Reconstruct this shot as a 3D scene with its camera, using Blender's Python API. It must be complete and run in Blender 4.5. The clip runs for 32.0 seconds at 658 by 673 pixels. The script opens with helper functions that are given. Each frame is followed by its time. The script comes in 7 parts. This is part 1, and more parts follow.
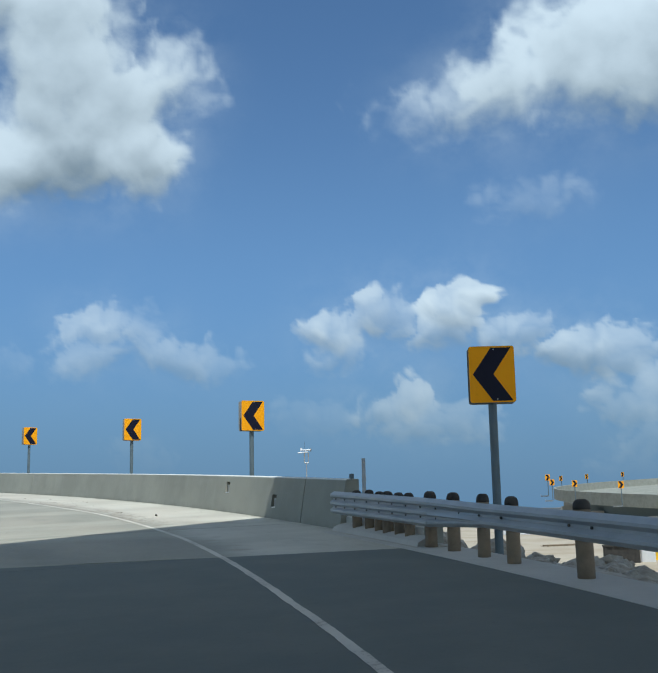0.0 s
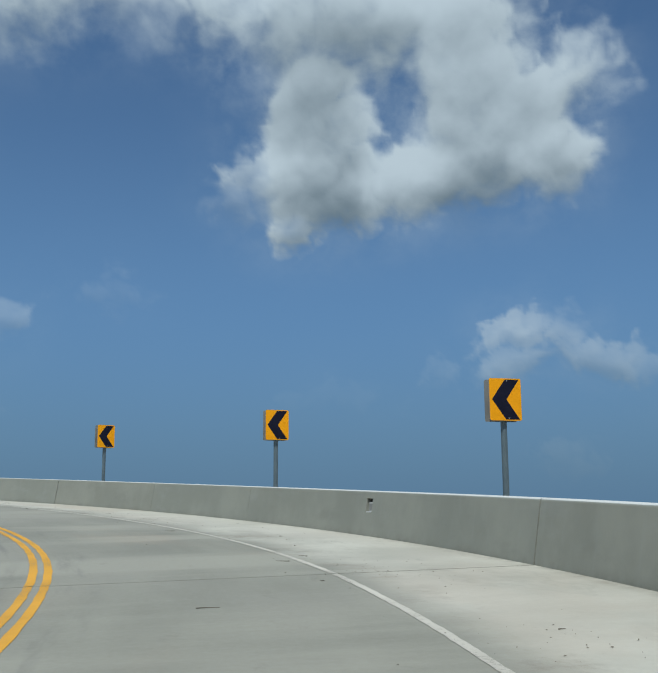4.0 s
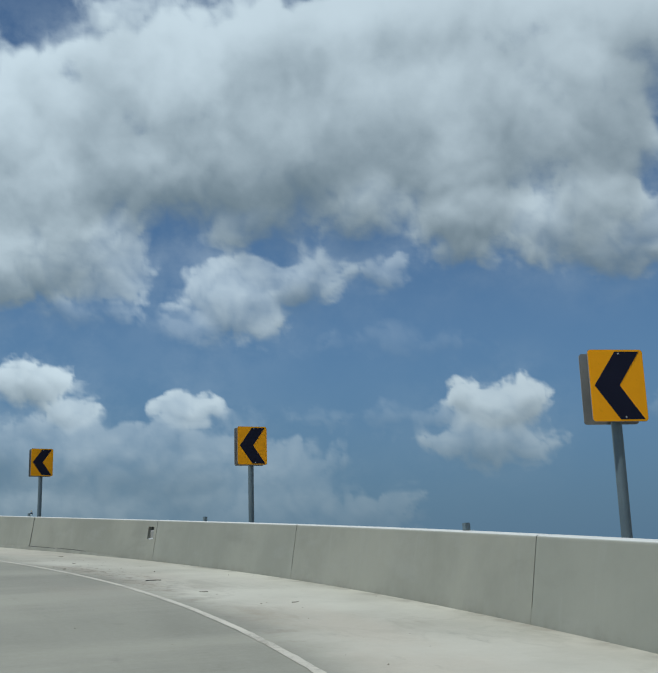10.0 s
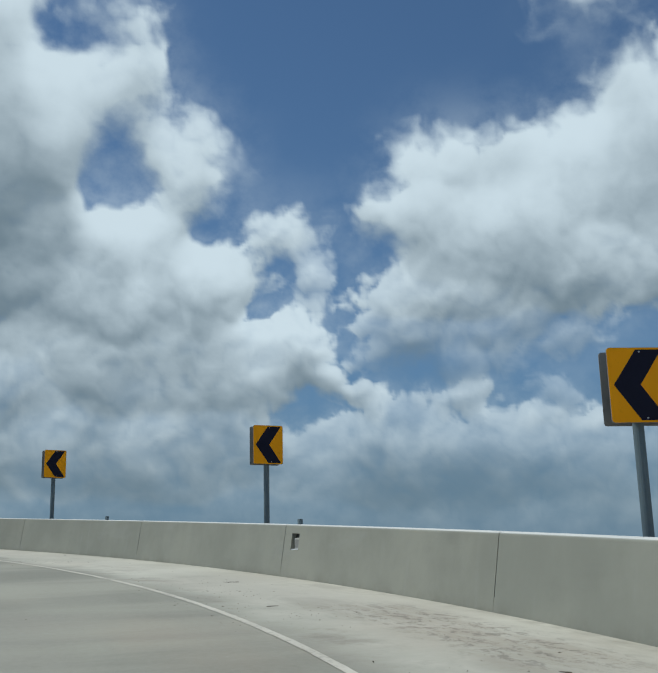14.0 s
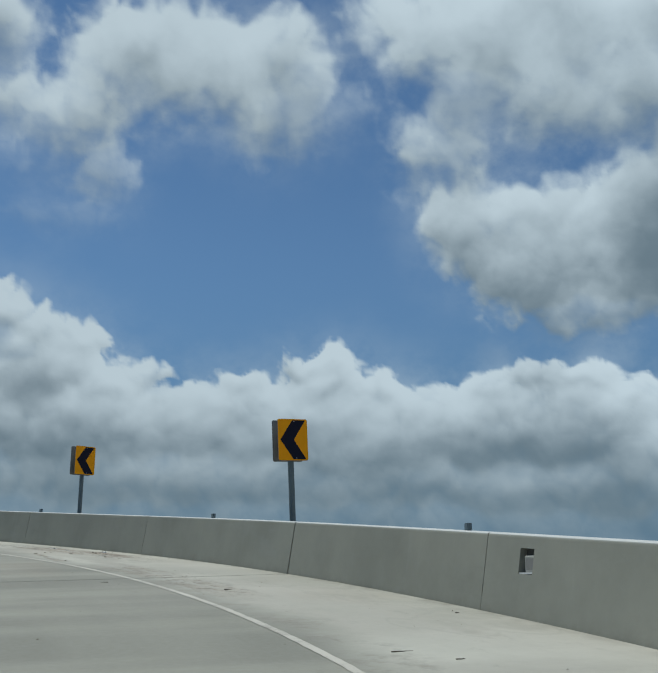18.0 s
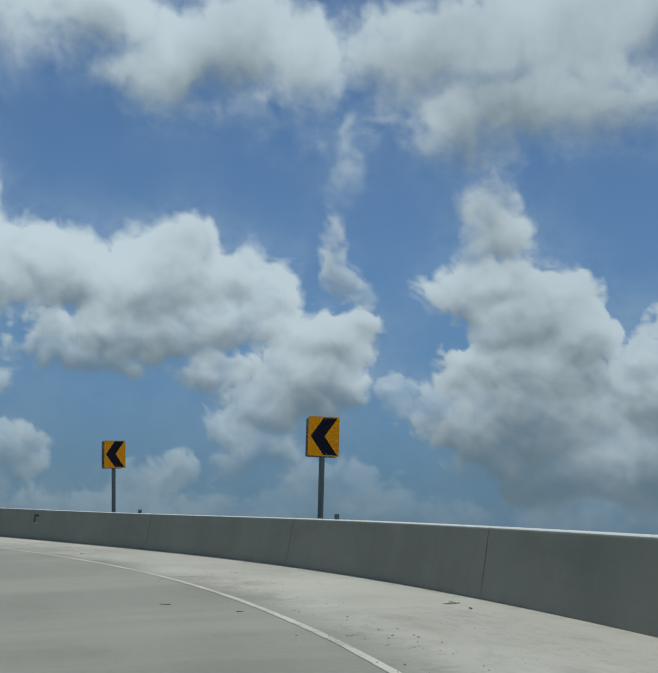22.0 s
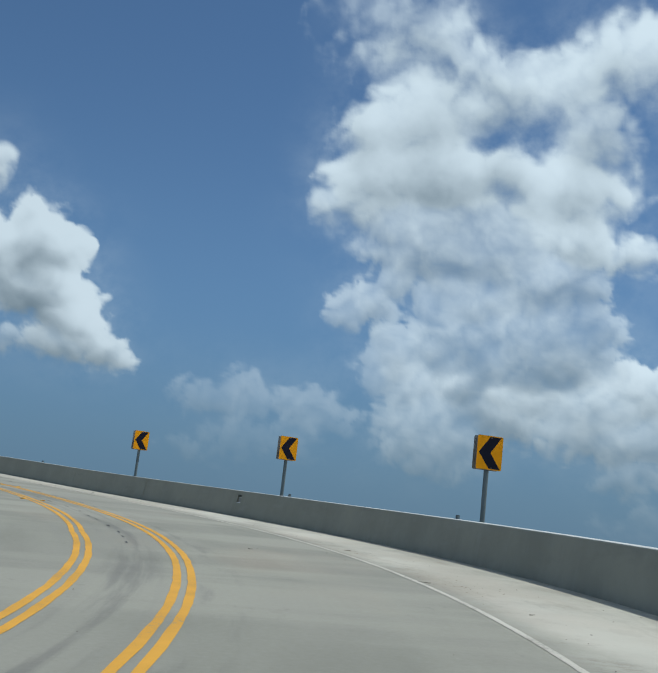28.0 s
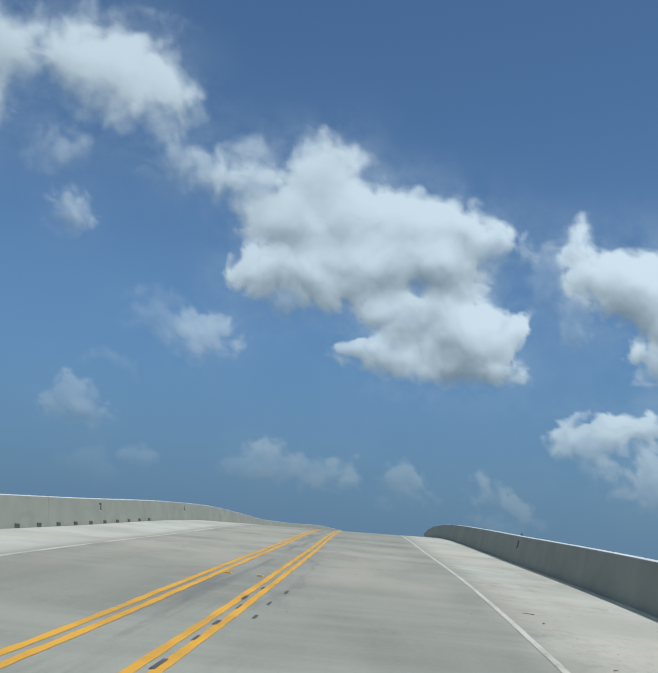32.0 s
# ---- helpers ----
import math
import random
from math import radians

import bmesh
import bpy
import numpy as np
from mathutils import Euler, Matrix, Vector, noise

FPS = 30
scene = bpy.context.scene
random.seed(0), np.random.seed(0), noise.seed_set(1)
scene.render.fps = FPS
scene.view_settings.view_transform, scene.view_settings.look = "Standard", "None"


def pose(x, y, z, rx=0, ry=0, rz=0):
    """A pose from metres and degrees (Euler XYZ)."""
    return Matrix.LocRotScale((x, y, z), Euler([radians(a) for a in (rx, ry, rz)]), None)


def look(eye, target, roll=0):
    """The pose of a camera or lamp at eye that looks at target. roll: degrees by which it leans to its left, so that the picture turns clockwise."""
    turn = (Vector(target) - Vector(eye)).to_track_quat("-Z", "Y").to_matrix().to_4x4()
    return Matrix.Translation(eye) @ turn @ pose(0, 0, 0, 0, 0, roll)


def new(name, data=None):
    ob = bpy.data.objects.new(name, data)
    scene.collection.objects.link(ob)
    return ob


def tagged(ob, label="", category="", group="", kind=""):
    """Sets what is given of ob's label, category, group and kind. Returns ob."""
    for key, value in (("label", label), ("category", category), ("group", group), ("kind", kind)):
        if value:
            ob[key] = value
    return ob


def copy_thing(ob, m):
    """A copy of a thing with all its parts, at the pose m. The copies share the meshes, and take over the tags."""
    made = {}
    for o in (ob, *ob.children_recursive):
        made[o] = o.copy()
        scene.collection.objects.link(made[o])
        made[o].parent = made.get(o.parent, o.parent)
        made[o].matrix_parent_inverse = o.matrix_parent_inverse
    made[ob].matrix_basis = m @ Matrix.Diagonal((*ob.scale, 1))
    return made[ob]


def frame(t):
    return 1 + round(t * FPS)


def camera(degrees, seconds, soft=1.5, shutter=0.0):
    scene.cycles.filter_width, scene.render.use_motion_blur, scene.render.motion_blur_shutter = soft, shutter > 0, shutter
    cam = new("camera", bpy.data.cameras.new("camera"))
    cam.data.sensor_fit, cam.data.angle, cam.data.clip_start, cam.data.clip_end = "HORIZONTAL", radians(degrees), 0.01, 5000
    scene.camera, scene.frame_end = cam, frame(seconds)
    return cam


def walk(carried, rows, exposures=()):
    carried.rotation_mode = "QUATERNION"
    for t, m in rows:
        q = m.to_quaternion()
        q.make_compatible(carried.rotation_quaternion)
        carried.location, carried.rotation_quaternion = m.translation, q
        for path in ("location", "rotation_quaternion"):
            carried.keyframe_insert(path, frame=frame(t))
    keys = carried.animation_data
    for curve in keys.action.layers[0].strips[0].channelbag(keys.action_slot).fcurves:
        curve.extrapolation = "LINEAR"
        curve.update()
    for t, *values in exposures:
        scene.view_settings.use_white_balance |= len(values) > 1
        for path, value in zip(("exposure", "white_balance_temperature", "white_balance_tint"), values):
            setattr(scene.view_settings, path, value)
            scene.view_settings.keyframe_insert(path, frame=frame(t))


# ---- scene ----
ROWS = [
    (0.0, pose(-0.000, -0.000, 1.492, 99.905, 1.127, 0.197)),
    (0.5, pose(-0.539, 3.930, 1.658, 100.007, 1.254, 2.806)),
    (1.0, pose(-1.285, 7.810, 1.838, 100.219, 1.304, 5.581)),
    (1.5, pose(-2.250, 11.639, 2.032, 100.495, 1.311, 8.505)),
    (2.0, pose(-3.441, 15.417, 2.237, 100.737, 1.282, 11.752)),
    (2.5, pose(-4.856, 19.168, 2.457, 100.970, 0.878, 15.052)),
    (3.0, pose(-6.471, 22.918, 2.681, 101.097, -0.073, 19.981)),
    (3.5, pose(-8.223, 26.679, 2.890, 100.628, -0.100, 22.583)),
    (4.0, pose(-10.139, 30.421, 3.090, 100.454, 0.302, 24.324)),
    (4.5, pose(-12.240, 34.107, 3.288, 100.787, 0.783, 26.167)),
    (5.0, pose(-14.535, 37.696, 3.490, 101.417, 1.133, 28.643)),
    (5.5, pose(-17.027, 41.143, 3.700, 101.989, 1.277, 31.907)),
    (6.0, pose(-19.711, 44.405, 3.917, 102.268, 1.264, 35.830)),
    (6.5, pose(-22.576, 47.443, 4.130, 102.403, 1.252, 40.100)),
    (7.0, pose(-25.637, 50.205, 4.335, 102.483, 1.393, 44.764)),
    (7.5, pose(-28.875, 52.653, 4.537, 102.643, 1.399, 49.656)),
    (8.0, pose(-32.282, 54.759, 4.734, 102.738, 1.467, 54.760)),
    (8.5, pose(-35.823, 56.537, 4.934, 102.659, 1.556, 59.790)),
    (9.0, pose(-39.446, 57.991, 5.150, 102.785, 1.512, 64.796)),
    (9.5, pose(-43.151, 59.096, 5.374, 102.847, 1.528, 69.919)),
    (10.0, pose(-46.944, 59.854, 5.603, 102.836, 1.692, 74.954)),
    (10.5, pose(-50.782, 60.290, 5.844, 102.897, 1.727, 79.875)),
    (11.0, pose(-54.639, 60.401, 6.095, 103.093, 1.728, 84.848)),
    (11.5, pose(-58.502, 60.168, 6.344, 103.140, 1.772, 89.880)),
    (12.0, pose(-62.351, 59.604, 6.595, 103.165, 1.604, 94.895)),
    (12.5, pose(-66.163, 58.717, 6.853, 103.305, 1.455, 99.858)),
    (13.0, pose(-69.915, 57.503, 7.120, 103.439, 1.397, 104.864)),
    (13.5, pose(-73.585, 55.950, 7.393, 103.503, 1.336, 109.837)),
    (14.0, pose(-77.139, 54.053, 7.671, 103.614, 1.293, 114.794)),
    (14.5, pose(-80.524, 51.848, 7.950, 103.664, 1.312, 119.784)),
    (15.0, pose(-83.684, 49.354, 8.231, 103.774, 1.267, 124.854)),
    (15.5, pose(-86.582, 46.605, 8.514, 103.955, 1.114, 129.991)),
    (16.0, pose(-89.197, 43.642, 8.799, 104.155, 0.866, 135.159)),
    (16.5, pose(-91.517, 40.507, 9.082, 104.292, 0.563, 140.336)),
    (17.0, pose(-93.535, 37.235, 9.364, 104.302, 0.247, 145.551)),
    (17.5, pose(-95.238, 33.850, 9.638, 104.176, -0.061, 150.917)),
    (18.0, pose(-96.646, 30.382, 9.901, 103.848, -0.311, 155.923)),
    (18.5, pose(-97.730, 26.799, 10.163, 103.553, -0.655, 161.200)),
    (19.0, pose(-98.485, 23.086, 10.436, 103.459, -0.883, 166.387)),
    (19.5, pose(-98.902, 19.231, 10.719, 103.476, -0.928, 171.539)),
    (20.0, pose(-98.973, 15.268, 11.013, 103.506, -1.017, 176.613)),
    (20.5, pose(-98.700, 11.258, 11.308, 103.542, -1.147, -178.284)),
    (21.0, pose(-98.096, 7.275, 11.593, 103.458, -1.255, -173.214)),
    (21.5, pose(-97.147, 3.357, 11.869, 103.369, -1.285, -168.161)),
    (22.0, pose(-95.865, -0.483, 12.142, 103.330, -1.402, -163.220)),
    (22.5, pose(-94.258, -4.226, 12.415, 103.390, -1.593, -158.160)),
    (23.0, pose(-92.313, -7.856, 12.686, 103.143, -1.711, -152.759)),
    (23.5, pose(-90.021, -11.335, 12.961, 102.919, -2.135, -146.445)),
    (24.0, pose(-87.373, -14.629, 13.238, 102.682, -3.132, -139.358)),
    (24.5, pose(-84.389, -17.703, 13.507, 102.223, -4.474, -131.033)),
    (25.0, pose(-81.091, -20.512, 13.766, 101.551, -5.953, -122.752)),
    (25.5, pose(-77.503, -23.018, 14.012, 101.176, -6.812, -115.799)),
    (26.0, pose(-73.659, -25.200, 14.250, 101.055, -6.996, -109.459)),
    (26.5, pose(-69.616, -27.062, 14.485, 100.999, -6.912, -103.288)),
    (27.0, pose(-65.410, -28.587, 14.721, 101.003, -6.749, -97.690)),
    (27.5, pose(-61.077, -29.751, 14.955, 101.048, -6.588, -92.508)),
    (28.0, pose(-56.649, -30.521, 15.182, 101.113, -6.439, -87.300)),
    (28.5, pose(-52.159, -30.861, 15.398, 101.173, -6.274, -81.619)),
    (29.0, pose(-47.633, -30.737, 15.603, 101.213, -6.074, -75.287)),
    (29.5, pose(-43.096, -30.118, 15.806, 101.230, -5.867, -68.674)),
    (30.0, pose(-38.559, -29.002, 16.018, 101.312, -5.755, -62.355)),
    (30.5, pose(-34.019, -27.385, 16.244, 101.404, -5.681, -56.653)),
    (31.0, pose(-29.476, -25.269, 16.482, 101.514, -5.432, -51.653)),
    (31.5, pose(-24.927, -22.654, 16.734, 101.623, -5.111, -47.338)),
    (32.0, pose(-20.374, -19.539, 17.000, 101.792, -4.734, -43.831)),
]
cam = camera(36.6, 32.0)
EXPOSURE = [(0.0, 0.10, 5900, 3), (2.0, 0.03, 6060, 3), (3.0, -0.13, 6000, 3), (6.0, -0.40, 6100, 3), (12.0, -0.46, 6050, 3), (14.0, -0.45, 6150, 3), (17.0, -0.53, 6150, 3), (19.0, -0.60, 6060, 2), (24.0, -0.62, 6200, 3), (26.0, -0.48, 6180, 3), (29.0, -0.27, 6000, 4), (32.0, -0.18, 5950, 4)]
walk(cam, ROWS, EXPOSURE)

# ---- light: high sun behind the first view, trade-wind sky ----
UNIT = 1.13
SUN_YAW, SUN_HIGH = 195.0, 63.0
world = bpy.data.worlds.new("sky")
scene.world = world
world.use_nodes = True
wn, wl = world.node_tree.nodes, world.node_tree.links
sky = wn.new("ShaderNodeTexSky")
sky.sky_type = "NISHITA"
sky.sun_disc = False
sky.sun_elevation = radians(SUN_HIGH)
sky.sun_rotation = radians(-SUN_YAW)
sky.altitude = 0
sky.air_density, sky.dust_density, sky.ozone_density = 1.0, 0.0, 1.6
clean = wn.new("ShaderNodeMix")
clean.data_type, clean.blend_type = "RGBA", "MULTIPLY"
clean.inputs[0].default_value = 1.0
clean.inputs[7].default_value = (0.78, 0.90, 1.00, 1)
wl.new(sky.outputs[0], clean.inputs[6])
wl.new(clean.outputs[2], wn["Background"].inputs[0])
wn["Background"].inputs[1].default_value = 0.095
sun = new("sun", bpy.data.lights.new("sun", "SUN"))
sun.data.energy, sun.data.angle, sun.data.color = 3.8, radians(0.55), (1.0, 0.955, 0.89)
sd = Vector((-math.sin(radians(SUN_YAW)) * math.cos(radians(SUN_HIGH)), math.cos(radians(SUN_YAW)) * math.cos(radians(SUN_HIGH)), math.sin(radians(SUN_HIGH))))
sun.matrix_world = look(sd * 300, (0, 0, 0))


# ---- materials ----
def mat(name, col, rough=0.8, metal=0.0):
    m = bpy.data.materials.new(name)
    m.use_nodes = True
    b = m.node_tree.nodes["Principled BSDF"]
    b.inputs["Base Color"].default_value = (*col, 1)
    b.inputs["Roughness"].default_value = rough
    b.inputs["Metallic"].default_value = metal
    return m, m.node_tree.nodes, m.node_tree.links, b


def put(nodes, links, kind, ins=None, **props):
    n = nodes.new(kind)
    for k, v in props.items():
        setattr(n, k, v) if k != "op" else None
    for k, v in (ins or {}).items():
        if isinstance(v, bpy.types.NodeSocket):
            links.new(v, n.inputs[k])
        else:
            n.inputs[k].default_value = v
    return n


def noise_tex(nodes, links, vec, scale, detail=5.0, rough=0.55):
    return put(nodes, links, "ShaderNodeTexNoise", {"Vector": vec, "Scale": scale, "Detail": detail, "Roughness": rough}).outputs[0]


def ramp(nodes, links, fac, lo, hi, a=0.0, b=1.0):
    n = put(nodes, links, "ShaderNodeMapRange", {0: fac, 1: lo, 2: hi, 3: a, 4: b})
    n.interpolation_type = "SMOOTHSTEP"
    return n.outputs[0]


def maths(nodes, links, op, a, b=0.5, c=0.5):
    n = nodes.new("ShaderNodeMath")
    n.operation = op
    for i, v in enumerate((a, b, c)):
        if isinstance(v, bpy.types.NodeSocket):
            links.new(v, n.inputs[i])
        else:
            n.inputs[i].default_value = v
    return n.outputs[0]


def mix(nodes, links, fac, a, b, blend="MIX"):
    n = nodes.new("ShaderNodeMix")
    n.data_type, n.blend_type = "RGBA", blend
    for i, v in ((0, fac), (6, a), (7, b)):
        if isinstance(v, bpy.types.NodeSocket):
            links.new(v, n.inputs[i])
        elif i == 0:
            n.inputs[0].default_value = v
        else:
            n.inputs[i].default_value = (*v, 1)
    return n.outputs[2]


def coords(nodes, links, which="Object", stretch=None):
    out = nodes.new("ShaderNodeTexCoord").outputs[which]
    if stretch:
        out = put(nodes, links, "ShaderNodeMapping", {"Vector": out, "Scale": stretch}).outputs[0]
    return out


def relief(nodes, links, bsdf, height, strength, distance=0.01):
    n = put(nodes, links, "ShaderNodeBump", {"Height": height, "Strength": strength, "Distance": distance})
    links.new(n.outputs[0], bsdf.inputs["Normal"])


def deck_material():
    """Broomed bridge-deck concrete: grey wheel lanes, pale dusty shoulders, stains; UV is metres across and along."""
    m, n, l, b = mat("deck_concrete", (0.4, 0.4, 0.37), 0.85)
    uv = coords(n, l, "UV")
    across = put(n, l, "ShaderNodeSeparateXYZ", {0: uv}).outputs[0]
    along = put(n, l, "ShaderNodeSeparateXYZ", {0: uv}).outputs[1]
    streak = noise_tex(n, l, coords(n, l, "UV", (0.8, 0.16, 1)), 1.0, 5, 0.55)
    cross = noise_tex(n, l, coords(n, l, "UV", (0.10, 0.36, 1)), 1.0, 5, 0.55)
    blot = noise_tex(n, l, uv, 0.28, 6, 0.62)
    fine = noise_tex(n, l, uv, 14.0, 6, 0.7)
    grit = noise_tex(n, l, uv, 90.0, 3, 0.7)
    wob = maths(n, l, "MULTIPLY_ADD", blot, 1.1, -0.55)
    side = maths(n, l, "ADD", across, wob)
    shoulder = ramp(n, l, side, -0.15, 0.75)
    inner = ramp(n, l, side, -8.4, -7.6, 1.0, 0.0)
    shoulder = maths(n, l, "MAXIMUM", shoulder, inner)
    lane = mix(n, l, ramp(n, l, streak, 0.35, 0.7), (0.228, 0.221, 0.181), (0.275, 0.266, 0.218))
    lane = mix(n, l, ramp(n, l, cross, 0.42, 0.62, 0.0, 0.75), lane, (0.350, 0.335, 0.275))
    edge = mix(n, l, ramp(n, l, blot, 0.35, 0.68), (0.403, 0.384, 0.320), (0.541, 0.519, 0.440))
    edge = mix(n, l, ramp(n, l, cross, 0.5, 0.68, 0.0, 0.55), edge, (0.37, 0.345, 0.29))
    col = mix(n, l, shoulder, lane, edge)
    # rusty and muddy patches on the shoulder
    mud = maths(n, l, "MULTIPLY", ramp(n, l, noise_tex(n, l, coords(n, l, "UV", (0.9, 0.32, 1)), 0.8, 8, 0.68), 0.56, 0.72), ramp(n, l, across, 0.1, 0.5))
    col = mix(n, l, maths(n, l, "MULTIPLY", mud, 0.5), col, (0.25, 0.205, 0.15))
    tan = ramp(n, l, noise_tex(n, l, coords(n, l, "UV", (0.5, 0.2, 1)), 0.7, 4), 0.54, 0.74, 0.0, 0.24)
    col = mix(n, l, tan, col, (0.40, 0.31, 0.23))
    # loose dirt along the edge line and at the foot of the parapet
    gut = maths(n, l, "MULTIPLY", ramp(n, l, maths(n, l, "ABSOLUTE", maths(n, l, "ADD", across, -0.35)), 0.5, 0.1), ramp(n, l, noise_tex(n, l, uv, 1.1, 8, 0.75), 0.5, 0.66))
    col = mix(n, l, maths(n, l, "MULTIPLY", gut, 0.55), col, (0.20, 0.175, 0.14))
    foot = maths(n, l, "MULTIPLY", ramp(n, l, across, 2.25, 2.52), ramp(n, l, noise_tex(n, l, uv, 3.0, 5), 0.35, 0.7))
    col = mix(n, l, maths(n, l, "MULTIPLY", foot, 0.6), col, (0.21, 0.19, 0.15))
    warm = ramp(n, l, noise_tex(n, l, coords(n, l, "UV", (0.3, 0.12, 1)), 1.0, 5, 0.6), 0.42, 0.66, 0.0, 0.5)
    col = mix(n, l, warm, col, mix(n, l, shoulder, (0.299, 0.284, 0.239), (0.506, 0.471, 0.402)))
    # drying rims of old puddles and long dusty drifts
    pool = noise_tex(n, l, coords(n, l, "UV", (0.55, 0.22, 1)), 1.3, 5, 0.5)
    rim = maths(n, l, "MULTIPLY", ramp(n, l, maths(n, l, "ABSOLUTE", maths(n, l, "ADD", pool, -0.56)), 0.02, 0.0), ramp(n, l, across, 0.2, 0.7))
    col = mix(n, l, maths(n, l, "MULTIPLY", rim, 0.12), col, (0.20, 0.185, 0.15))
    col = mix(n, l, maths(n, l, "MULTIPLY", ramp(n, l, pool, 0.57, 0.66), ramp(n, l, across, 0.2, 0.7, 0.0, 0.38)), col, (0.27, 0.245, 0.20))
    silt = noise_tex(n, l, coords(n, l, "UV", (2.0, 0.7, 1)), 1.1, 9, 0.78)
    col = mix(n, l, ramp(n, l, silt, 0.57, 0.70, 0.0, 0.30), col, (0.16, 0.15, 0.125))
    # muddy run-off and dirt drifts at a few known places: way, half-length, sideways place, half-width, strength
    crumb = noise_tex(n, l, coords(n, l, "UV", (4.5, 2.2, 1)), 1.5, 10, 0.8)
    smear = noise_tex(n, l, coords(n, l, "UV", (2.2, 0.35, 1)), 1.0, 7, 0.65)
    for s_, hl, la, hw, amt, veer in (z if len(z) > 5 else z + (0.0,) for z in ((24.0, 4.5, 0.35, 0.55, 0.7), (31.0, 5.0, 0.3, 0.4, 0.6), (67.5, 1.2, 0.25, 0.5, 0.8), (91.0, 4.0, 0.5, 0.6, 0.5), (111.5, 3.0, 1.6, 0.7, 0.7), (147.0, 4.0, 0.6, 0.5, 0.6), (156.0, 6.0, 1.75, 0.6, 1.0), (152.9, 1.6, 0.42, 0.12, 1.1, 0.17), (168.0, 4.0, 1.7, 0.6, 0.2), (186.0, 5.0, 1.2, 0.8, 0.45), (203.0, 5.0, 0.9, 0.9, 0.5), (252.0, 6.0, 0.9, 0.8, 0.2), (228.0, 9.0, 0.45, 0.5, 0.3), (243.0, 8.0, 0.45, 0.6, 0.22), (259.0, 8.0, 0.4, 0.5, 0.15), (153.4, 1.3, 1.9, 0.3, 1.1, 0.1), (155.8, 1.2, 1.85, 0.2, 1.0))):
        near_s = ramp(n, l, maths(n, l, "ABSOLUTE", maths(n, l, "ADD", along, -s_)), hl, 0.5 * hl)
        near_l = ramp(n, l, maths(n, l, "ABSOLUTE", maths(n, l, "ADD", maths(n, l, "MULTIPLY_ADD", along, -veer, across), veer * s_ - la)), hw, 0.4 * hw)
        zone = maths(n, l, "MULTIPLY", near_s, near_l)
        col = mix(n, l, maths(n, l, "MULTIPLY", maths(n, l, "MULTIPLY", zone, ramp(n, l, smear, 0.40, 0.58)), 0.5 * amt), col, (0.25, 0.195, 0.14))
        col = mix(n, l, maths(n, l, "MULTIPLY", maths(n, l, "MULTIPLY", zone, ramp(n, l, crumb, 0.515, 0.56)), 0.8 * amt), col, (0.115, 0.10, 0.08))
    # smooth beige stains left by standing water: way, half-length, sideways place, half-width, strength
    film = noise_tex(n, l, coords(n, l, "UV", (0.7, 0.35, 1)), 1.0, 5, 0.6)
    for s_, hl, la, hw, amt in ((61.5, 4.0, 1.8, 1.1, 0.6), (24.0, 6.0, 1.4, 1.2, 0.3), (35.0, 8.0, 1.2, 1.3, 0.35), (82.0, 5.0, 0.8, 0.8, 0.3), (226.0, 10.0, 0.9, 1.1, 0.35), (252.0, 16.0, 0.7, 1.1, 0.45), (268.0, 12.0, -1.8, 1.7, 0.38), (276.0, 20.0, -6.0, 2.6, 0.4), (281.0, 12.0, 0.9, 1.6, 0.4), (20.0, 9.0, -2.0, 2.2, 0.22)):
        zone = maths(n, l, "MULTIPLY", ramp(n, l, maths(n, l, "ABSOLUTE", maths(n, l, "ADD", along, -s_)), hl, 0.5 * hl), ramp(n, l, maths(n, l, "ABSOLUTE", maths(n, l, "ADD", across, -la)), hw, 0.4 * hw))
        col = mix(n, l, maths(n, l, "MULTIPLY", zone, ramp(n, l, film, 0.36, 0.58, 0.15 * amt, amt)), col, (0.47, 0.40, 0.315))
    # speckle
    col = mix(n, l, ramp(n, l, fine, 0.62, 0.78, 0.0, 0.35), col, (0.17, 0.16, 0.14))
    col = mix(n, l, ramp(n, l, fine, 0.22, 0.36, 0.25, 0.0), col, (0.55, 0.54, 0.50))
    # tyre rubber beside the centre lines
    tyre = maths(n, l, "MULTIPLY", ramp(n, l, maths(n, l, "ABSOLUTE", maths(n, l, "ADD", across, 3.0)), 0.42, 0.1), ramp(n, l, noise_tex(n, l, coords(n, l, "UV", (2.2, 0.22, 1)), 1.6, 5), 0.5, 0.7))
    col = mix(n, l, maths(n, l, "MULTIPLY", tyre, 0.3), col, (0.10, 0.098, 0.095))
    med = maths(n, l, "MULTIPLY", ramp(n, l, maths(n, l, "ABSOLUTE", maths(n, l, "ADD", across, 4.05)), 0.55, 0.1), ramp(n, l, noise_tex(n, l, coords(n, l, "UV", (3.2, 0.16, 1)), 1.2, 5), 0.42, 0.66))
    col = mix(n, l, maths(n, l, "MULTIPLY", med, 0.5), col, (0.115, 0.11, 0.105))
    l.new(col, b.inputs["Base Color"])
    l.new(ramp(n, l, fine, 0.3, 0.7, 0.75, 0.95), b.inputs["Roughness"])
    relief(n, l, b, maths(n, l, "ADD", fine, grit), 0.25, 0.006)
    return m


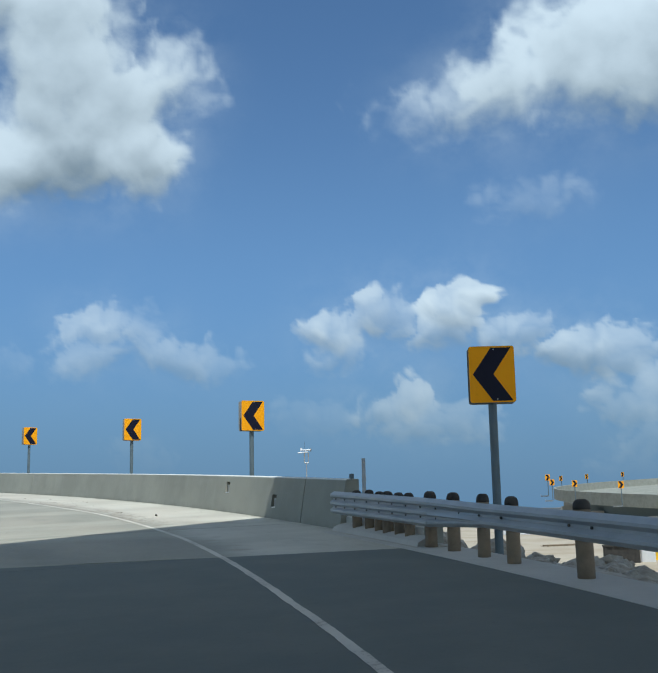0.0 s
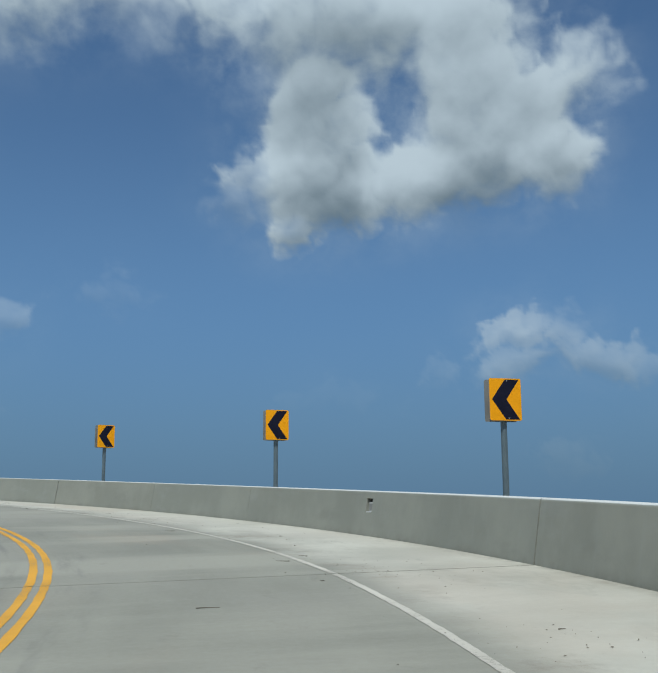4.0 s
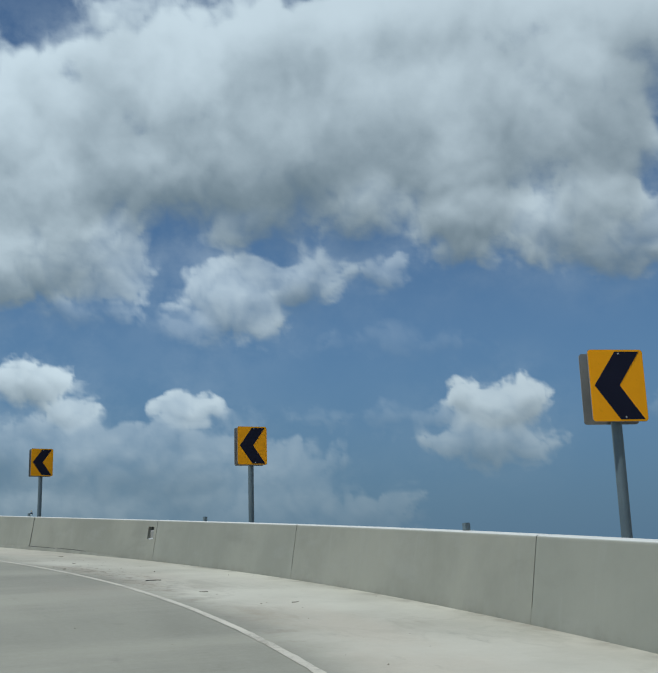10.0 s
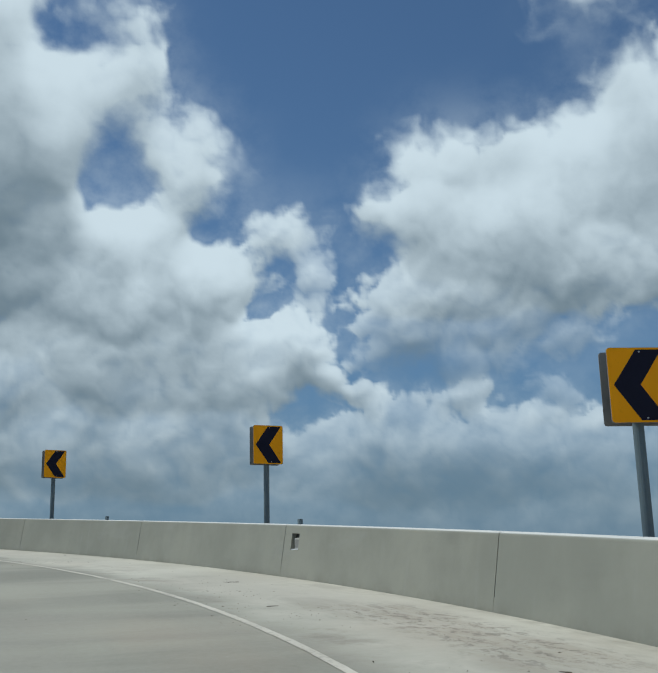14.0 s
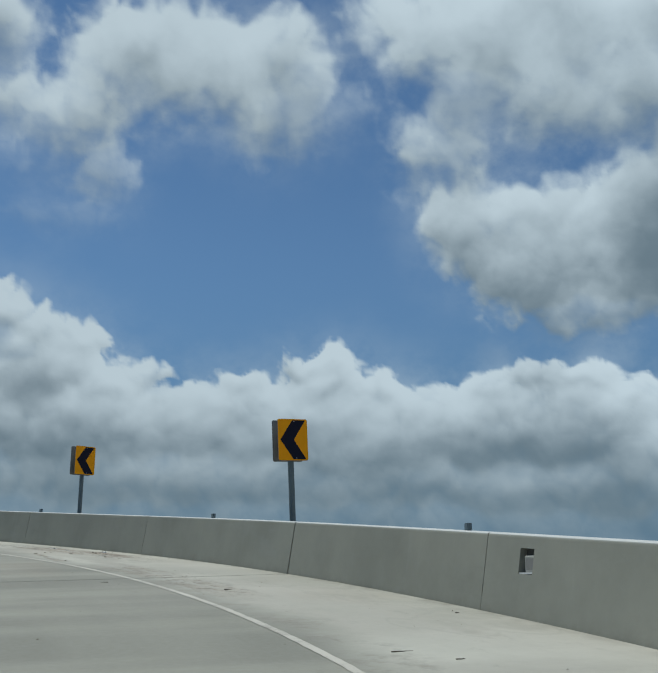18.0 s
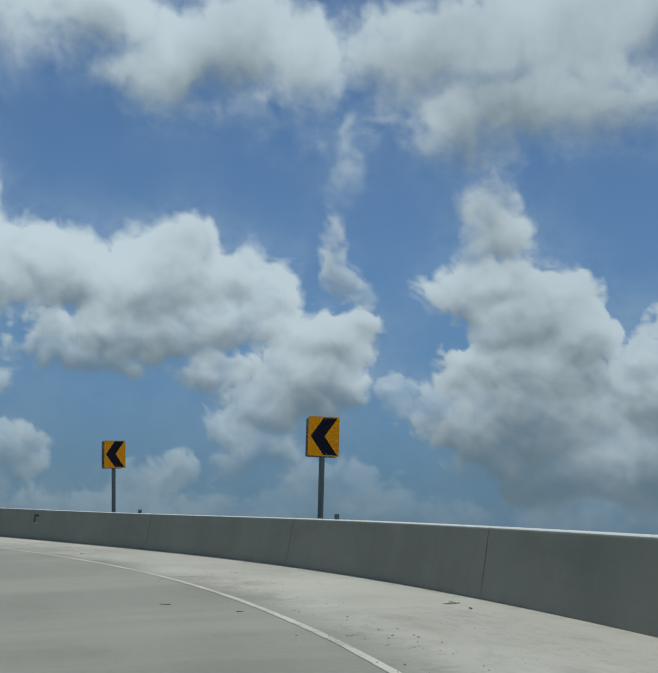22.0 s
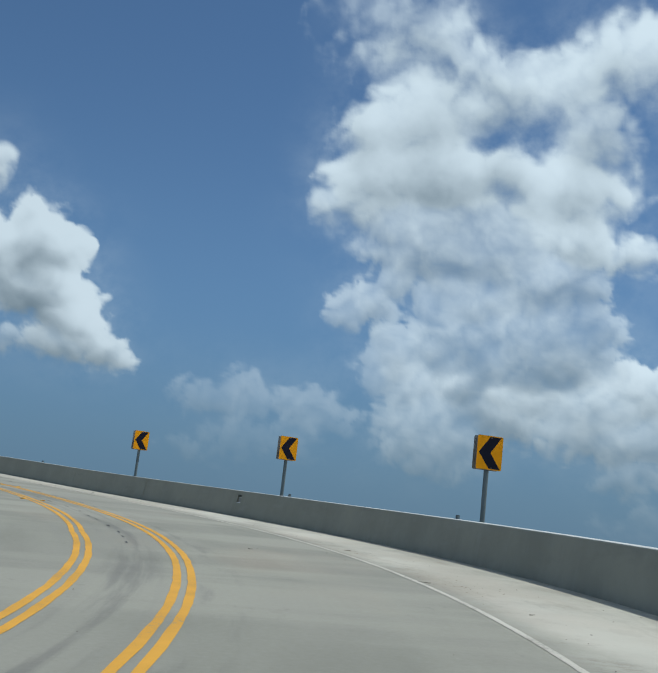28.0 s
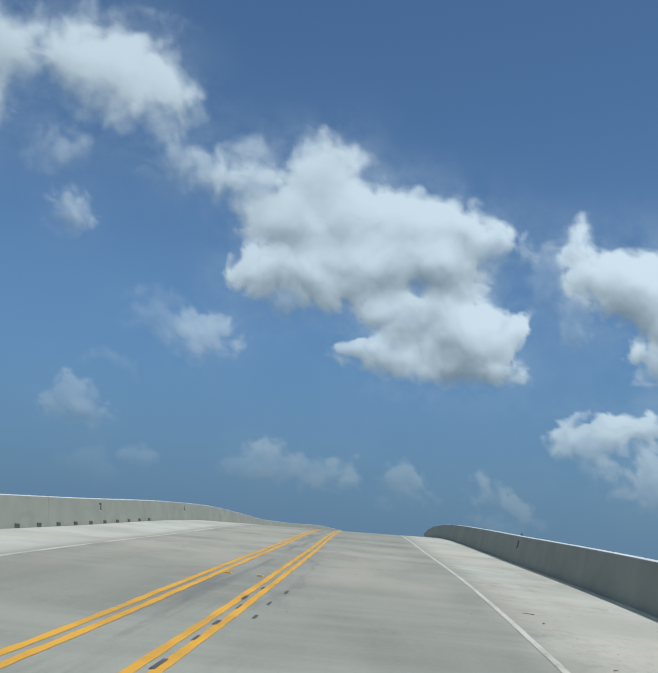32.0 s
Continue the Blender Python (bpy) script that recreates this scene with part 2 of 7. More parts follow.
def parapet_material():
    m, n, l, b = mat("parapet_concrete", (0.33, 0.34, 0.31), 0.82)
    co = coords(n, l, "Object")
    uv = coords(n, l, "UV")
    up = put(n, l, "ShaderNodeSeparateXYZ", {0: uv}).outputs[0]
    blot = noise_tex(n, l, co, 0.7, 6, 0.6)
    fine = noise_tex(n, l, co, 18.0, 6, 0.7)
    run = noise_tex(n, l, coords(n, l, "UV", (0.8, 5.0, 1)), 1.0, 5, 0.6)
    seg = nodes_random(n)
    col = mix(n, l, ramp(n, l, blot, 0.32, 0.7), (0.244, 0.247, 0.207), (0.306, 0.305, 0.255))
    col = mix(n, l, ramp(n, l, seg, 0.0, 1.0, 0.0, 0.35), col, (0.259, 0.271, 0.235))
    col = mix(n, l, ramp(n, l, run, 0.55, 0.75, 0.0, 0.22), col, (0.333, 0.339, 0.309))
    low = maths(n, l, "MULTIPLY", ramp(n, l, up, 0.2, 0.0), ramp(n, l, noise_tex(n, l, co, 2.4, 7, 0.7), 0.4, 0.62))
    col = mix(n, l, maths(n, l, "MULTIPLY", low, 0.35), col, (0.15, 0.145, 0.12))
    smear = noise_tex(n, l, coords(n, l, "Object", (0.5, 0.5, 1.6)), 1.0, 7, 0.62)
    col = mix(n, l, ramp(n, l, smear, 0.56, 0.74, 0.0, 0.35), col, (0.185, 0.190, 0.164))
    col = mix(n, l, ramp(n, l, smear, 0.30, 0.42, 0.3, 0.0), col, (0.321, 0.323, 0.292))
    # top band coloured paler, standing in for sun on the upper face
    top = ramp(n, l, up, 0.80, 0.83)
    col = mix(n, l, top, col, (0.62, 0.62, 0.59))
    col = mix(n, l, ramp(n, l, fine, 0.66, 0.8, 0.0, 0.3), col, (0.2, 0.2, 0.18))
    l.new(col, b.inputs["Base Color"])
    relief(n, l, b, maths(n, l, "ADD", fine, blot), 0.18, 0.006)
    return m


def nodes_random(n):
    return n.new("ShaderNodeObjectInfo").outputs["Random"]


def plain(name, a, c, scale, rough, metal=0.0, bump=0.15, dist=0.004, detail=6.0):
    """A two-tone surface with grain at two scales."""
    m, n, l, b = mat(name, a, rough, metal)
    co = coords(n, l, "Object")
    big, fine = noise_tex(n, l, co, scale, detail, 0.6), noise_tex(n, l, co, scale * 14, 5, 0.65)
    col = mix(n, l, ramp(n, l, big, 0.3, 0.7), a, c)
    col = mix(n, l, ramp(n, l, fine, 0.55, 0.8, 0.0, 0.4), col, tuple(0.6 * v for v in a))
    l.new(col, b.inputs["Base Color"])
    l.new(ramp(n, l, big, 0.25, 0.75, max(0.0, rough - 0.1), min(1.0, rough + 0.1)), b.inputs["Roughness"])
    relief(n, l, b, fine, bump, dist)
    return m


def paint_material(name, a, worn, amount):
    """Road paint with worn, cracked edges and chips."""
    m, n, l, b = mat(name, a, 0.7)
    uv = coords(n, l, "UV")
    chip = noise_tex(n, l, uv, 16.0, 9, 0.8)
    blot = noise_tex(n, l, uv, 0.6, 5, 0.6)
    f = maths(n, l, "ADD", chip, maths(n, l, "MULTIPLY_ADD", blot, 0.5, -0.25))
    col = mix(n, l, ramp(n, l, blot, 0.3, 0.7), a, tuple(0.8 * v for v in a))
    col = mix(n, l, ramp(n, l, f, amount, amount + 0.06), col, worn)
    l.new(col, b.inputs["Base Color"])
    relief(n, l, b, chip, 0.2, 0.003)
    return m


M_DECK = deck_material()
M_WALL = parapet_material()
M_ASPHALT = plain("asphalt", (0.106, 0.118, 0.103), (0.149, 0.158, 0.139), 1.4, 0.86, 0.0, 0.35, 0.006)
M_APRON = plain("apron_concrete", (0.42, 0.405, 0.365), (0.52, 0.505, 0.46), 0.9, 0.86, 0.0, 0.25, 0.006)
M_WHITE = paint_material("white_paint", (0.60, 0.56, 0.475), (0.35, 0.32, 0.265), 0.54)
M_YELLOW = paint_material("yellow_paint", (0.74, 0.37, 0.03), (0.34, 0.26, 0.15), 0.59)
M_SEAM = plain("joint_seal", (0.045, 0.044, 0.042), (0.08, 0.075, 0.07), 6, 0.7)
M_GALV = plain("galvanised_steel", (0.36, 0.385, 0.40), (0.47, 0.49, 0.50), 2.2, 0.55, 0.55, 0.06, 0.002)
M_POST = plain("grey_post_steel_and_ramp_shade", (0.105, 0.146, 0.168), (0.140, 0.186, 0.208), 3.0, 0.6, 0.15, 0.05, 0.002)
M_TIMBER_END = plain("dark_timber_top", (0.028, 0.027, 0.025), (0.06, 0.055, 0.048), 9.0, 0.85, 0.0, 0.4, 0.006)
M_TIMBER = plain("weathered_timber", (0.16, 0.125, 0.085), (0.27, 0.21, 0.14), 3.0, 0.88, 0.0, 0.4, 0.006)
M_SIGN = plain("sign_sheeting_yellow", (1.0, 0.41, 0.002), (0.95, 0.385, 0.002), 1.2, 0.6, 0.0, 0.02, 0.001)
M_BLACK = plain("sign_sheeting_black", (0.006, 0.007, 0.020), (0.010, 0.011, 0.028), 2.0, 0.5, 0.0, 0.02, 0.001)
for gloss_m in (M_SIGN, M_BLACK):  # matt weathered sheeting
    gloss_m.node_tree.nodes["Principled BSDF"].inputs["Specular IOR Level"].default_value = 0.18
M_ALU = plain("aluminium_sheet", (0.42, 0.43, 0.43), (0.5, 0.5, 0.5), 2.0, 0.5, 0.6, 0.03, 0.001)
M_LAMP = plain("grey_lamp_paint", (0.33, 0.335, 0.31), (0.42, 0.42, 0.39), 5.0, 0.7, 0.0, 0.05, 0.002)
M_BACK = plain("weathered_aluminium", (0.20, 0.20, 0.19), (0.27, 0.265, 0.25), 2.0, 0.7, 0.0, 0.05, 0.002)
M_ROCK = plain("limestone_rubble", (0.30, 0.27, 0.225), (0.46, 0.43, 0.37), 1.8, 0.92, 0.0, 0.6, 0.03)
M_SAND = plain("sandy_ground", (0.34, 0.275, 0.19), (0.45, 0.39, 0.30), 0.25, 0.95, 0.0, 0.5, 0.03)
M_DARK = plain("dark_bolts_and_recess_shade", (0.06, 0.06, 0.055), (0.10, 0.10, 0.09), 8, 0.9)
M_PLASTIC = plain("white_plastic", (0.75, 0.76, 0.76), (0.68, 0.69, 0.70), 3.0, 0.4, 0.0, 0.02, 0.001)
M_CLEAR, clear_n, clear_l, clear_b = mat("clear_plastic", (0.86, 0.90, 0.92), 0.12)
clear_b.inputs["Transmission Weight"].default_value = 0.85
clear_b.inputs["IOR"].default_value = 1.2
relief(clear_n, clear_l, clear_b, noise_tex(clear_n, clear_l, coords(clear_n, clear_l), 60.0, 3), 0.3, 0.002)
M_REFLECT = plain("amber_reflector", (0.85, 0.30, 0.01), (0.70, 0.25, 0.01), 9.0, 0.3, 0.0, 0.02, 0.001)
M_SAFETY = plain("yellow_plastic_barrier", (0.80, 0.50, 0.02), (0.70, 0.42, 0.02), 2.0, 0.5)
M_TWIG = plain("dry_twig", (0.085, 0.07, 0.05), (0.15, 0.12, 0.085), 6.0, 0.9)
M_RUBBER = plain("tyre_rubber_mark", (0.07, 0.068, 0.066), (0.11, 0.108, 0.104), 9.0, 0.85)


# ---- mesh helpers ----
def link(name, bm, material, parent=None, label="", smooth=False):
    me = bpy.data.meshes.new(name)
    bmesh.ops.recalc_face_normals(bm, faces=bm.faces)
    bm.to_mesh(me)
    bm.free()
    me.materials.append(material)
    if smooth:
        for p in me.polygons:
            p.use_smooth = True
    ob = new(name, me)
    if parent is not None:
        ob.parent = parent
    if label:
        ob["label"] = label
    return ob


def part(name, bm, material, parent, label="", smooth=False):
    return link(name, bm, material, parent, label, smooth)


def box(bm, x0, x1, y0, y1, z0, z1, m=None):
    vs = [bm.verts.new(Vector((x, y, z))) for x in (x0, x1) for y in (y0, y1) for z in (z0, z1)]
    if m is not None:
        for v in vs:
            v.co = m @ v.co
    for f in ((0, 1, 3, 2), (4, 6, 7, 5), (0, 4, 5, 1), (2, 3, 7, 6), (0, 2, 6, 4), (1, 5, 7, 3)):
        bm.faces.new([vs[i] for i in f])
    return vs


def bevelled_box(x0, x1, y0, y1, z0, z1, r=0.01):
    bm = bmesh.new()
    box(bm, x0, x1, y0, y1, z0, z1)
    bmesh.ops.bevel(bm, geom=list(bm.edges), offset=r, segments=2, affect="EDGES")
    return bm


def tube(bm, a, b, r0, r1=None, seg=12):
    a, b = Vector(a), Vector(b)
    r1 = r0 if r1 is None else r1
    q = (b - a).to_track_quat("Z", "Y")
    rings = []
    for p, r in ((a, r0), (b, r1)):
        rings.append([bm.verts.new(p + q @ Vector((r * math.cos(2 * math.pi * i / seg), r * math.sin(2 * math.pi * i / seg), 0))) for i in range(seg)])
    for i in range(seg):
        bm.faces.new((rings[0][i], rings[0][(i + 1) % seg], rings[1][(i + 1) % seg], rings[1][i]))
    bm.faces.new(rings[0][::-1])
    bm.faces.new(rings[1])


def thing(name, label, category, group="", kind=""):
    return tagged(new(name), label, category, group, kind)


# ---- the ramp's line: edge-line heading, level and crossfall every 12.5 m ----
AX0, AY0 = 0.743, -24.777
HEADING = [-6.45, -1.96, 5.76, 17.05, 25.30, 33.52, 49.51, 65.60, 82.68, 99.58, 116.72, 134.29, 151.60, 169.92, 187.18, 203.64, 220.58, 237.66, 252.30, 270.09, 285.88, 302.92, 312.09, 313.86, 314.40, 314.08, 313.93, 313.12, 312.07, 311.32, 311.30, 311.41, 311.31, 311.03]
LEVEL = [-1.023, -0.443, 0.130, 0.705, 1.340, 1.933, 2.536, 3.188, 3.855, 4.636, 5.467, 6.371, 7.255, 8.110, 8.996, 9.785, 10.540, 11.187, 11.827, 12.408, 12.952, 13.456, 13.955, 14.498, 14.966, 15.442, 15.825, 16.006, 16.081, 16.202, 16.316, 16.495, 16.619, 16.691]
BANK = [0.067, 0.062, 0.056, 0.047, 0.036, 0.027, 0.017, 0.009, 0.005, 0.006, 0.006, 0.011, 0.017, 0.024, 0.037, 0.051, 0.061, 0.055, 0.045, 0.038, 0.031, 0.013, -0.006, -0.006, -0.003, -0.002, 0.005, 0.018, 0.030, 0.030, 0.024, 0.017, 0.009, 0.003]

STEP = 0.5


def spline(c, s):
    u = (s + 25.0) / 12.5
    i = max(0, min(len(c) - 2, int(math.floor(u))))
    u -= i
    a = c[i - 1] if i else 2 * c[0] - c[1]
    d = c[i + 2] if i + 2 < len(c) else 2 * c[-1] - c[-2]
    b, e = c[i], c[i + 1]
    return b + 0.5 * u * (e - a + u * (2 * a - 5 * b + 4 * e - d + u * (3 * (b - e) + d - a)))


AXIS = []
px, py = AX0, AY0
for k in range(int((440 + 25) / STEP) + 1):
    s = -25.0 + k * STEP
    if s <= 374:
        hd, lv, bk = spline(HEADING, s), spline(LEVEL, s), spline(BANK, s)
        last = (hd, lv, bk)
    else:  # past the crest the flyover bends right and falls
        d = s - 374
        hd, lv, bk = last[0] - 0.5 * d, last[1] + 0.008 * d - 0.0011 * d * d, last[2] * max(0, 1 - d / 25)
    AXIS.append((px, py, lv, radians(hd), bk))
    h2 = radians(spline(HEADING, s + STEP / 2) if s < 374 else hd)
    px, py = px - math.sin(h2) * STEP, py + math.cos(h2) * STEP


def at(s, lat=0.0, up=0.0):
    """The place lat metres to the right of the edge line and up over the pavement, s metres along."""
    u = (s + 25.0) / STEP
    i = max(0, min(len(AXIS) - 2, int(u)))
    u -= i
    a, b = AXIS[i], AXIS[i + 1]
    x, y, z, h, k = (a[j] + (b[j] - a[j]) * u for j in range(5))
    return Vector((x + math.cos(h) * lat, y + math.sin(h) * lat, z + k * lat + up))


def heading(s):
    return AXIS[max(0, min(len(AXIS) - 1, int(round((s + 25.0) / STEP))))][3]


def stand(s, lat, up=0.0, turn=0.0):
    return Matrix.Translation(at(s, lat, up)) @ pose(0, 0, 0, 0, 0, math.degrees(heading(s)) + turn)


def steps(s0, s1, ds=1.0):
    n = max(1, int(math.ceil((s1 - s0) / ds)))
    return [s0 + (s1 - s0) * i / n for i in range(n + 1)]


def sweep(profile, s0, s1, ds=1.0, caps=True, closed=True, uvs=None, skew0=None, skew1=None):
    """A solid or strip drawn along the ramp; profile of (lateral, height). UV: (u, metres along).
    skew0, skew1: (slope, lateral pivot) by which its start or end runs aslant across the road."""
    bm = bmesh.new()
    uv = bm.loops.layers.uv.new("UVMap")
    ss = steps(s0, s1, ds)
    def aslant(s, lat):
        lat = max(-5.0, min(3.0, lat))
        if skew0:
            s += skew0[0] * (lat - skew0[1]) * max(0.0, 1 - abs(s - s0) / 4.8)
        if skew1:
            s += skew1[0] * (lat - skew1[1]) * max(0.0, 1 - abs(s1 - s) / 4.8)
        return s

    rows = [[bm.verts.new(at(aslant(s, a), a, b)) for a, b in profile] for s in ss]
    n = len(profile)
    us = uvs or [a for a, b in profile]
    for i in range(len(ss) - 1):
        for j in range(n if closed else n - 1):
            k = (j + 1) % n
            f = bm.faces.new((rows[i][j], rows[i][k], rows[i + 1][k], rows[i + 1][j]))
            for lp, (u, v) in zip(f.loops, ((us[j], ss[i]), (us[k], ss[i]), (us[k], ss[i + 1]), (us[j], ss[i + 1]))):
                lp[uv].uv = (u, v)
    if caps and closed:
        bm.faces.new(rows[0][::-1])
        bm.faces.new(rows[-1])
    return bm


FOOT = 2.54          # lateral place of the outer parapet's foot
INNER = -10.7        # lateral place of the inner parapet's foot
TALL = 0.815         # parapet height
DECK_START = 13.35
DECK_END = 436.0
JOINTS = [18.15, 41.2, 53.05, 58.65, 64.68, 70.85, 76.8, 82.77, 88.85, 94.45, 100.52, 106.4, 112.5, 118.33, 124.3, 130.02, 136.0, 141.65, 147.04, 153.15, 159.1, 165.35, 171.45, 177.5, 183.8, 190.02, 195.9, 209.35, 247.07]
JOINTS += [247.07 + 6.1 * i for i in range(1, 23)]
SEAMS = [18.15, 41.2, 64.68, 100.52, 147.04, 195.9, 247.07, 308.07, 369.07]      # joints that also cut the deck


ASPHALT_END, FIRST_SEAM = (-0.31, 0.0), (-0.2, FOOT)     # both run aslant across the road


# ---- ground, asphalt approach, bridge deck ----
bm = bmesh.new()
ring = [[bm.verts.new(Vector((-40 + r * math.cos(a), 15 + r * math.sin(a), z))) for a in [2 * math.pi * i / 48 for i in range(48)]] for r, z in ((18, -1.1), (60, -1.15), (110, -1.2), (300, -1.4), (2500, -3.0))]
bm.faces.new(ring[0])
for a, b in zip(ring, ring[1:]):
    for i in range(48):
        bm.faces.new((a[i], a[(i + 1) % 48], b[(i + 1) % 48], b[i]))
tagged(link("ground", bm, M_SAND), "flat sandy ground with pale limestone dust reaching the horizon", "ground", kind="structure")

road = thing("road", "dark new asphalt approach road in the shade of the bridge", "road", kind="structure")
part("asphalt", sweep([(INNER, -1.3), (INNER, 0.0), (-5.0, 0.0), (0.0, 0.0), (2.16, 0.0), (2.16, -1.3)], -25, DECK_START, skew1=ASPHALT_END), M_ASPHALT, road)
part("shoulder", sweep([(2.16, -1.5), (2.16, 0.004), (2.86, -0.012), (2.95, -0.06), (3.5, -1.5)], -25, 16.0), M_APRON, road, "pale concrete shoulder strip")

deck = thing("bridge_deck", "pale grey concrete bridge deck with dusty shoulders and stains", "bridge deck", kind="structure")
cuts = [DECK_START] + SEAMS + [DECK_END]
for s0, s1 in zip(cuts, cuts[1:]):
    lats = [INNER, -8.0, -5.0, -4.0, -2.0, 0.0, 1.3, FOOT + 0.2]
    bm = sweep([(a, 0.0) for a in lats] + [(FOOT + 0.2, -0.25), (INNER, -0.25)], s0 + (0.0 if s0 == DECK_START else 0.018), s1 - 0.018, 1.0, skew0=ASPHALT_END if s0 == DECK_START else (FIRST_SEAM if s0 == SEAMS[0] else None), skew1=FIRST_SEAM if s1 == SEAMS[0] else None)
    part("deck_span", bm, M_DECK, deck)
    gd = sweep([(INNER + 1.2, -0.25), (FOOT - 1.0, -0.25), (FOOT - 2.2, -1.5), (INNER + 2.4, -1.5)], s0 + 0.1, s1 - 0.1, 2.0)
    part("box_girder", gd, M_APRON, deck)
for k in SEAMS[:-1]:
    part("expansion_joint", sweep([(INNER, -0.03), (-5.0, -0.03), (FOOT, -0.03), (FOOT, -0.2), (-5.0, -0.2), (INNER, -0.2)], k - 0.018, k + 0.018, 0.1, skew0=FIRST_SEAM if k == SEAMS[0] else None), M_SEAM, deck, "dark rubber expansion joint")


crack = bmesh.new()  # a hairline across the lane
line = [[crack.verts.new(at(134.3 + 0.03 * noise.noise(Vector((la * 3, 0, 1))) + e, la, 0.003)) for e in (-0.006, 0.006)] for la in np.linspace(-2.25, -0.95, 27)]
for a, b in zip(line, line[1:]):
    crack.faces.new((a[0], b[0], b[1], a[1]))
part("crack", crack, M_SEAM, deck, "thin dark crack across the lane")


def retaining(lat0, lat1, s0, s1):
    """A wall from the deck's edge down to the ground."""
    bm = bmesh.new()
    ss = steps(s0, s1, 1.0)
    rows = []
    for s in ss:
        a, b = at(s, lat0, -0.26), at(s, lat1, -0.26)
        rows.append([bm.verts.new(a), bm.verts.new(b), bm.verts.new((b.x, b.y, -1.6)), bm.verts.new((a.x, a.y, -1.6))])
    for p, q in zip(rows, rows[1:]):
        for j in range(4):
            bm.faces.new((p[j], p[(j + 1) % 4], q[(j + 1) % 4], q[j]))
    bm.faces.new(rows[0][::-1])
    bm.faces.new(rows[-1])
    return bm


wall = thing("retaining_wall", "grey concrete retaining wall under the start of the ramp", "wall", kind="structure")
part("outer_wall", retaining(FOOT - 0.1, FOOT + 0.18, DECK_START, 66), M_APRON, wall)
part("inner_wall", retaining(INNER + 0.02, INNER + 0.3, DECK_START, 66), M_APRON, wall)


def pier(s):
    p = thing("bridge_pier", "plain round concrete pier with a hammerhead cap", "bridge pier", "piers under the ramp", "structure")
    c = at(s, -3.9, -1.5)
    p.location = (c.x, c.y, -1.2)
    top = c.z + 1.2
    bm = bmesh.new()
    tube(bm, (0, 0, -0.3), (0, 0, top - 1.0), 0.85, seg=28)
    part("column", bm, M_APRON, p, smooth=False)
    m = pose(0, 0, 0, 0, 0, math.degrees(heading(s)))
    bm = bmesh.new()
    box(bm, -4.2, 4.2, -0.8, 0.8, top - 0.75, top, m)
    box(bm, -2.2, 2.2, -0.8, 0.8, top - 1.4, top - 0.75, m)
    part("cap", bm, M_APRON, p)


for s in (76, 100, 124, 147, 171, 195, 219, 245, 297, 321, 346, 371, 398):
    pier(s)

# ---- road markings ----
marks = thing("road_markings", "white edge lines and double yellow centre lines, slightly worn", "road marking", kind="structure")


# centre of the inner yellow pair, drawn wider apart on the upper bend
PAIR_S = [-30, 41, 150, 200, 215, 228, 234, 242, 246, 262, 400]
PAIR_L = [-4.20, -4.20, -4.30, -4.45, -4.62, -4.88, -4.74, -4.54, -4.42, -4.43, -4.43]

# the outer white line's sideways place
EDGE_S = [-25, 9, 13.3, 16.8, 22, 25, 28.3, 33, 42]
EDGE_L = [-0.2, -0.2, -0.07, 0.04, 0.06, 0.07, -0.02, -0.05, -0.02]


def stripe(lat, width, s0, s1, material, label=""):
    """A painted line; lat: sideways place, fixed or as a function of the way."""
    f = lat if callable(lat) else (lambda s: lat)
    c0 = f(s0)
    bm = bmesh.new()
    uv = bm.loops.layers.uv.new("UVMap")
    ss = steps(s0, s1, 0.09 if s0 < 262 and width < 0.09 and c0 > -1 else 0.35 if s0 < 262 else 0.7)
    rows = []
    for s in ss:
        c = f(s)
        o = 0.008 * noise.noise(Vector((s * 0.5, c, 5)))
        wl, wr = (width / 2 * (1 + 0.10 * noise.noise(Vector((s * 1.3, c, e))) + 0.26 * noise.noise(Vector((s * 4.1, c, 9 + e))) + 0.14 * noise.noise(Vector((s * 11.0, c, 4 + e)))) for e in (0, 3))
        rows.append([(c + o - wl, bm.verts.new(at(s, c + o - wl, 0.004))), (c + o + wr, bm.verts.new(at(s, c + o + wr, 0.004)))])
    for (sa, p), (sb, q) in zip(zip(ss, rows), zip(ss[1:], rows[1:])):
        fc = bm.faces.new((p[0][1], p[1][1], q[1][1], q[0][1]))
        for lp, c in zip(fc.loops, ((p[0][0], sa), (p[1][0], sa), (q[1][0], sb), (q[0][0], sb))):
            lp[uv].uv = c
    return part("stripe", bm, material, marks, label)


for s0, s1 in zip([-25, 2, DECK_START] + SEAMS, [2, DECK_START] + SEAMS + [DECK_END]):
    g = 0.02 if s0 in SEAMS else 0.0
    stripe(lambda s: float(np.interp(s, EDGE_S, EDGE_L)), 0.081, s0 + g, s1 - 0.02, M_WHITE)
    stripe(-7.76, 0.088, s0 + g, s1 - 0.02, M_WHITE)
    for d in (-0.09, 0.09):
        stripe(-3.40 + d, 0.10, s0 + g, s1 - 0.02, M_YELLOW)
        stripe(lambda s, d=d: float(np.interp(s, PAIR_S, PAIR_L)) + d, 0.10, s0 + g, s1 - 0.02, M_YELLOW)

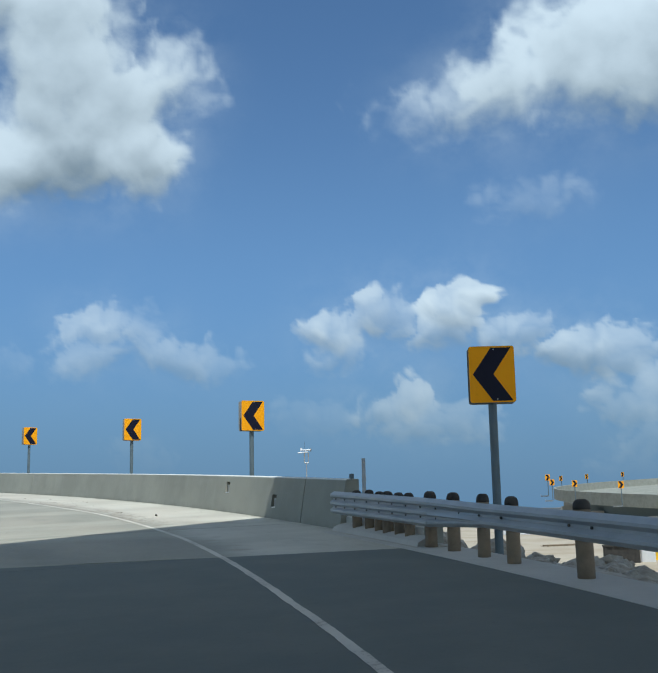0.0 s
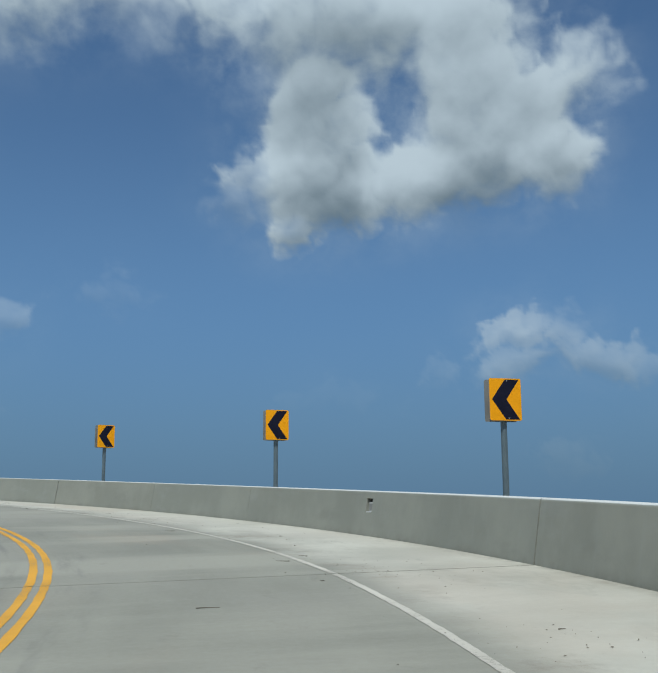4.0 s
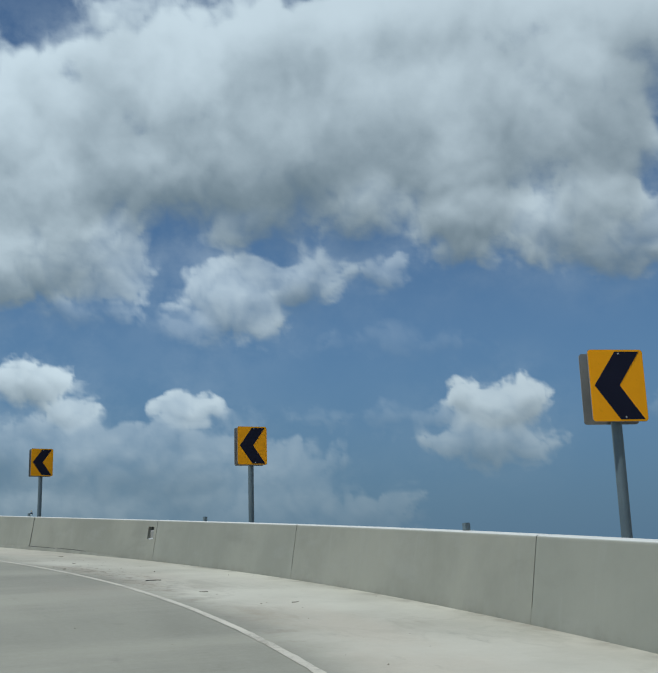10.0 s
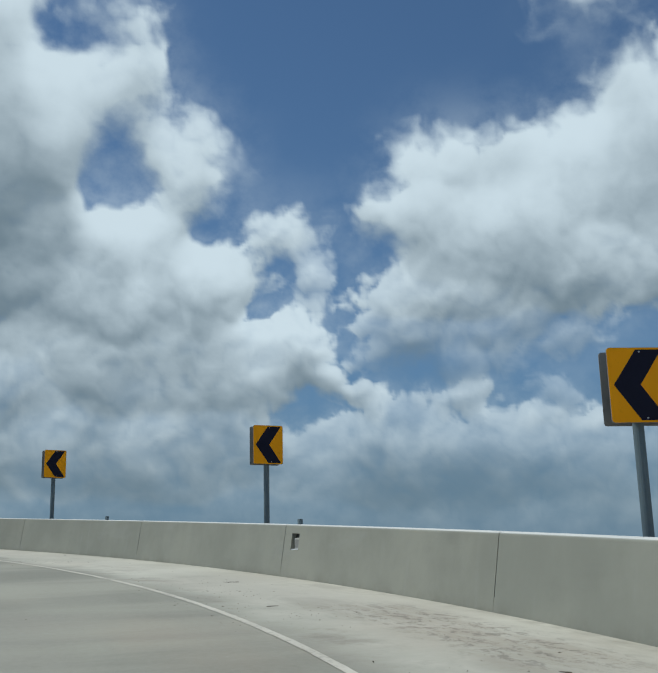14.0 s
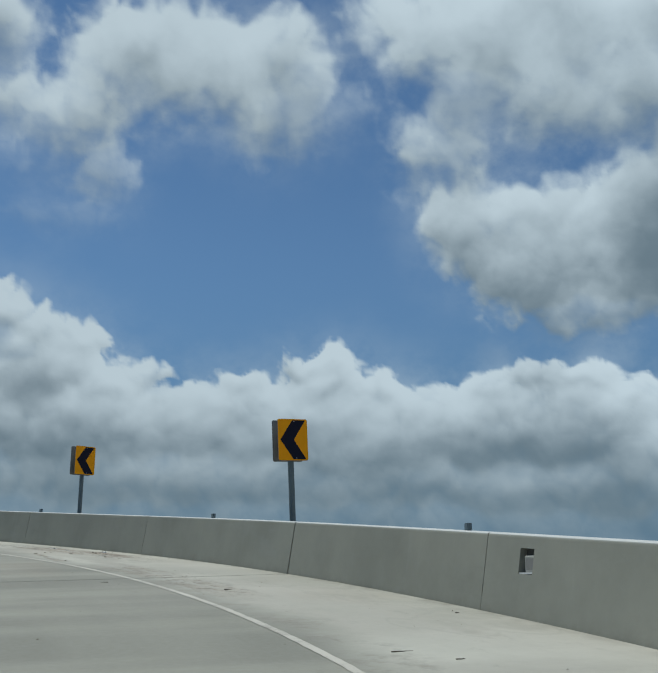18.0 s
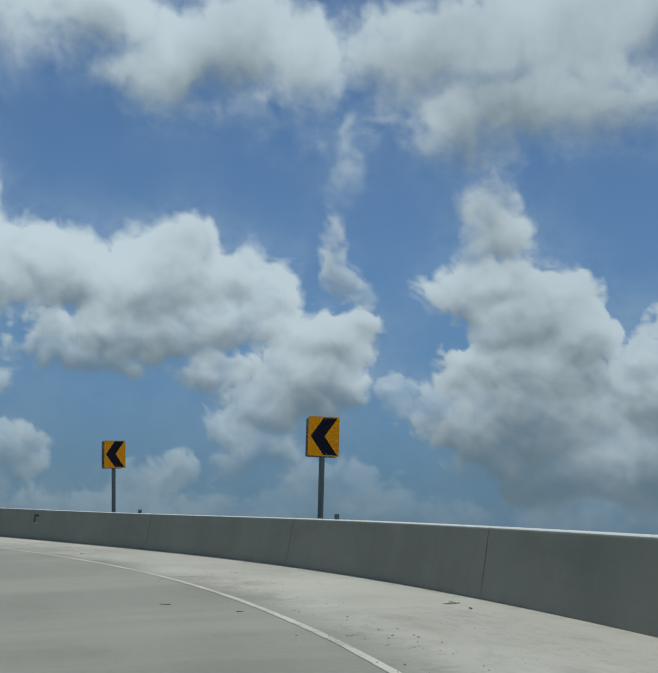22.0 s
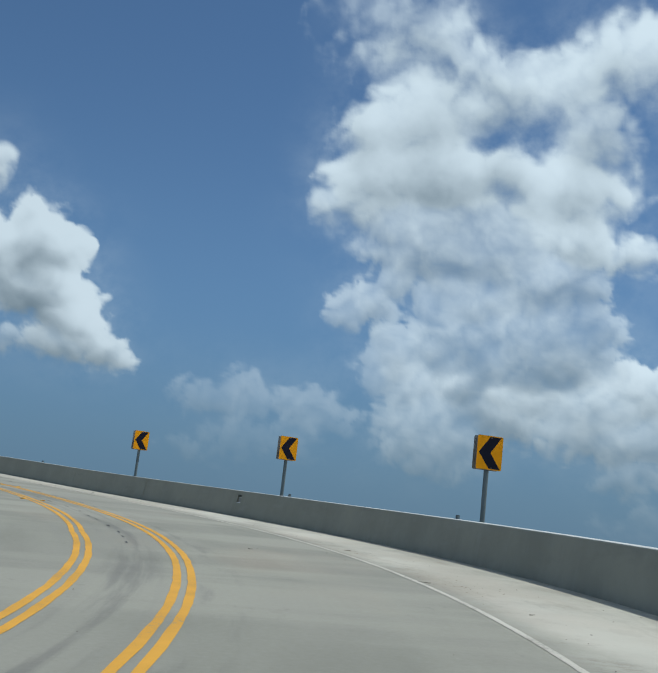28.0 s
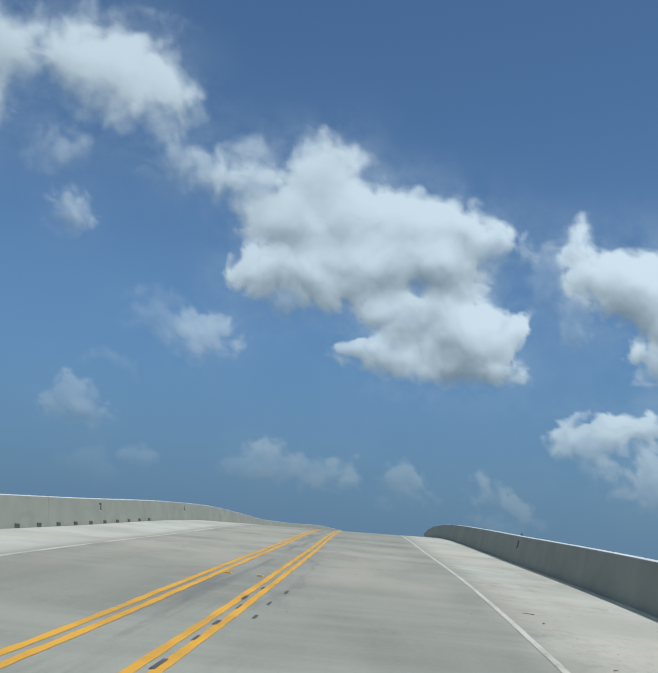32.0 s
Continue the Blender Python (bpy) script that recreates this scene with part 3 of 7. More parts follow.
# ---- parapets: cast segments with open joints and recessed light boxes ----
BOXES = [19.8, 22.96, 47.15, 71.18, 94.7, 117.95, 140.85, 164.1, 189.8, 215.35, 240.3, 274.75]


def parapet_profile(side):
    """side +1: outer parapet, -1: inner; (lateral, height) round the section, with the rounded top arrises."""
    base = FOOT if side > 0 else INNER
    pts = [(0.0, -0.02), (0.004, 0.03), (0.008, 0.06), (0.125, TALL - 0.03), (0.132, TALL - 0.008), (0.15, TALL), (0.345, TALL), (0.36, TALL - 0.015), (0.36, -0.35), (0.2, -0.35)]
    return [(base + side * a, b) for a, b in pts]


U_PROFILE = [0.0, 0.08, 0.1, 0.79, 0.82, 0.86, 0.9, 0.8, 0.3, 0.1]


def parapet_segment(side, s0, s1, parent, hole=None):
    """One cast length; hole: where along it a box is let into its face."""
    prof = parapet_profile(side)
    if hole is None:
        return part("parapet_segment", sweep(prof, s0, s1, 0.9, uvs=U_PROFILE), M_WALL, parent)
    bm = bmesh.new()
    uv = bm.loops.layers.uv.new("UVMap")
    h0, h1 = hole - 0.13, hole + 0.13
    ss = sorted(steps(s0, h0, 0.9) + steps(h1, s1, 0.9))
    base = FOOT if side > 0 else INNER
    lean = lambda z: base + side * (0.008 + (z - 0.06) * 0.1614)
    za, zb = (0.21, 0.47) if hole < 20 else (0.425, 0.68)
    prof = prof[:3] + [(lean(za), za), (lean(zb), zb)] + prof[3:]
    us = U_PROFILE[:3] + [za, zb] + U_PROFILE[3:]
    rows = [[bm.verts.new(at(s, a, b)) for a, b in prof] for s in ss]
    n = len(prof)
    for i in range(len(ss) - 1):
        for j in range(n):
            k = (j + 1) % n
            if j == 3 and abs(ss[i] - h0) < 1e-6 and abs(ss[i + 1] - h1) < 1e-6:
                back = [bm.verts.new(at(s, lean(z) + side * 0.10, z)) for s, z in ((h0, za), (h0, zb), (h1, zb), (h1, za))]
                front = [rows[i][3], rows[i][4], rows[i + 1][4], rows[i + 1][3]]
                for q in range(4):
                    bm.faces.new((front[q], front[(q + 1) % 4], back[(q + 1) % 4], back[q]))
                bm.faces.new(back)
                continue
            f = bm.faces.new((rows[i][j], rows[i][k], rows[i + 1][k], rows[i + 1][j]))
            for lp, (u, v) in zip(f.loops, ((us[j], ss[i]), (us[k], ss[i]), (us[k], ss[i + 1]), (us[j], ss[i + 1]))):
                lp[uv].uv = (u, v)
    bm.faces.new(rows[0][::-1])
    bm.faces.new(rows[-1])
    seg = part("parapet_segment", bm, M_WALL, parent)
    # the fitting inside: back plate coloured dark as recess shade, a pale block lamp its lens, and a sill
    zm, hz = (za + zb) / 2, (zb - za) / 2
    bm = bmesh.new()
    m = stand(hole, lean(zm) + side * 0.09, zm)
    box(bm, -0.004, 0.004, -0.122, 0.122, 0.012 - hz, hz - 0.006, m)
    part("box_back_plate", bm, M_DARK, seg, "back plate of a wall light, darkened for the shade in its recess")
    d = -side
    bm = bmesh.new()
    outline = ((0.0, 0.02 - hz), (0.055, 0.02 - hz), (0.058, 0.36 * hz), (0.05, 0.44 * hz), (0.0, 0.46 * hz))
    ends = [[bm.verts.new(m @ Vector((d * (a + 0.005), y, z))) for a, z in outline] for y in (-0.127, 0.07)]
    bm.faces.new(ends[0])
    bm.faces.new(ends[1][::-1])
    for q in range(len(outline)):
        k = (q + 1) % len(outline)
        bm.faces.new((ends[0][q], ends[1][q], ends[1][k], ends[0][k]))
    bmesh.ops.recalc_face_normals(bm, faces=bm.faces[:])
    part("lamp_body", bm, M_LAMP, seg, "small pale metal lamp set into the concrete")
    bm = bmesh.new()
    box(bm, min(d * 0.060, d * 0.066), max(d * 0.060, d * 0.066), -0.11, 0.052, 0.04 - hz, 0.22 * hz, m)
    part("lamp_lens", bm, M_BACK, seg, "dull grey lamp lens")
    bm = bmesh.new()
    box(bm, min(d * 0.01, d * 0.10), max(d * 0.01, d * 0.10), -0.128, 0.128, 0.001 - hz, 0.018 - hz, m)
    part("box_sill", bm, M_PLASTIC, seg, "pale sill of the lamp recess")
    return seg


INNER_BOXES = [277.0, 292.3]
HAIRLINES = {23.65: 0.002}


def parapet(side, name, label):
    p = thing(name, label, "bridge parapet", kind="structure")
    first = 16.15 if side > 0 else DECK_START
    cutsat = [first] + [k for k in sorted(JOINTS + ([21.4, 23.65, 229.0] if side > 0 else [])) if first + 0.5 < k < DECK_END] + [DECK_END]
    for s0, s1 in zip(cutsat, cutsat[1:]):
        gap = 0.016 if s1 in SEAMS else (0.007 if s1 in JOINTS else HAIRLINES.get(s1, 0.0))
        gap0 = 0.016 if s0 in SEAMS else (0.007 if s0 in JOINTS else HAIRLINES.get(s0, 0.0))
        hole = next((b for b in (BOXES if side > 0 else INNER_BOXES) if s0 + 0.15 < b < s1 - 0.15), None)
        parapet_segment(side, s0 + gap0, s1 - gap, p, hole)
        if s1 in JOINTS and s1 not in SEAMS:
            base = FOOT if side > 0 else INNER
            foot = [(base + side * a, b) for a, b in ((0.002, -0.02), (0.010, 0.06), (0.0245, 0.15), (0.2, 0.15), (0.2, -0.02))]
            part("joint_infill", sweep(foot, s1 - 0.008, s1 + 0.008, 0.05, uvs=[0.0, 0.1, 0.15, 0.2, 0.1]), M_WALL, p)
        if s1 in SEAMS:
            base = FOOT if side > 0 else INNER
            lats = sorted((base + side * 0.09, base + side * 0.33))
            bm = sweep([(lats[0], 0.0), (lats[0] + (0.09 if side > 0 else 0), 0.76), (lats[1] - (0 if side > 0 else 0.09), 0.76), (lats[1], 0.0)], s1 - 0.013, s1 + 0.013, 0.05)
            part("joint_filler", bm, M_SEAM, p, "dark filler in an open joint")
    return p


outer = parapet(1, "parapet_outer", "grey concrete bridge parapet with open joints and wall lights")
inner = parapet(-1, "parapet_inner", "pale sunlit concrete bridge parapet with low drain slots")
fillet, bead = bmesh.new(), bmesh.new()  # a rough mortar fillet at the foot, with a crumbling dark edge
rim = []
for i in range(64):
    s = 95.4 + 0.14 * i
    h = 0.085 * min(1.0, i / 20) * min(1.0, (63 - i) / 24) + 0.010 * noise.noise(Vector((s * 2.3, 0, 7)))
    h = max(h, 0.004)
    rim.append((s, h, [fillet.verts.new(at(s, a, b)) for a, b in ((FOOT - 0.010 - 0.18 * h + 0.006 * noise.noise(Vector((s * 3.1, 2, 0))), 0.001), (FOOT - 0.002 - 0.05 * h, 0.8 * h), (FOOT + 0.03, h), (FOOT + 0.03, 0.001))]))
for p, q in zip(rim, rim[1:]):
    for k in range(3):
        fillet.faces.new((p[2][k], q[2][k], q[2][k + 1], p[2][k + 1]))
part("mortar_fillet", fillet, M_WALL, outer, "rough grey mortar fillet at the foot")
for (s, h, _), (s2, h2, _) in zip(rim, rim[1:]):
    if 97.6 < s < 100.5 and noise.noise(Vector((s * 1.7, 4, 0))) > -0.25:
        tube(bead, at(s, FOOT + 0.006, h), at(s2, FOOT + 0.006, h2), 0.0045 + 0.003 * noise.noise(Vector((s * 9.0, 0, 2))), seg=6)
part("sealant_bead", bead, M_SEAM, outer, "crumbling dark sealant along the foot")
# drain slots at the foot of the inner parapet: dark blocks for the shaded openings
for s in [253.0, 254.7] + [262 + 1.72 * i for i in range(14)]:
    bm = bmesh.new()
    m = stand(s, INNER + 0.001, 0.065)
    box(bm, -0.05, 0.012, -0.16, 0.16, -0.05, 0.05, m)
    part("drain_slot", bm, M_DARK, inner, "dark block standing in for a shaded drain opening")

# low kerb under the rail, in front of the parapet's end
tagged(link("kerb", sweep([(2.36, -0.05), (2.42, 0.06), (2.52, 0.10), (2.64, 0.11), (2.655, -0.05)], 12.7, 16.1, 0.5), M_APRON), "low pale concrete kerb below the guardrail end", "kerb", kind="structure")


# ---- chevron signs on brackets outside the parapet ----
def rounded_panel(w, h, t, r=0.035, seg=5):
    bm = bmesh.new()
    pts = []
    for cx, cz, a0 in ((w / 2 - r, h / 2 - r, 0), (-w / 2 + r, h / 2 - r, 90), (-w / 2 + r, -h / 2 + r, 180), (w / 2 - r, -h / 2 + r, 270)):
        for i in range(seg + 1):
            a = radians(a0 + 90 * i / seg)
            pts.append((cx + r * math.cos(a), cz + r * math.sin(a)))
    a = [bm.verts.new((x, -t / 2, z)) for x, z in pts]
    b = [bm.verts.new((x, t / 2, z)) for x, z in pts]
    bm.faces.new(a)
    bm.faces.new(b[::-1])
    for i in range(len(pts)):
        j = (i + 1) % len(pts)
        bm.faces.new((a[i], b[i], b[j], a[j]))
    return bm


def chevron(w, h, y, t, flip=1):
    """The broad arrow of the sheet, pointing left for flip 1."""
    xs = [(-0.01 * w, 0.47 * h), (0.43 * w, 0.47 * h), (0.03 * w, 0.0), (0.44 * w, -0.47 * h), (0.0, -0.47 * h), (-0.42 * w, 0.0)]
    bm = bmesh.new()
    a = [bm.verts.new((flip * x, y, z)) for x, z in xs]
    b = [bm.verts.new((flip * x, y + t, z)) for x, z in xs]
    for q in ((0, 1, 2, 5), (5, 2, 3, 4)):
        bm.faces.new([a[i] for i in q])
        bm.faces.new([b[i] for i in q][::-1])
    for i in range(6):
        j = (i + 1) % 6
        bm.faces.new((a[i], b[i], b[j], a[j]))
    return bm


PW, PH = 0.61, 0.762


def chevron_sign(name, label, group, foot, arm=True, flip=1, back=True):
    """Origin on the post's axis at pavement level; the front looks to -y."""
    sg = thing(name, label, "road sign", group)
    bm = bmesh.new()
    tube(bm, (0, 0, foot), (0, 0, 2.62), 0.056, seg=16)
    part("post", bm, M_POST, sg, "grey round steel post", smooth=False)
    zc = 1.925 + PH / 2
    for y, fl, nm in ((-0.118, flip, "front_panel"), (0.118, -flip, "back_panel")):
        if nm == "back_panel" and not back:
            continue
        bm = rounded_panel(PW - 0.006, PH - 0.006, 0.003)
        bmesh.ops.translate(bm, verts=bm.verts, vec=(0, y + (-0.0015 if y < 0 else 0.0015), zc))
        pn = part(nm, bm, M_SIGN, sg, "bright yellow sheet")
        s = -1 if y < 0 else 1
        bm = chevron(PW, PH, y + s * 0.0035 - (0.002 if s < 0 else 0), 0.002, fl if s < 0 else fl)
        bmesh.ops.translate(bm, verts=bm.verts, vec=(0, 0, zc))
        part("chevron", bm, M_BLACK, pn, "black chevron arrow")
        bm = rounded_panel(PW, PH, 0.011)
        bmesh.ops.translate(bm, verts=bm.verts, vec=(0, y - s * 0.0058, zc))
        part("backing", bm, M_BACK, pn, "dull grey aluminium backing")
        for dx, dz in ((0.03, 0.335), (0.06, -0.335)):
            bm = bmesh.new()
            tube(bm, (dx, y + s * 0.004, zc + dz), (dx, y + s * 0.010, zc + dz), 0.010, seg=8)
            part("bolt", bm, M_GALV, pn)
    for z in (zc - 0.22, zc + 0.22):
        bm = bmesh.new()
        box(bm, -0.12, 0.12, -0.106, 0.106, z - 0.018, z + 0.018)
        part("clamp", bm, M_GALV, sg)
    if arm:
        bm = bmesh.new()
        box(bm, -0.95, 0.09, -0.09, 0.09, 0.03, 0.06)
        box(bm, -0.95, -0.93, -0.12, 0.12, -0.12, 0.20)
        box(bm, -0.93, -0.06, -0.012, 0.012, -0.08, 0.03)
        part("bracket", bm, M_GALV, sg, "galvanised bracket arm")
    return sg


SIGN_S = [24.6, 35.25, 45.6, 53.6, 63.45, 73.4, 83.1, 92.85, 102.3, 111.4, 121.2, 130.7, 139.3, 148.7, 158.46, 168.5, 178.4, 188.1, 198.2, 208.2, 219.4, 229.75, 240.3, 250.1]
SIGN_LAT = [3.84, 4.1, 4.55, 3.62, 3.60, 3.82, 3.92, 3.9, 3.8, 3.66, 3.83, 3.85, 3.6, 3.55, 3.72, 3.78, 3.7, 4.08, 3.88, 3.73, 3.85, 3.97, 4.15, 3.75]
SIGN_TURN = [4, 8, 8, 12, 10, 12, 6, 7, 12, 10, 5, 9, 13, -4, -7, 10, 12, 7, 5, 11, 11, 6, 8, 8]
SIGN_UP = [-0.045, 0.01, 0.12, 0.04, 0.0, 0.10, 0.0, -0.02, -0.02, -0.05, 0.0, 0.0, 0.05, -0.05, -0.11, 0.0, 0.03, 0.07, 0.07, 0.1, 0.0, 0.02, 0.05, -0.02]
SIGN_LEAN = {13: 3.2, 17: 4.5, 19: 4.5}   # degrees by which a post leans in over the road
master = chevron_sign("chevron_sign", "double-sided yellow chevron sign on a grey post outside the parapet", "chevron signs along the ramp", 0.0)
for i, s in enumerate(SIGN_S):
    m = stand(s, SIGN_LAT[i], SIGN_UP[i], -SIGN_TURN[i] - (-2 if i < 6 else 4 if i < 18 else 2)) @ pose(0, 0, 0, 0, -SIGN_LEAN.get(i, 0), 0)
    if i == 0:
        master.matrix_basis = m
    else:
        copy_thing(master, m)
roadside = chevron_sign("chevron_sign", "yellow chevron sign on a tall grey post behind the guardrail", "chevron signs along the ramp", -1.2, arm=False)
roadside.matrix_basis = stand(12.4, 3.42, -0.10, -20)

# small square stubs on the parapet's outer edge
stub_m = thing("parapet_stub", "small grey metal stub on the top of the parapet", "bracket", "stubs on the parapet")
part("plate", bevelled_box(-0.03, 0.03, -0.042, 0.042, 0.0, 0.085, 0.006), M_POST, stub_m)
for i, s in enumerate([16.35, 84.45, 92.75, 101.15, 109.75, 118.2, 126.3, 134.5, 142.4, 150.6, 158.9, 167.55, 176.25, 184.75, 193.4, 202.6, 211.05, 220.1, 228.8, 237.6, 257.0, 275.5]):
    m = stand(s, FOOT + 0.31, TALL)
    if i == 0:
        stub_m.matrix_basis = m
    else:
        copy_thing(stub_m, m)

# a drink bottle left standing on the parapet
bottle = thing("water_bottle", "clear plastic water bottle with a dark label on the parapet", "bottle")
bm = bmesh.new()
tube(bm, (0, 0, 0), (0, 0, 0.13), 0.034, seg=14)
tube(bm, (0, 0, 0.13), (0, 0, 0.17), 0.034, 0.014, seg=14)
tube(bm, (0, 0, 0.17), (0, 0, 0.185), 0.014, seg=12)
part("body", bm, M_CLEAR, bottle, smooth=False)
bm = bmesh.new()
tube(bm, (0, 0, 0.085), (0, 0, 0.118), 0.0352, seg=14)
part("label_band", bm, M_BLACK, bottle, "dark blue label band")
bm = bmesh.new()
tube(bm, (0, 0, 0.185), (0, 0, 0.205), 0.017, seg=12)
part("cap", bm, M_PLASTIC, bottle)
bottle.matrix_basis = stand(100.87, FOOT + 0.22, TALL) @ Matrix.Scale(0.85, 4)

# ---- guardrail at the foot of the ramp ----
rail = thing("guardrail", "galvanised steel guardrail bolted to round timber posts", "guardrail")
W_SEC = [(0.0, 0.62), (-0.025, 0.607), (-0.068, 0.572), (-0.068, 0.543), (-0.018, 0.500), (-0.018, 0.472), (-0.068, 0.430), (-0.068, 0.400), (-0.025, 0.366), (0.0, 0.35)]
T_SEC = [(0.0, 0.635), (-0.025, 0.622), (-0.068, 0.593), (-0.068, 0.560), (-0.018, 0.527), (-0.018, 0.503), (-0.068, 0.468), (-0.068, 0.434), (-0.018, 0.402), (-0.018, 0.378), (-0.068, 0.347), (-0.068, 0.313), (-0.025, 0.284), (0.0, 0.27)]


def beam(section, s0, s1, lat, thick=0.006, end=None):
    """A folded rail; end: the section that it widens to at s1."""
    bm = bmesh.new()
    ss = steps(s0, s1, 0.5)
    rows = []
    for s in ss:
        u = (s - s0) / (s1 - s0)
        sec = section if end is None else [(a + (c - a) * u, b + (d - b) * u) for (a, b), (c, d) in zip(section, end)]
        rows.append([bm.verts.new(at(s, lat + a, b)) for a, b in sec] + [bm.verts.new(at(s, lat + a + thick, b)) for a, b in sec[::-1]])
    n = len(rows[0])
    for p, q in zip(rows, rows[1:]):
        for j in range(n):
            bm.faces.new((p[j], p[(j + 1) % n], q[(j + 1) % n], q[j]))
    bm.faces.new(rows[0][::-1])
    bm.faces.new(rows[-1])
    return bm


RAIL = 2.44
for s0, s1 in ((-22.0, -18.2), (-18.2, -14.4), (-14.4, -10.6), (-10.6, -6.8), (-6.8, -3.0), (-3.0, 0.8), (0.8, 4.6), (4.6, 8.4), (8.4, 10.9)):
    part("w_beam", beam(W_SEC, s0 - 0.12, s1, RAIL + (0.003 if int(s0 * 10) % 2 else 0.0)), M_GALV, rail)
WIDE_W = W_SEC[:3] + [W_SEC[3]] * 2 + W_SEC[4:6] + [W_SEC[6]] * 2 + [(-0.064, 0.397), (-0.062, 0.394), (-0.055, 0.385), (-0.025, 0.366), (0.0, 0.35)]
part("transition_beam", beam(WIDE_W, 10.8, 12.4, RAIL - 0.004, end=T_SEC), M_GALV, rail, "rail section widening to three ridges")
part("thrie_beam", beam(T_SEC, 12.3, 16.1, RAIL - 0.008), M_GALV, rail, "three-ridge rail bolted to the parapet end")
for s in [4.6, 6.5, 8.4, 8.82, 10.29, 10.85, 11.4, 12.1, 12.6, 13.1, 13.6, 14.1, 14.6, 15.1, 15.55, 15.95]:
    for z in ((0.515, 0.39) if s > 12 else (0.486,)):
        bm = bmesh.new()
        m = stand(s, RAIL - 0.026, z)
        tube(bm, m @ Vector((-0.012, 0, 0)), m @ Vector((0.01, 0, 0)), 0.014, seg=8)
        part("bolt_head", bm, M_DARK, rail)
POSTS = [-21.5 + 1.9 * i for i in range(15)] + [7.05, 8.82, 10.29, 11.07, 11.93, 12.58, 13.31, 13.7, 14.1, 14.47, 14.9, 15.35]
for i, s in enumerate(POSTS):
    bm = bmesh.new()
    c = at(s, RAIL + 0.115 + 0.012 * math.sin(i * 2.1), -0.3)
    r = 0.079 + 0.005 * math.sin(i * 1.7)
    top = (0.945 if s < 12.7 else 0.905) + 0.012 * math.sin(i * 3.3)
    lean = Vector((0.012 * math.sin(i * 1.1), 0, 0))
    tube(bm, c, c + lean + Vector((0, 0, top)), r, r * 0.98, seg=18)
    pst = part("timber_post", bm, M_TIMBER, rail, "weathered round timber post", smooth=True)
    bm = bmesh.new()
    k = c + lean + Vector((0, 0, top))
    rings = [[bm.verts.new(k + Vector((r * f * math.cos(u), r * f * math.sin(u), z))) for u in (2 * math.pi * q / 18 for q in range(18))] for z, f in ((-0.03, 1.01), (0.0, 1.0), (0.025, 0.94), (0.045, 0.82), (0.06, 0.62), (0.068, 0.34))]
    for a, b in zip(rings, rings[1:]):
        for q in range(18):
            bm.faces.new((a[q], a[(q + 1) % 18], b[(q + 1) % 18], b[q]))
    bm.faces.new(rings[-1])
    bm.faces.new(rings[0][::-1])
    part("post_top", bm, M_TIMBER_END, pst, "rounded top stained dark", smooth=True)
# wall added behind the posts, in place of the dark shade in that gap
gap_fill = sweep([(2.66, -0.9), (2.66, 0.20), (2.74, 0.24), (2.95, 0.24), (2.95, -0.9)], 13.1, 16.6, 0.6)
tagged(link("wing_wall", gap_fill, M_WALL), "low concrete wall added to fill the shaded gap behind the guardrail posts", "wall", kind="structure")

# ---- markers and litter on the pavement ----
stud = thing("raised_marker", "small amber raised pavement marker beside the yellow lines", "road stud", "amber studs along the centre lines")
bm = bmesh.new()
vs = box(bm, -0.06, 0.06, -0.05, 0.05, 0.0, 0.02)
for v in vs:
    if v.co.z > 0.01:
        v.co.x *= 0.8
        v.co.y *= 0.55
part("body", bm, M_SAFETY, stud)
bm = bmesh.new()
box(bm, -0.045, 0.045, -0.049, -0.032, 0.006, 0.016)
part("lens", bm, M_REFLECT, stud, "amber lens")
first_stud = True
for q, lat in ((244.37, -3.66), (244.37, -3.14), (237.26, -4.90), (237.26, -4.40), (199.3, -4.20), (260.5, -4.18), (260.5, -3.66)):
    m = stand(q, lat, 0.002)
    if first_stud:
        stud.matrix_basis = m
        first_stud = False
    else:
        copy_thing(stud, m)

rng = random.Random(7)
for i in range(70):  # dry twigs and strips of bark
    s = rng.uniform(18, 262)
    lat = rng.choice((rng.uniform(0.15, 2.2), rng.uniform(0.2, 1.0), rng.uniform(-2.4, 2.2)))
    ln = rng.uniform(0.05, 0.24)
    bm = bmesh.new()
    p = Vector((0, 0, 0.008))
    a = 0.0
    for j in range(3):
        q = p + Vector((math.cos(a), math.sin(a), rng.uniform(-0.006, 0.012))) * (ln / 3)
        tube(bm, p, q, 0.005 - 0.001 * j, 0.004 - 0.001 * j, seg=6)
        p, a = q, a + rng.uniform(-0.5, 0.5)
    tw = tagged(link("twig", bm, M_TWIG), "thin dry dark twig lying on the concrete deck", "twig", "litter on the deck")
    tw.matrix_basis = stand(s, lat, 0.0, rng.uniform(0, 180))
cone = thing("stone", "small dark rough stone lying on the pale shoulder", "stone")
bm = bmesh.new()
bmesh.ops.create_icosphere(bm, subdivisions=3, radius=0.036)
for v in bm.verts:
    v.co *= 1 + 0.35 * noise.noise(v.co * 22)
    v.co.z = max(v.co.z * 1.15, -0.027)
part("body", bm, M_TIMBER_END, cone)
cone_mesh = cone.children[0].data
cone.matrix_basis = stand(22.86, 0.93, 0.018) @ Matrix.Scale(0.66, 4)
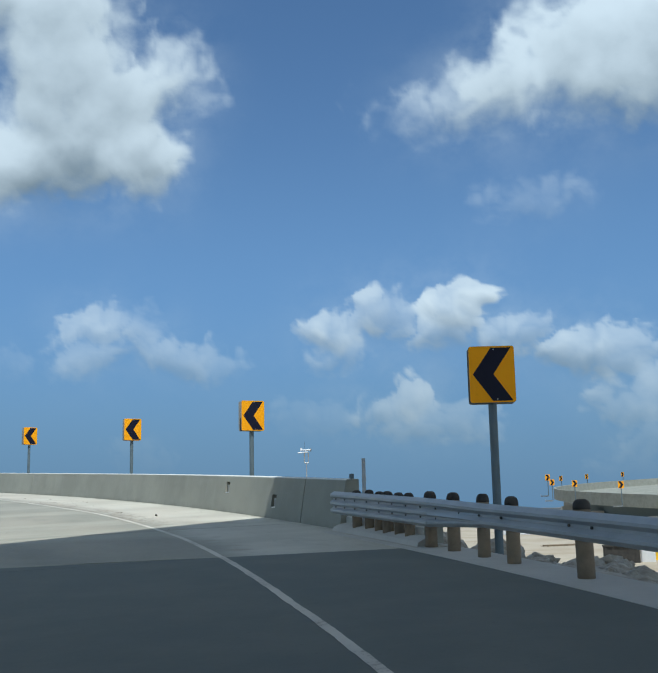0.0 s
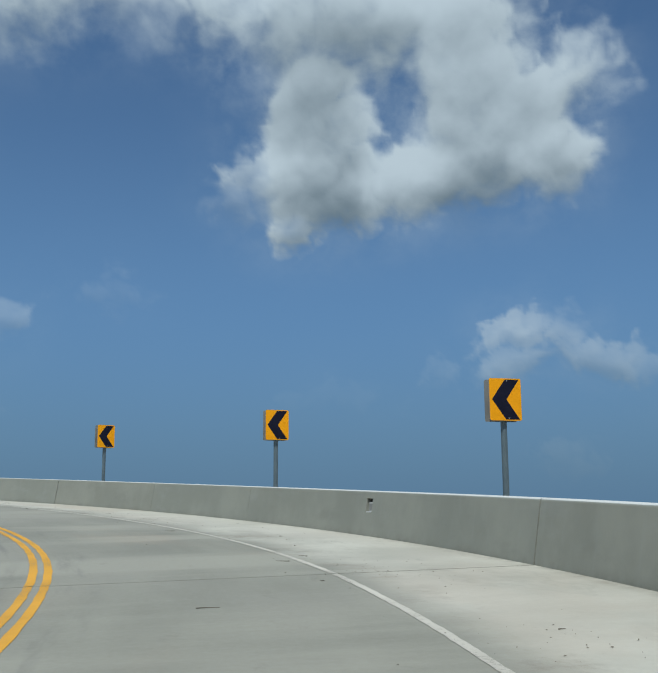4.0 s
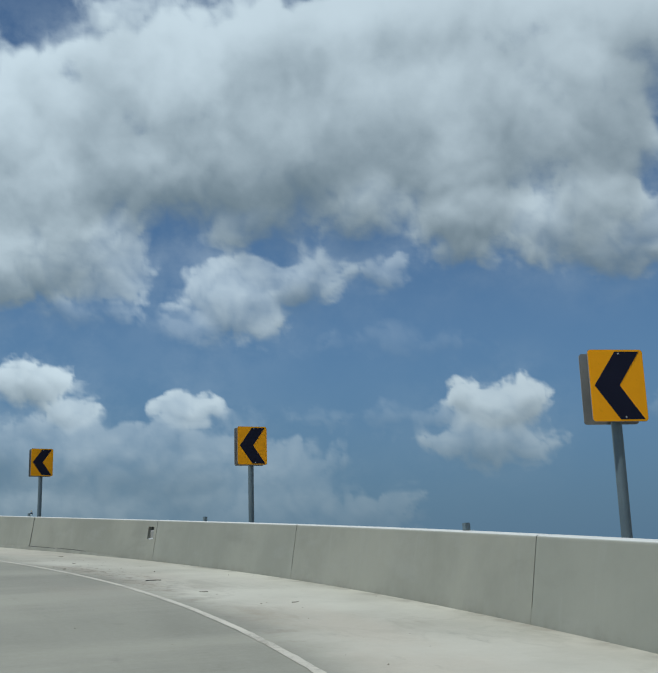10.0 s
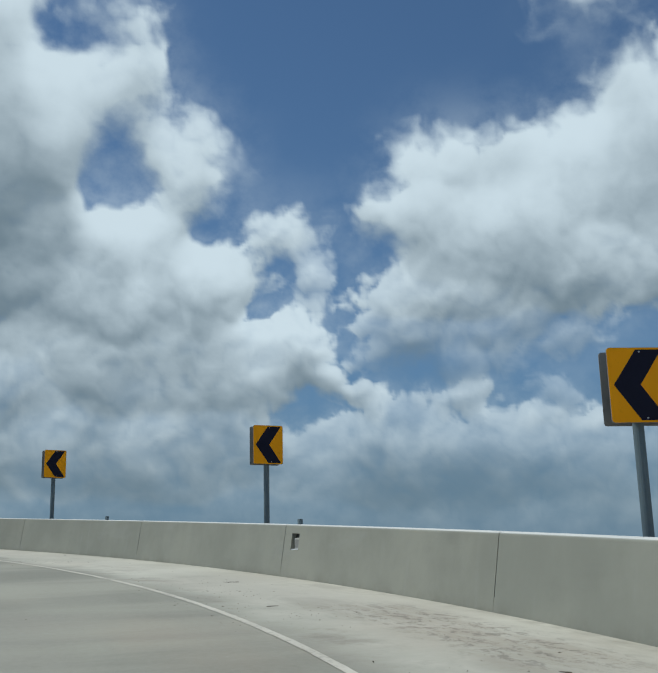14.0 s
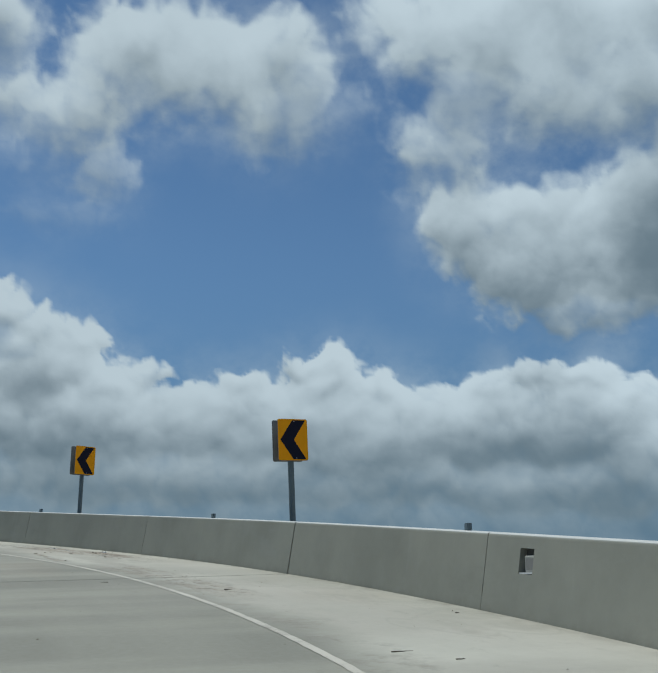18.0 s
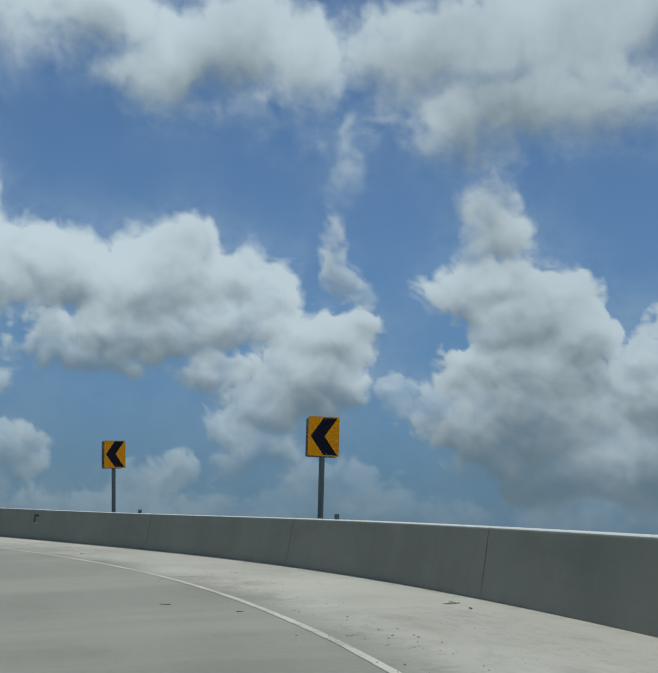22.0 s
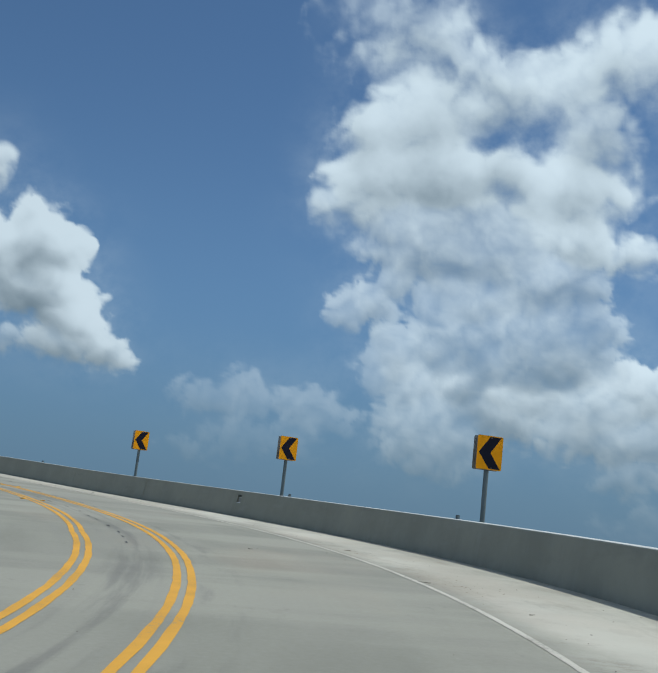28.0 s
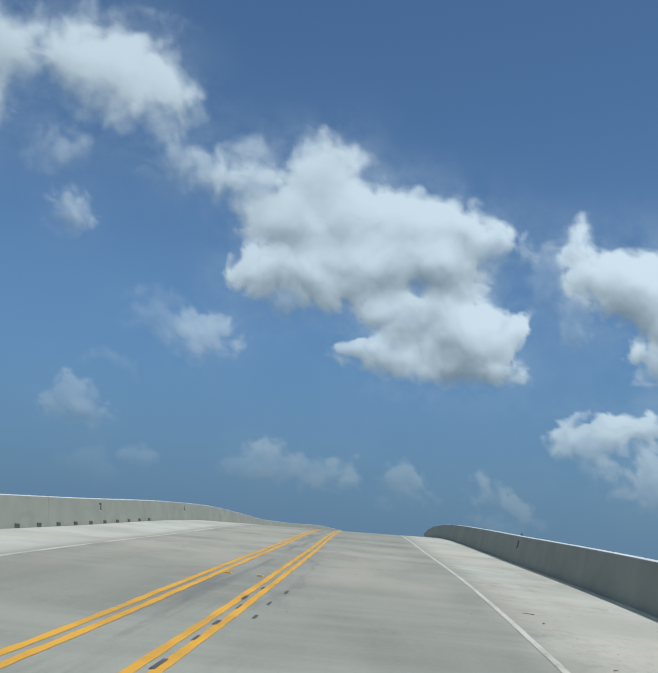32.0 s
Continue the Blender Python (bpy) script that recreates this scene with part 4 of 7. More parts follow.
def stick(ln, thick, bend, seed):
    r2 = random.Random(seed)
    b2 = bmesh.new()
    p, a = Vector((-ln / 2, 0, thick)), bend
    for j in range(5):
        q = p + Vector((math.cos(a), math.sin(a), 0.04 * math.sin(j * 2 + seed))) * (ln / 5)
        tube(b2, p, q, thick * (1 - 0.12 * j), thick * (1 - 0.12 * (j + 1)), seg=6)
        p, a = q, a - bend * 0.5 + r2.uniform(-0.25, 0.25)
    return b2


# strips of bark and twigs that lie singly: way, sideways place, length, turn
for i, (s, la, ln, tn) in enumerate(((170.66, 2.03, 0.2, 60), (166.1, 1.0, 0.22, 80), (144.75, 0.7, 0.2, 30), (205.98, 1.02, 0.24, 75), (202.85, -0.2, 0.3, 85), (200.3, 0.22, 0.34, 80), (201.8, 1.07, 0.36, 70), (201.8, 0.05, 0.26, 88), (197.2, 1.06, 0.3, 80), (92.9, 0.2, 0.26, 80), (94.4, 0.9, 0.12, 40), (188.36, -0.29, 0.2, 85), (186.28, -0.14, 0.16, 80), (188.12, -1.7, 0.16, 85), (154.6, 1.0, 0.12, 60), (153.9, 1.3, 0.1, 20), (152.6, 1.5, 0.14, 50), (31.5, 1.4, 0.12, 70), (30.2, -2.9, 0.18, 20), (33.0, -3.0, 0.14, 50), (247.9, 1.0, 0.2, 15), (227.0, -1.9, 0.12, 40))):
    tw = tagged(link("twig", stick(ln, 0.007, 0.35, i), M_TWIG), "strip of dark dry bark lying on the concrete deck", "twig", "litter on the deck")
    tw.matrix_basis = stand(s, la, 0.0, tn)
for i, (s, la, w) in enumerate(((171.2, 2.05, 0.10), (154.2, 2.19, 0.08), (154.05, 2.12, 0.05), (155.24, 1.79, 0.065), (156.25, 1.91, 0.075))):
    bm = bmesh.new()
    vs = [bm.verts.new((w * (u - 1.5) / 1.5, 0.5 * w * v, 0.010 + 0.014 * math.sin(2.1 * u + v + i))) for v in (-1, 0, 1) for u in range(4)]
    for v in range(2):
        for u in range(3):
            bm.faces.new((vs[4 * v + u], vs[4 * v + u + 1], vs[4 * v + u + 5], vs[4 * v + u + 4]))
    bmesh.ops.solidify(bm, geom=bm.faces[:], thickness=0.003)
    tagged(link("paper_scrap", bm, M_PLASTIC), "crumpled white scrap of litter on the stained shoulder", "litter", "scraps on the deck").matrix_basis = stand(s, la, 0.003, 40 * i)
for i in range(5):
    ob = new("stone", cone_mesh)
    f = 0.16 + 0.22 * rng.random()
    ob.matrix_basis = stand(154.0 + rng.uniform(-0.5, 0.5), 2.05 + rng.uniform(-0.2, 0.15), 0.027 * f, rng.uniform(0, 360)) @ Matrix.Scale(f, 4)
    tagged(ob, "small dark crumb of rubble on the stained shoulder", "stone", "rubble crumbs on the deck")
ring = thing("rubber_ring", "thin black rubber ring lying on the shoulder", "rubber ring")
bm = bmesh.new()
for i in range(20):
    a, b = 2 * math.pi * i / 20, 2 * math.pi * (i + 1) / 20
    tube(bm, (0.11 * math.cos(a), 0.1 * math.sin(a), 0.008), (0.11 * math.cos(b), 0.1 * math.sin(b), 0.008), 0.006, seg=6)
part("band", bm, M_TIMBER_END, ring)
ring.matrix_basis = stand(89.65, 0.65, 0.0)
CLUMPS = [rng.uniform(20, 262) for i in range(46)] + [33.0, 92.5, 147.5]
bm = bmesh.new()  # fine grit and leaf scraps, uncountable
for i in range(2600):
    s = rng.uniform(16, 268)
    if i % 5:
        s = CLUMPS[i % len(CLUMPS)] + rng.gauss(0, 0.9)
        lat = 0.55 + 0.25 * math.sin(s * 3) + rng.gauss(0, 0.4)
    else:
        lat = rng.choice((rng.gauss(0.5, 0.5), rng.uniform(0.1, 2.45), rng.uniform(-7, 2.4)))
    if not INNER + 0.1 < lat < 2.5:
        continue
    c = at(s, lat, 0.004)
    w, a = rng.uniform(0.002, 0.009), rng.uniform(0, 6.28)
    e = Vector((math.cos(a), math.sin(a), 0)) * w * rng.uniform(1, 2.4)
    f = Vector((-math.sin(a), math.cos(a), 0)) * w
    lo = [bm.verts.new(c + q) for q in (e, f, -e, -f)]
    hi = bm.verts.new(c + Vector((0, 0, w * 0.8)))
    for j in range(4):
        bm.faces.new((lo[j], lo[(j + 1) % 4], hi))
tagged(link("grit", bm, M_TWIG), "scattered dark grit and leaf scraps on the deck", "grit", kind="stuff")
# short dashes of rubber left by tyres along the centre lines
rub = thing("tyre_marks", "short dark rubber dashes along the yellow lines", "tyre mark", kind="structure")
for lat, s0, n in ((-3.08, 236.8, 8), (-4.12, 226.0, 13), (-3.04, 255.0, 3), (-3.40, 247.0, 9)):
    for i in range(n):
        s = s0 + 1.4 * i + rng.uniform(-0.35, 0.35)
        w = 0.012 + rng.uniform(0, 0.013)
        la = lat + rng.uniform(-0.04, 0.04)
        bm = sweep([(la - w, 0.0065), (la + w, 0.0065)], s, s + rng.uniform(0.2, 0.5), 0.3, closed=False)
        part("dash", bm, M_RUBBER, rub)

# ---- beyond the guardrail: rubble, a marker post, a weather mast, plastic barrier ----
def rock(r, seed):
    bm = bmesh.new()
    bmesh.ops.create_icosphere(bm, subdivisions=3, radius=r)
    o = Vector((seed * 3.7, seed * 1.3, seed))
    for v in bm.verts:
        d = v.co.normalized()
        v.co *= 1 + 0.45 * noise.noise(d * 1.6 + o) + 0.15 * noise.noise(d * 5 + o)
        v.co.z *= 0.7
    return bm


rocks = [rock(1.0, 1), rock(1.0, 2), rock(1.0, 5), rock(1.0, 8)]
heads = []
for i, bm in enumerate(rocks):
    me = bpy.data.meshes.new("boulder")
    bm.to_mesh(me)
    bm.free()
    me.materials.append(M_ROCK)
    heads.append(me)
def bank_level(s, lat):
    """The heap of rubble against the shoulder: it falls away from the road's edge."""
    return at(s, 2.9).z - 0.16 - 0.16 * (lat - 3.0) - 0.10 * max(0.0, 11.5 - s)


for i in range(90):
    s = rng.uniform(8.0, 17.0)
    lat = rng.uniform(3.3, 7.5)
    r = rng.uniform(0.07, 0.34)
    ob = new("boulder", heads[i % 4])
    p = at(s, lat)
    ob.matrix_basis = Matrix.Translation((p.x, p.y, bank_level(s, lat) + 0.1 * r)) @ pose(0, 0, 0, rng.uniform(-20, 20), rng.uniform(-20, 20), rng.uniform(0, 360)) @ Matrix.Diagonal((r, r * rng.uniform(0.7, 1.2), r * rng.uniform(0.7, 1.0), 1))
    tagged(ob, "pale limestone boulder in the rubble beside the road", "boulder", "rubble beside the road")
bm = bmesh.new()  # berm of broken stone that the boulders lie on
ss = [3 + 0.5 * i for i in range(34)]
ll = [2.98 + 0.4 * j for j in range(20)]
grid = []
for s in ss:
    row = []
    for la in ll:
        p = at(s, la)
        z = bank_level(s, la) - (2.5 if la == ll[-1] else 0) + (0.16 * noise.noise(Vector((p.x, p.y, 0)) * 0.9) + 0.09 * noise.noise(Vector((p.x, p.y, 3)) * 3.1) if la > 3.2 else 0)
        row.append(bm.verts.new((p.x, p.y, z)))
    grid.append(row)
for i in range(len(ss) - 1):
    for j in range(len(ll) - 1):
        bm.faces.new((grid[i][j], grid[i][j + 1], grid[i + 1][j + 1], grid[i + 1][j]))
tagged(link("rubble_berm", bm, M_ROCK), "low berm of broken pale limestone beside the road", "rubble", kind="stuff")

post = thing("marker_post", "bare grey steel post behind the end of the guardrail", "post")
bm = bmesh.new()
box(bm, -0.05, 0.05, -0.006, 0.006, -1.5, 1.28)
box(bm, -0.05, -0.038, 0.006, 0.05, -1.5, 1.28)
box(bm, 0.038, 0.05, 0.006, 0.05, -1.5, 1.28)
part("channel", bm, M_GALV, post)
bm = bmesh.new()
box(bm, -0.06, 0.06, -0.012, -0.006, 0.9, 1.0)
part("tie_plate", bm, M_GALV, post)
post.matrix_basis = stand(15.42, 2.70, -0.12, -15) @ Matrix.Diagonal((0.55, 1, 1, 1))

mast = thing("weather_mast", "thin white weather mast with a wind vane and sensors", "weather station")
bm = bmesh.new()
tube(bm, (0, 0, -6.0), (0, 0, 3.45), 0.06, 0.05, seg=12)
part("pole", bm, M_ALU, mast)
bm = bmesh.new()
for x in (-0.22, 0.22):
    tube(bm, (x, 0, 3.48), (x, 0, 4.1), 0.05, seg=8)
tube(bm, (-0.24, 0, 3.46), (0.24, 0, 3.46), 0.055, seg=8)
part("fork", bm, M_ALU, mast)
for x in (-0.22, 0.22):
    bm = bmesh.new()
    tube(bm, (x, 0, 4.1), (x, 0, 4.6), 0.07, seg=8)
    part("clamp", bm, M_BACK, mast, "dark clamp on the fork")
bm = bmesh.new()
tube(bm, (-0.95, 0, 4.58), (0.2, 0, 4.66), 0.07, 0.06, seg=8)
part("sensor_arm", bm, M_PLASTIC, mast, "white sensor arm")
bm = bmesh.new()
tube(bm, (-0.6, 0, 4.88), (0.48, 0, 4.9), 0.06, 0.085, seg=10)
box(bm, -0.68, -0.45, -0.012, 0.012, 4.82, 5.12)
part("wind_vane", bm, M_PLASTIC, mast, "white wind vane with a tail fin")
bm = bmesh.new()
for a in range(4):
    box(bm, -0.02, 0.02, -0.05, 0.05, 0.0, 0.22, pose(0.5, 0, 4.9, 90 * a, 0, 12))
part("propeller", bm, M_BACK, mast, "dark propeller of the wind vane")
bm = bmesh.new()
tube(bm, (-0.18, 0, 4.6), (-0.18, 0, 5.85), 0.02, 0.012, seg=6)
part("aerial", bm, M_POST, mast)
mast.matrix_basis = pose(-1.16, 46.4, 2.06, 0, 0, 10) @ Matrix.Scale(0.416, 4)

bar = thing("plastic_barrier", "yellow plastic water barrier standing on the sand", "traffic barrier")
bm = bmesh.new()
for i in range(5):
    box(bm, -0.8 + 0.34 * i, -0.8 + 0.34 * i + 0.24, -0.16, 0.16, 0.12, 0.9)
box(bm, -0.85, 0.85, -0.22, 0.22, 0.0, 0.14)
box(bm, -0.85, 0.85, -0.12, 0.12, 0.9, 1.0)
part("body", bm, M_SAFETY, bar)
bar.matrix_basis = pose(14.75, 45.6, -1.2, 0, 0, 12) @ Matrix.Diagonal((0.9, 0.6, 0.48, 1))
tank = thing("steel_skip", "dark open steel skip standing on the sand", "skip")
bm = bmesh.new()
box(bm, -0.75, 0.75, -0.6, 0.6, 0.0, 0.78)
for i in range(5):
    box(bm, -0.7 + 0.32 * i, -0.62 + 0.32 * i, -0.64, -0.6, 0.02, 0.76)
part("body", bm, M_TIMBER_END, tank)
bm = bmesh.new()
box(bm, -0.8, 0.8, -0.66, -0.58, 0.74, 0.82)
part("rim", bm, M_TIMBER_END, tank)
tank.matrix_basis = pose(12.5, 44.2, -1.2, 0, 0, -14)
crate = thing("white_crate", "small white plastic crate beside the dark skip", "crate")
part("body", bevelled_box(-0.3, 0.3, -0.3, 0.3, 0.0, 0.62, 0.03), M_PLASTIC, crate)
crate.matrix_basis = pose(13.65, 44.2, -1.2, 0, 0, -14)

# stacked formwork and pipes on the building ground
stack = thing("timber_stack", "low stack of weathered boards on the sand", "timber stack")
for i in range(7):
    bm = bevelled_box(-2.4, 2.4, -0.14 + 0.0, 0.14, 0.0, 0.09, 0.01)
    b = part("board", bm, M_TIMBER, stack)
    b.location = (0.12 * math.sin(i * 2.3), 0.31 * (i % 4) - 0.45, 0.1 * (i // 4))
    b.rotation_euler = (0, 0, 0.05 * math.sin(i))
stack.matrix_basis = pose(14.6, 64.0, -1.2, 0, 0, 28) @ Matrix.Scale(0.7, 4)
shed = thing("site_container", "white flat site container far off on the sand", "container")
bm = bmesh.new()
box(bm, -4, 4, -1.2, 1.2, 0.0, 1.1)
for i in range(16):
    box(bm, -3.9 + 0.5 * i, -3.65 + 0.5 * i, -1.24, -1.2, 0.1, 1.0)
part("body", bm, M_PLASTIC, shed)
shed.matrix_basis = pose(17.5, 92.0, -1.2, 0, 0, -8) @ Matrix.Diagonal((0.5, 0.6, 0.4, 1))

# ---- the opposite loop of the interchange ----
FX, FY, FR = 61.5, 97.0, 39.0


def far_at(a, r, up):
    """a degrees round the loop (0 east, counted left), its level rising towards the far side."""
    z = 2.34 + 0.030 * (167.5 - a) + (FR - r) * -0.03 + up
    return Vector((FX + r * math.cos(radians(a)), FY + r * math.sin(radians(a)), z))


def far_sweep(profile, a0, a1, da=2.0):
    bm = bmesh.new()
    n = int((a1 - a0) / da)
    rows = [[bm.verts.new(far_at(a0 + (a1 - a0) * i / n, r, u)) for r, u in profile] for i in range(n + 1)]
    k = len(profile)
    for p, q in zip(rows, rows[1:]):
        for j in range(k):
            bm.faces.new((p[j], p[(j + 1) % k], q[(j + 1) % k], q[j]))
    bm.faces.new(rows[0][::-1])
    bm.faces.new(rows[-1])
    return bm


loop = thing("opposite_ramp", "distant curved concrete ramp on stout piers with chevron signs", "ramp", kind="structure")
part("deck", far_sweep([(FR - 12.5, 0), (FR, 0), (FR, -0.3), (FR - 12.5, -0.3)], 60, 250), M_WALL, loop)
part("outer_parapet", far_sweep([(FR - 0.1, 0), (FR, 0.8), (FR + 0.22, 0.8), (FR + 0.22, -0.28), (FR - 0.1, -0.28)], 60, 250), M_WALL, loop)
part("inner_parapet", far_sweep([(FR - 12.5, 0.8), (FR - 12.3, 0), (FR - 12.5, -0.4), (FR - 12.8, -0.4), (FR - 12.8, 0.8)], 60, 250), M_WALL, loop)
# concrete girder in the dark post colour, which stands in for shade under the overhang
part("girder", far_sweep([(FR - 10.5, -0.3), (FR - 1.0, -0.3), (FR - 2.0, -1.3), (FR - 9.5, -1.3)], 60, 250), M_POST, loop)
for i in range(13):
    a = 66.5 + 15.2 * i
    bm = bmesh.new()
    p = far_at(a, FR - 0.9, -1.0)
    m = Matrix.Translation((p.x, p.y, 0)) @ pose(0, 0, 0, 0, 0, a)
    box(bm, -0.6, 0.6, -0.7, 0.7, -1.5, p.z + 0.1, m)
    part("pier", bm, M_APRON, loop)
# surface added under the deck, coloured dark for the shade there
part("back_wall", far_sweep([(FR - 6.5, -0.4), (FR - 6.2, -0.4), (FR - 6.2, -9.0), (FR - 6.5, -9.0)], 60, 250), M_POST, loop)
far_sign = chevron_sign("chevron_sign", "yellow chevron sign on a bracket of the distant ramp", "chevron signs on the opposite ramp", 0.0, flip=-1, back=False)
for i, (a, r) in enumerate(((159.5, FR + 1.2), (179.5, FR + 1.2), (189.3, FR + 1.2), (200.4, FR + 1.2), (149.8, FR + 1.2), (138.5, FR + 1.2), (126.8, FR + 1.2))):
    p = far_at(a, r, -0.22)
    m = Matrix.Translation(p) @ pose(0, 0, 0, 0, 0, -16 - (35 if i > 3 else 0)) @ Matrix.Scale(0.87, 4)
    if i == 0:
        far_sign.matrix_basis = m
    else:
        copy_thing(far_sign, m)


# ---- clouds: a far shell of fair-weather cumulus ----
PUFFS, SHADES = [], []


def puff(az, el, w, h, much):
    """A cloud lump: bearing (degrees left of the road's start), height over the horizon, half-widths, solidity; below 0 a gap."""
    PUFFS.append((az, el, w, h, much))


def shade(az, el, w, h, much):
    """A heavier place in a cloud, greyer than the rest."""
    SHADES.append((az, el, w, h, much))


# bank towards 0 degrees
puff(343.4, 24.5, 5.61, 3.10, 1.00)
puff(348.5, 23.7, 3.79, 1.82, 0.95)
puff(340.9, 25.7, 4.79, 2.59, 1.00)
puff(352.1, 22.8, 2.83, 1.16, 0.60)
puff(354.7, 22.7, 1.82, 0.65, 0.35)
puff(346.0, 26.3, 2.26, 1.32, 0.80)
puff(341.7, 22.2, 3.57, 1.34, 0.80)
puff(347.6, 17.5, 1.97, 0.71, 0.22)
puff(13.4, 10.3, 1.82, 0.91, 0.47)
puff(13.6, 8.7, 1.70, 0.69, 0.38)
puff(11.1, 10.9, 0.44, 0.55, 0.26)
puff(8.9, 9.0, 2.09, 1.05, 0.38)
puff(6.9, 8.4, 0.89, 0.66, 0.26)
puff(17.8, 8.4, 0.92, 0.47, 0.17)
puff(359.9, 10.3, 1.92, 1.07, 0.64)
puff(357.6, 11.2, 1.58, 1.00, 0.59)
puff(359.9, 9.0, 1.13, 0.44, 0.34)
puff(356.2, 11.4, 0.90, 0.80, 0.34)
puff(352.6, 11.3, 1.78, 1.54, 0.77)
puff(351.6, 12.0, 1.07, 0.99, 0.77)
puff(353.9, 9.9, 2.01, 0.80, 0.51)
puff(349.5, 9.7, 1.75, 0.79, 0.51)
puff(348.3, 10.1, 0.87, 0.44, 0.34)
puff(345.0, 8.5, 2.94, 1.07, 0.59)
puff(344.0, 9.2, 1.25, 0.60, 0.55)
puff(342.3, 8.5, 1.64, 0.80, 0.51)
puff(355.3, 6.2, 1.22, 1.06, 0.64)
puff(357.0, 5.5, 1.56, 0.84, 0.55)
puff(354.1, 4.8, 1.98, 0.79, 0.42)
puff(352.1, 5.1, 1.31, 0.87, 0.34)
puff(1.2, 5.6, 2.00, 0.99, 0.21)
puff(342.9, 5.7, 2.04, 1.06, 0.42)
puff(342.0, 6.4, 0.81, 0.76, 0.51)
puff(342.8, 3.6, 1.21, 0.76, 0.34)
puff(343.4, 2.2, 1.21, 0.54, 0.26)
# bank towards 20 degrees
puff(29.1, 27.9, 3.37, 1.77, 0.80)
puff(23.9, 27.7, 4.74, 2.35, 1.00)
puff(17.8, 27.8, 4.76, 2.35, 1.00)
puff(14.2, 27.5, 1.58, 1.68, 1.00)
puff(15.7, 25.0, 3.39, 2.53, 1.00)
puff(12.6, 22.8, 3.59, 2.68, 1.00)
puff(9.8, 24.1, 2.16, 1.37, 0.80)
puff(8.0, 24.2, 0.91, 0.59, 0.50)
puff(10.7, 19.9, 2.51, 2.01, 1.00)
puff(14.0, 19.8, 3.82, 1.90, 0.95)
puff(18.3, 19.2, 3.59, 2.16, 1.00)
puff(22.2, 18.4, 3.83, 1.93, 1.00)
puff(25.3, 19.3, 2.80, 2.39, 1.00)
puff(26.2, 16.4, 1.38, 1.21, 0.80)
puff(24.3, 23.6, 2.72, 2.33, 1.00)
puff(25.3, 21.7, 2.18, 2.00, 1.00)
puff(28.3, 19.2, 1.89, 1.07, 0.60)
puff(29.5, 18.0, 1.37, 0.83, 0.30)
puff(22.0, 22.3, 1.25, 0.71, 1.00)
puff(20.4, 22.9, 1.09, 1.45, -0.90)
puff(21.7, 24.1, 1.31, 0.65, -0.35)
puff(21.2, 21.1, 0.78, 0.71, -0.50)
puff(23.0, 21.9, 0.65, 0.59, -0.40)
puff(33.5, 27.8, 2.53, 0.98, 0.35)
puff(37.2, 28.0, 2.95, 0.64, 0.35)
puff(9.0, 25.4, 1.27, 0.90, 0.60)
puff(29.0, 23.6, 1.15, 1.15, 0.15)
puff(37.0, 12.5, 1.38, 0.42, 0.15)
puff(17.6, 8.3, 0.89, 0.49, 0.20)
puff(10.9, 3.3, 1.30, 0.62, 0.20)
puff(24.0, 6.7, 1.96, 0.63, 0.10)
puff(24.0, 21.8, 2.84, 2.83, 0.90)
puff(16.9, 22.7, 1.82, 2.11, 1.00)
puff(19.1, 20.3, 3.09, 0.86, 1.00)
puff(20.7, 25.3, 2.10, 0.92, 0.90)
# bank towards 40 degrees
puff(53.8, 28.2, 5.75, 2.83, 0.95)
puff(56.6, 23.3, 3.11, 4.03, 0.95)
puff(57.8, 18.6, 2.54, 2.74, 0.90)
puff(55.8, 16.4, 2.80, 1.39, 0.80)
puff(53.5, 16.8, 1.79, 0.84, 0.50)
puff(52.3, 18.3, 2.06, 1.06, 0.50)
puff(48.9, 20.5, 2.50, 1.17, 0.40)
puff(50.4, 22.1, 2.49, 0.83, 0.25)
puff(50.0, 26.2, 2.80, 1.01, 0.70)
puff(46.7, 26.3, 3.11, 0.82, 0.70)
puff(43.5, 27.5, 2.89, 1.24, 0.80)
puff(40.9, 29.1, 4.51, 1.77, 0.95)
puff(36.8, 30.0, 3.99, 1.21, 0.90)
puff(29.0, 28.4, 5.65, 1.75, 0.80)
puff(24.0, 28.1, 4.71, 2.26, 0.85)
puff(46.9, 29.5, 1.97, 2.41, -1.00)
puff(47.4, 27.2, 1.17, 0.90, -0.80)
puff(52.9, 21.5, 2.20, 1.61, -0.45)
puff(50.4, 20.9, 3.72, 2.33, 0.35)
puff(42.3, 10.7, 0.94, 0.77, 0.28)
puff(45.8, 8.4, 0.92, 0.43, 0.18)
puff(36.2, 12.5, 0.64, 1.09, 0.12)
puff(53.7, 8.1, 0.64, 0.66, 0.30)
puff(55.5, 7.3, 1.08, 0.60, 0.20)
puff(43.7, 6.1, 0.68, 0.43, 0.15)
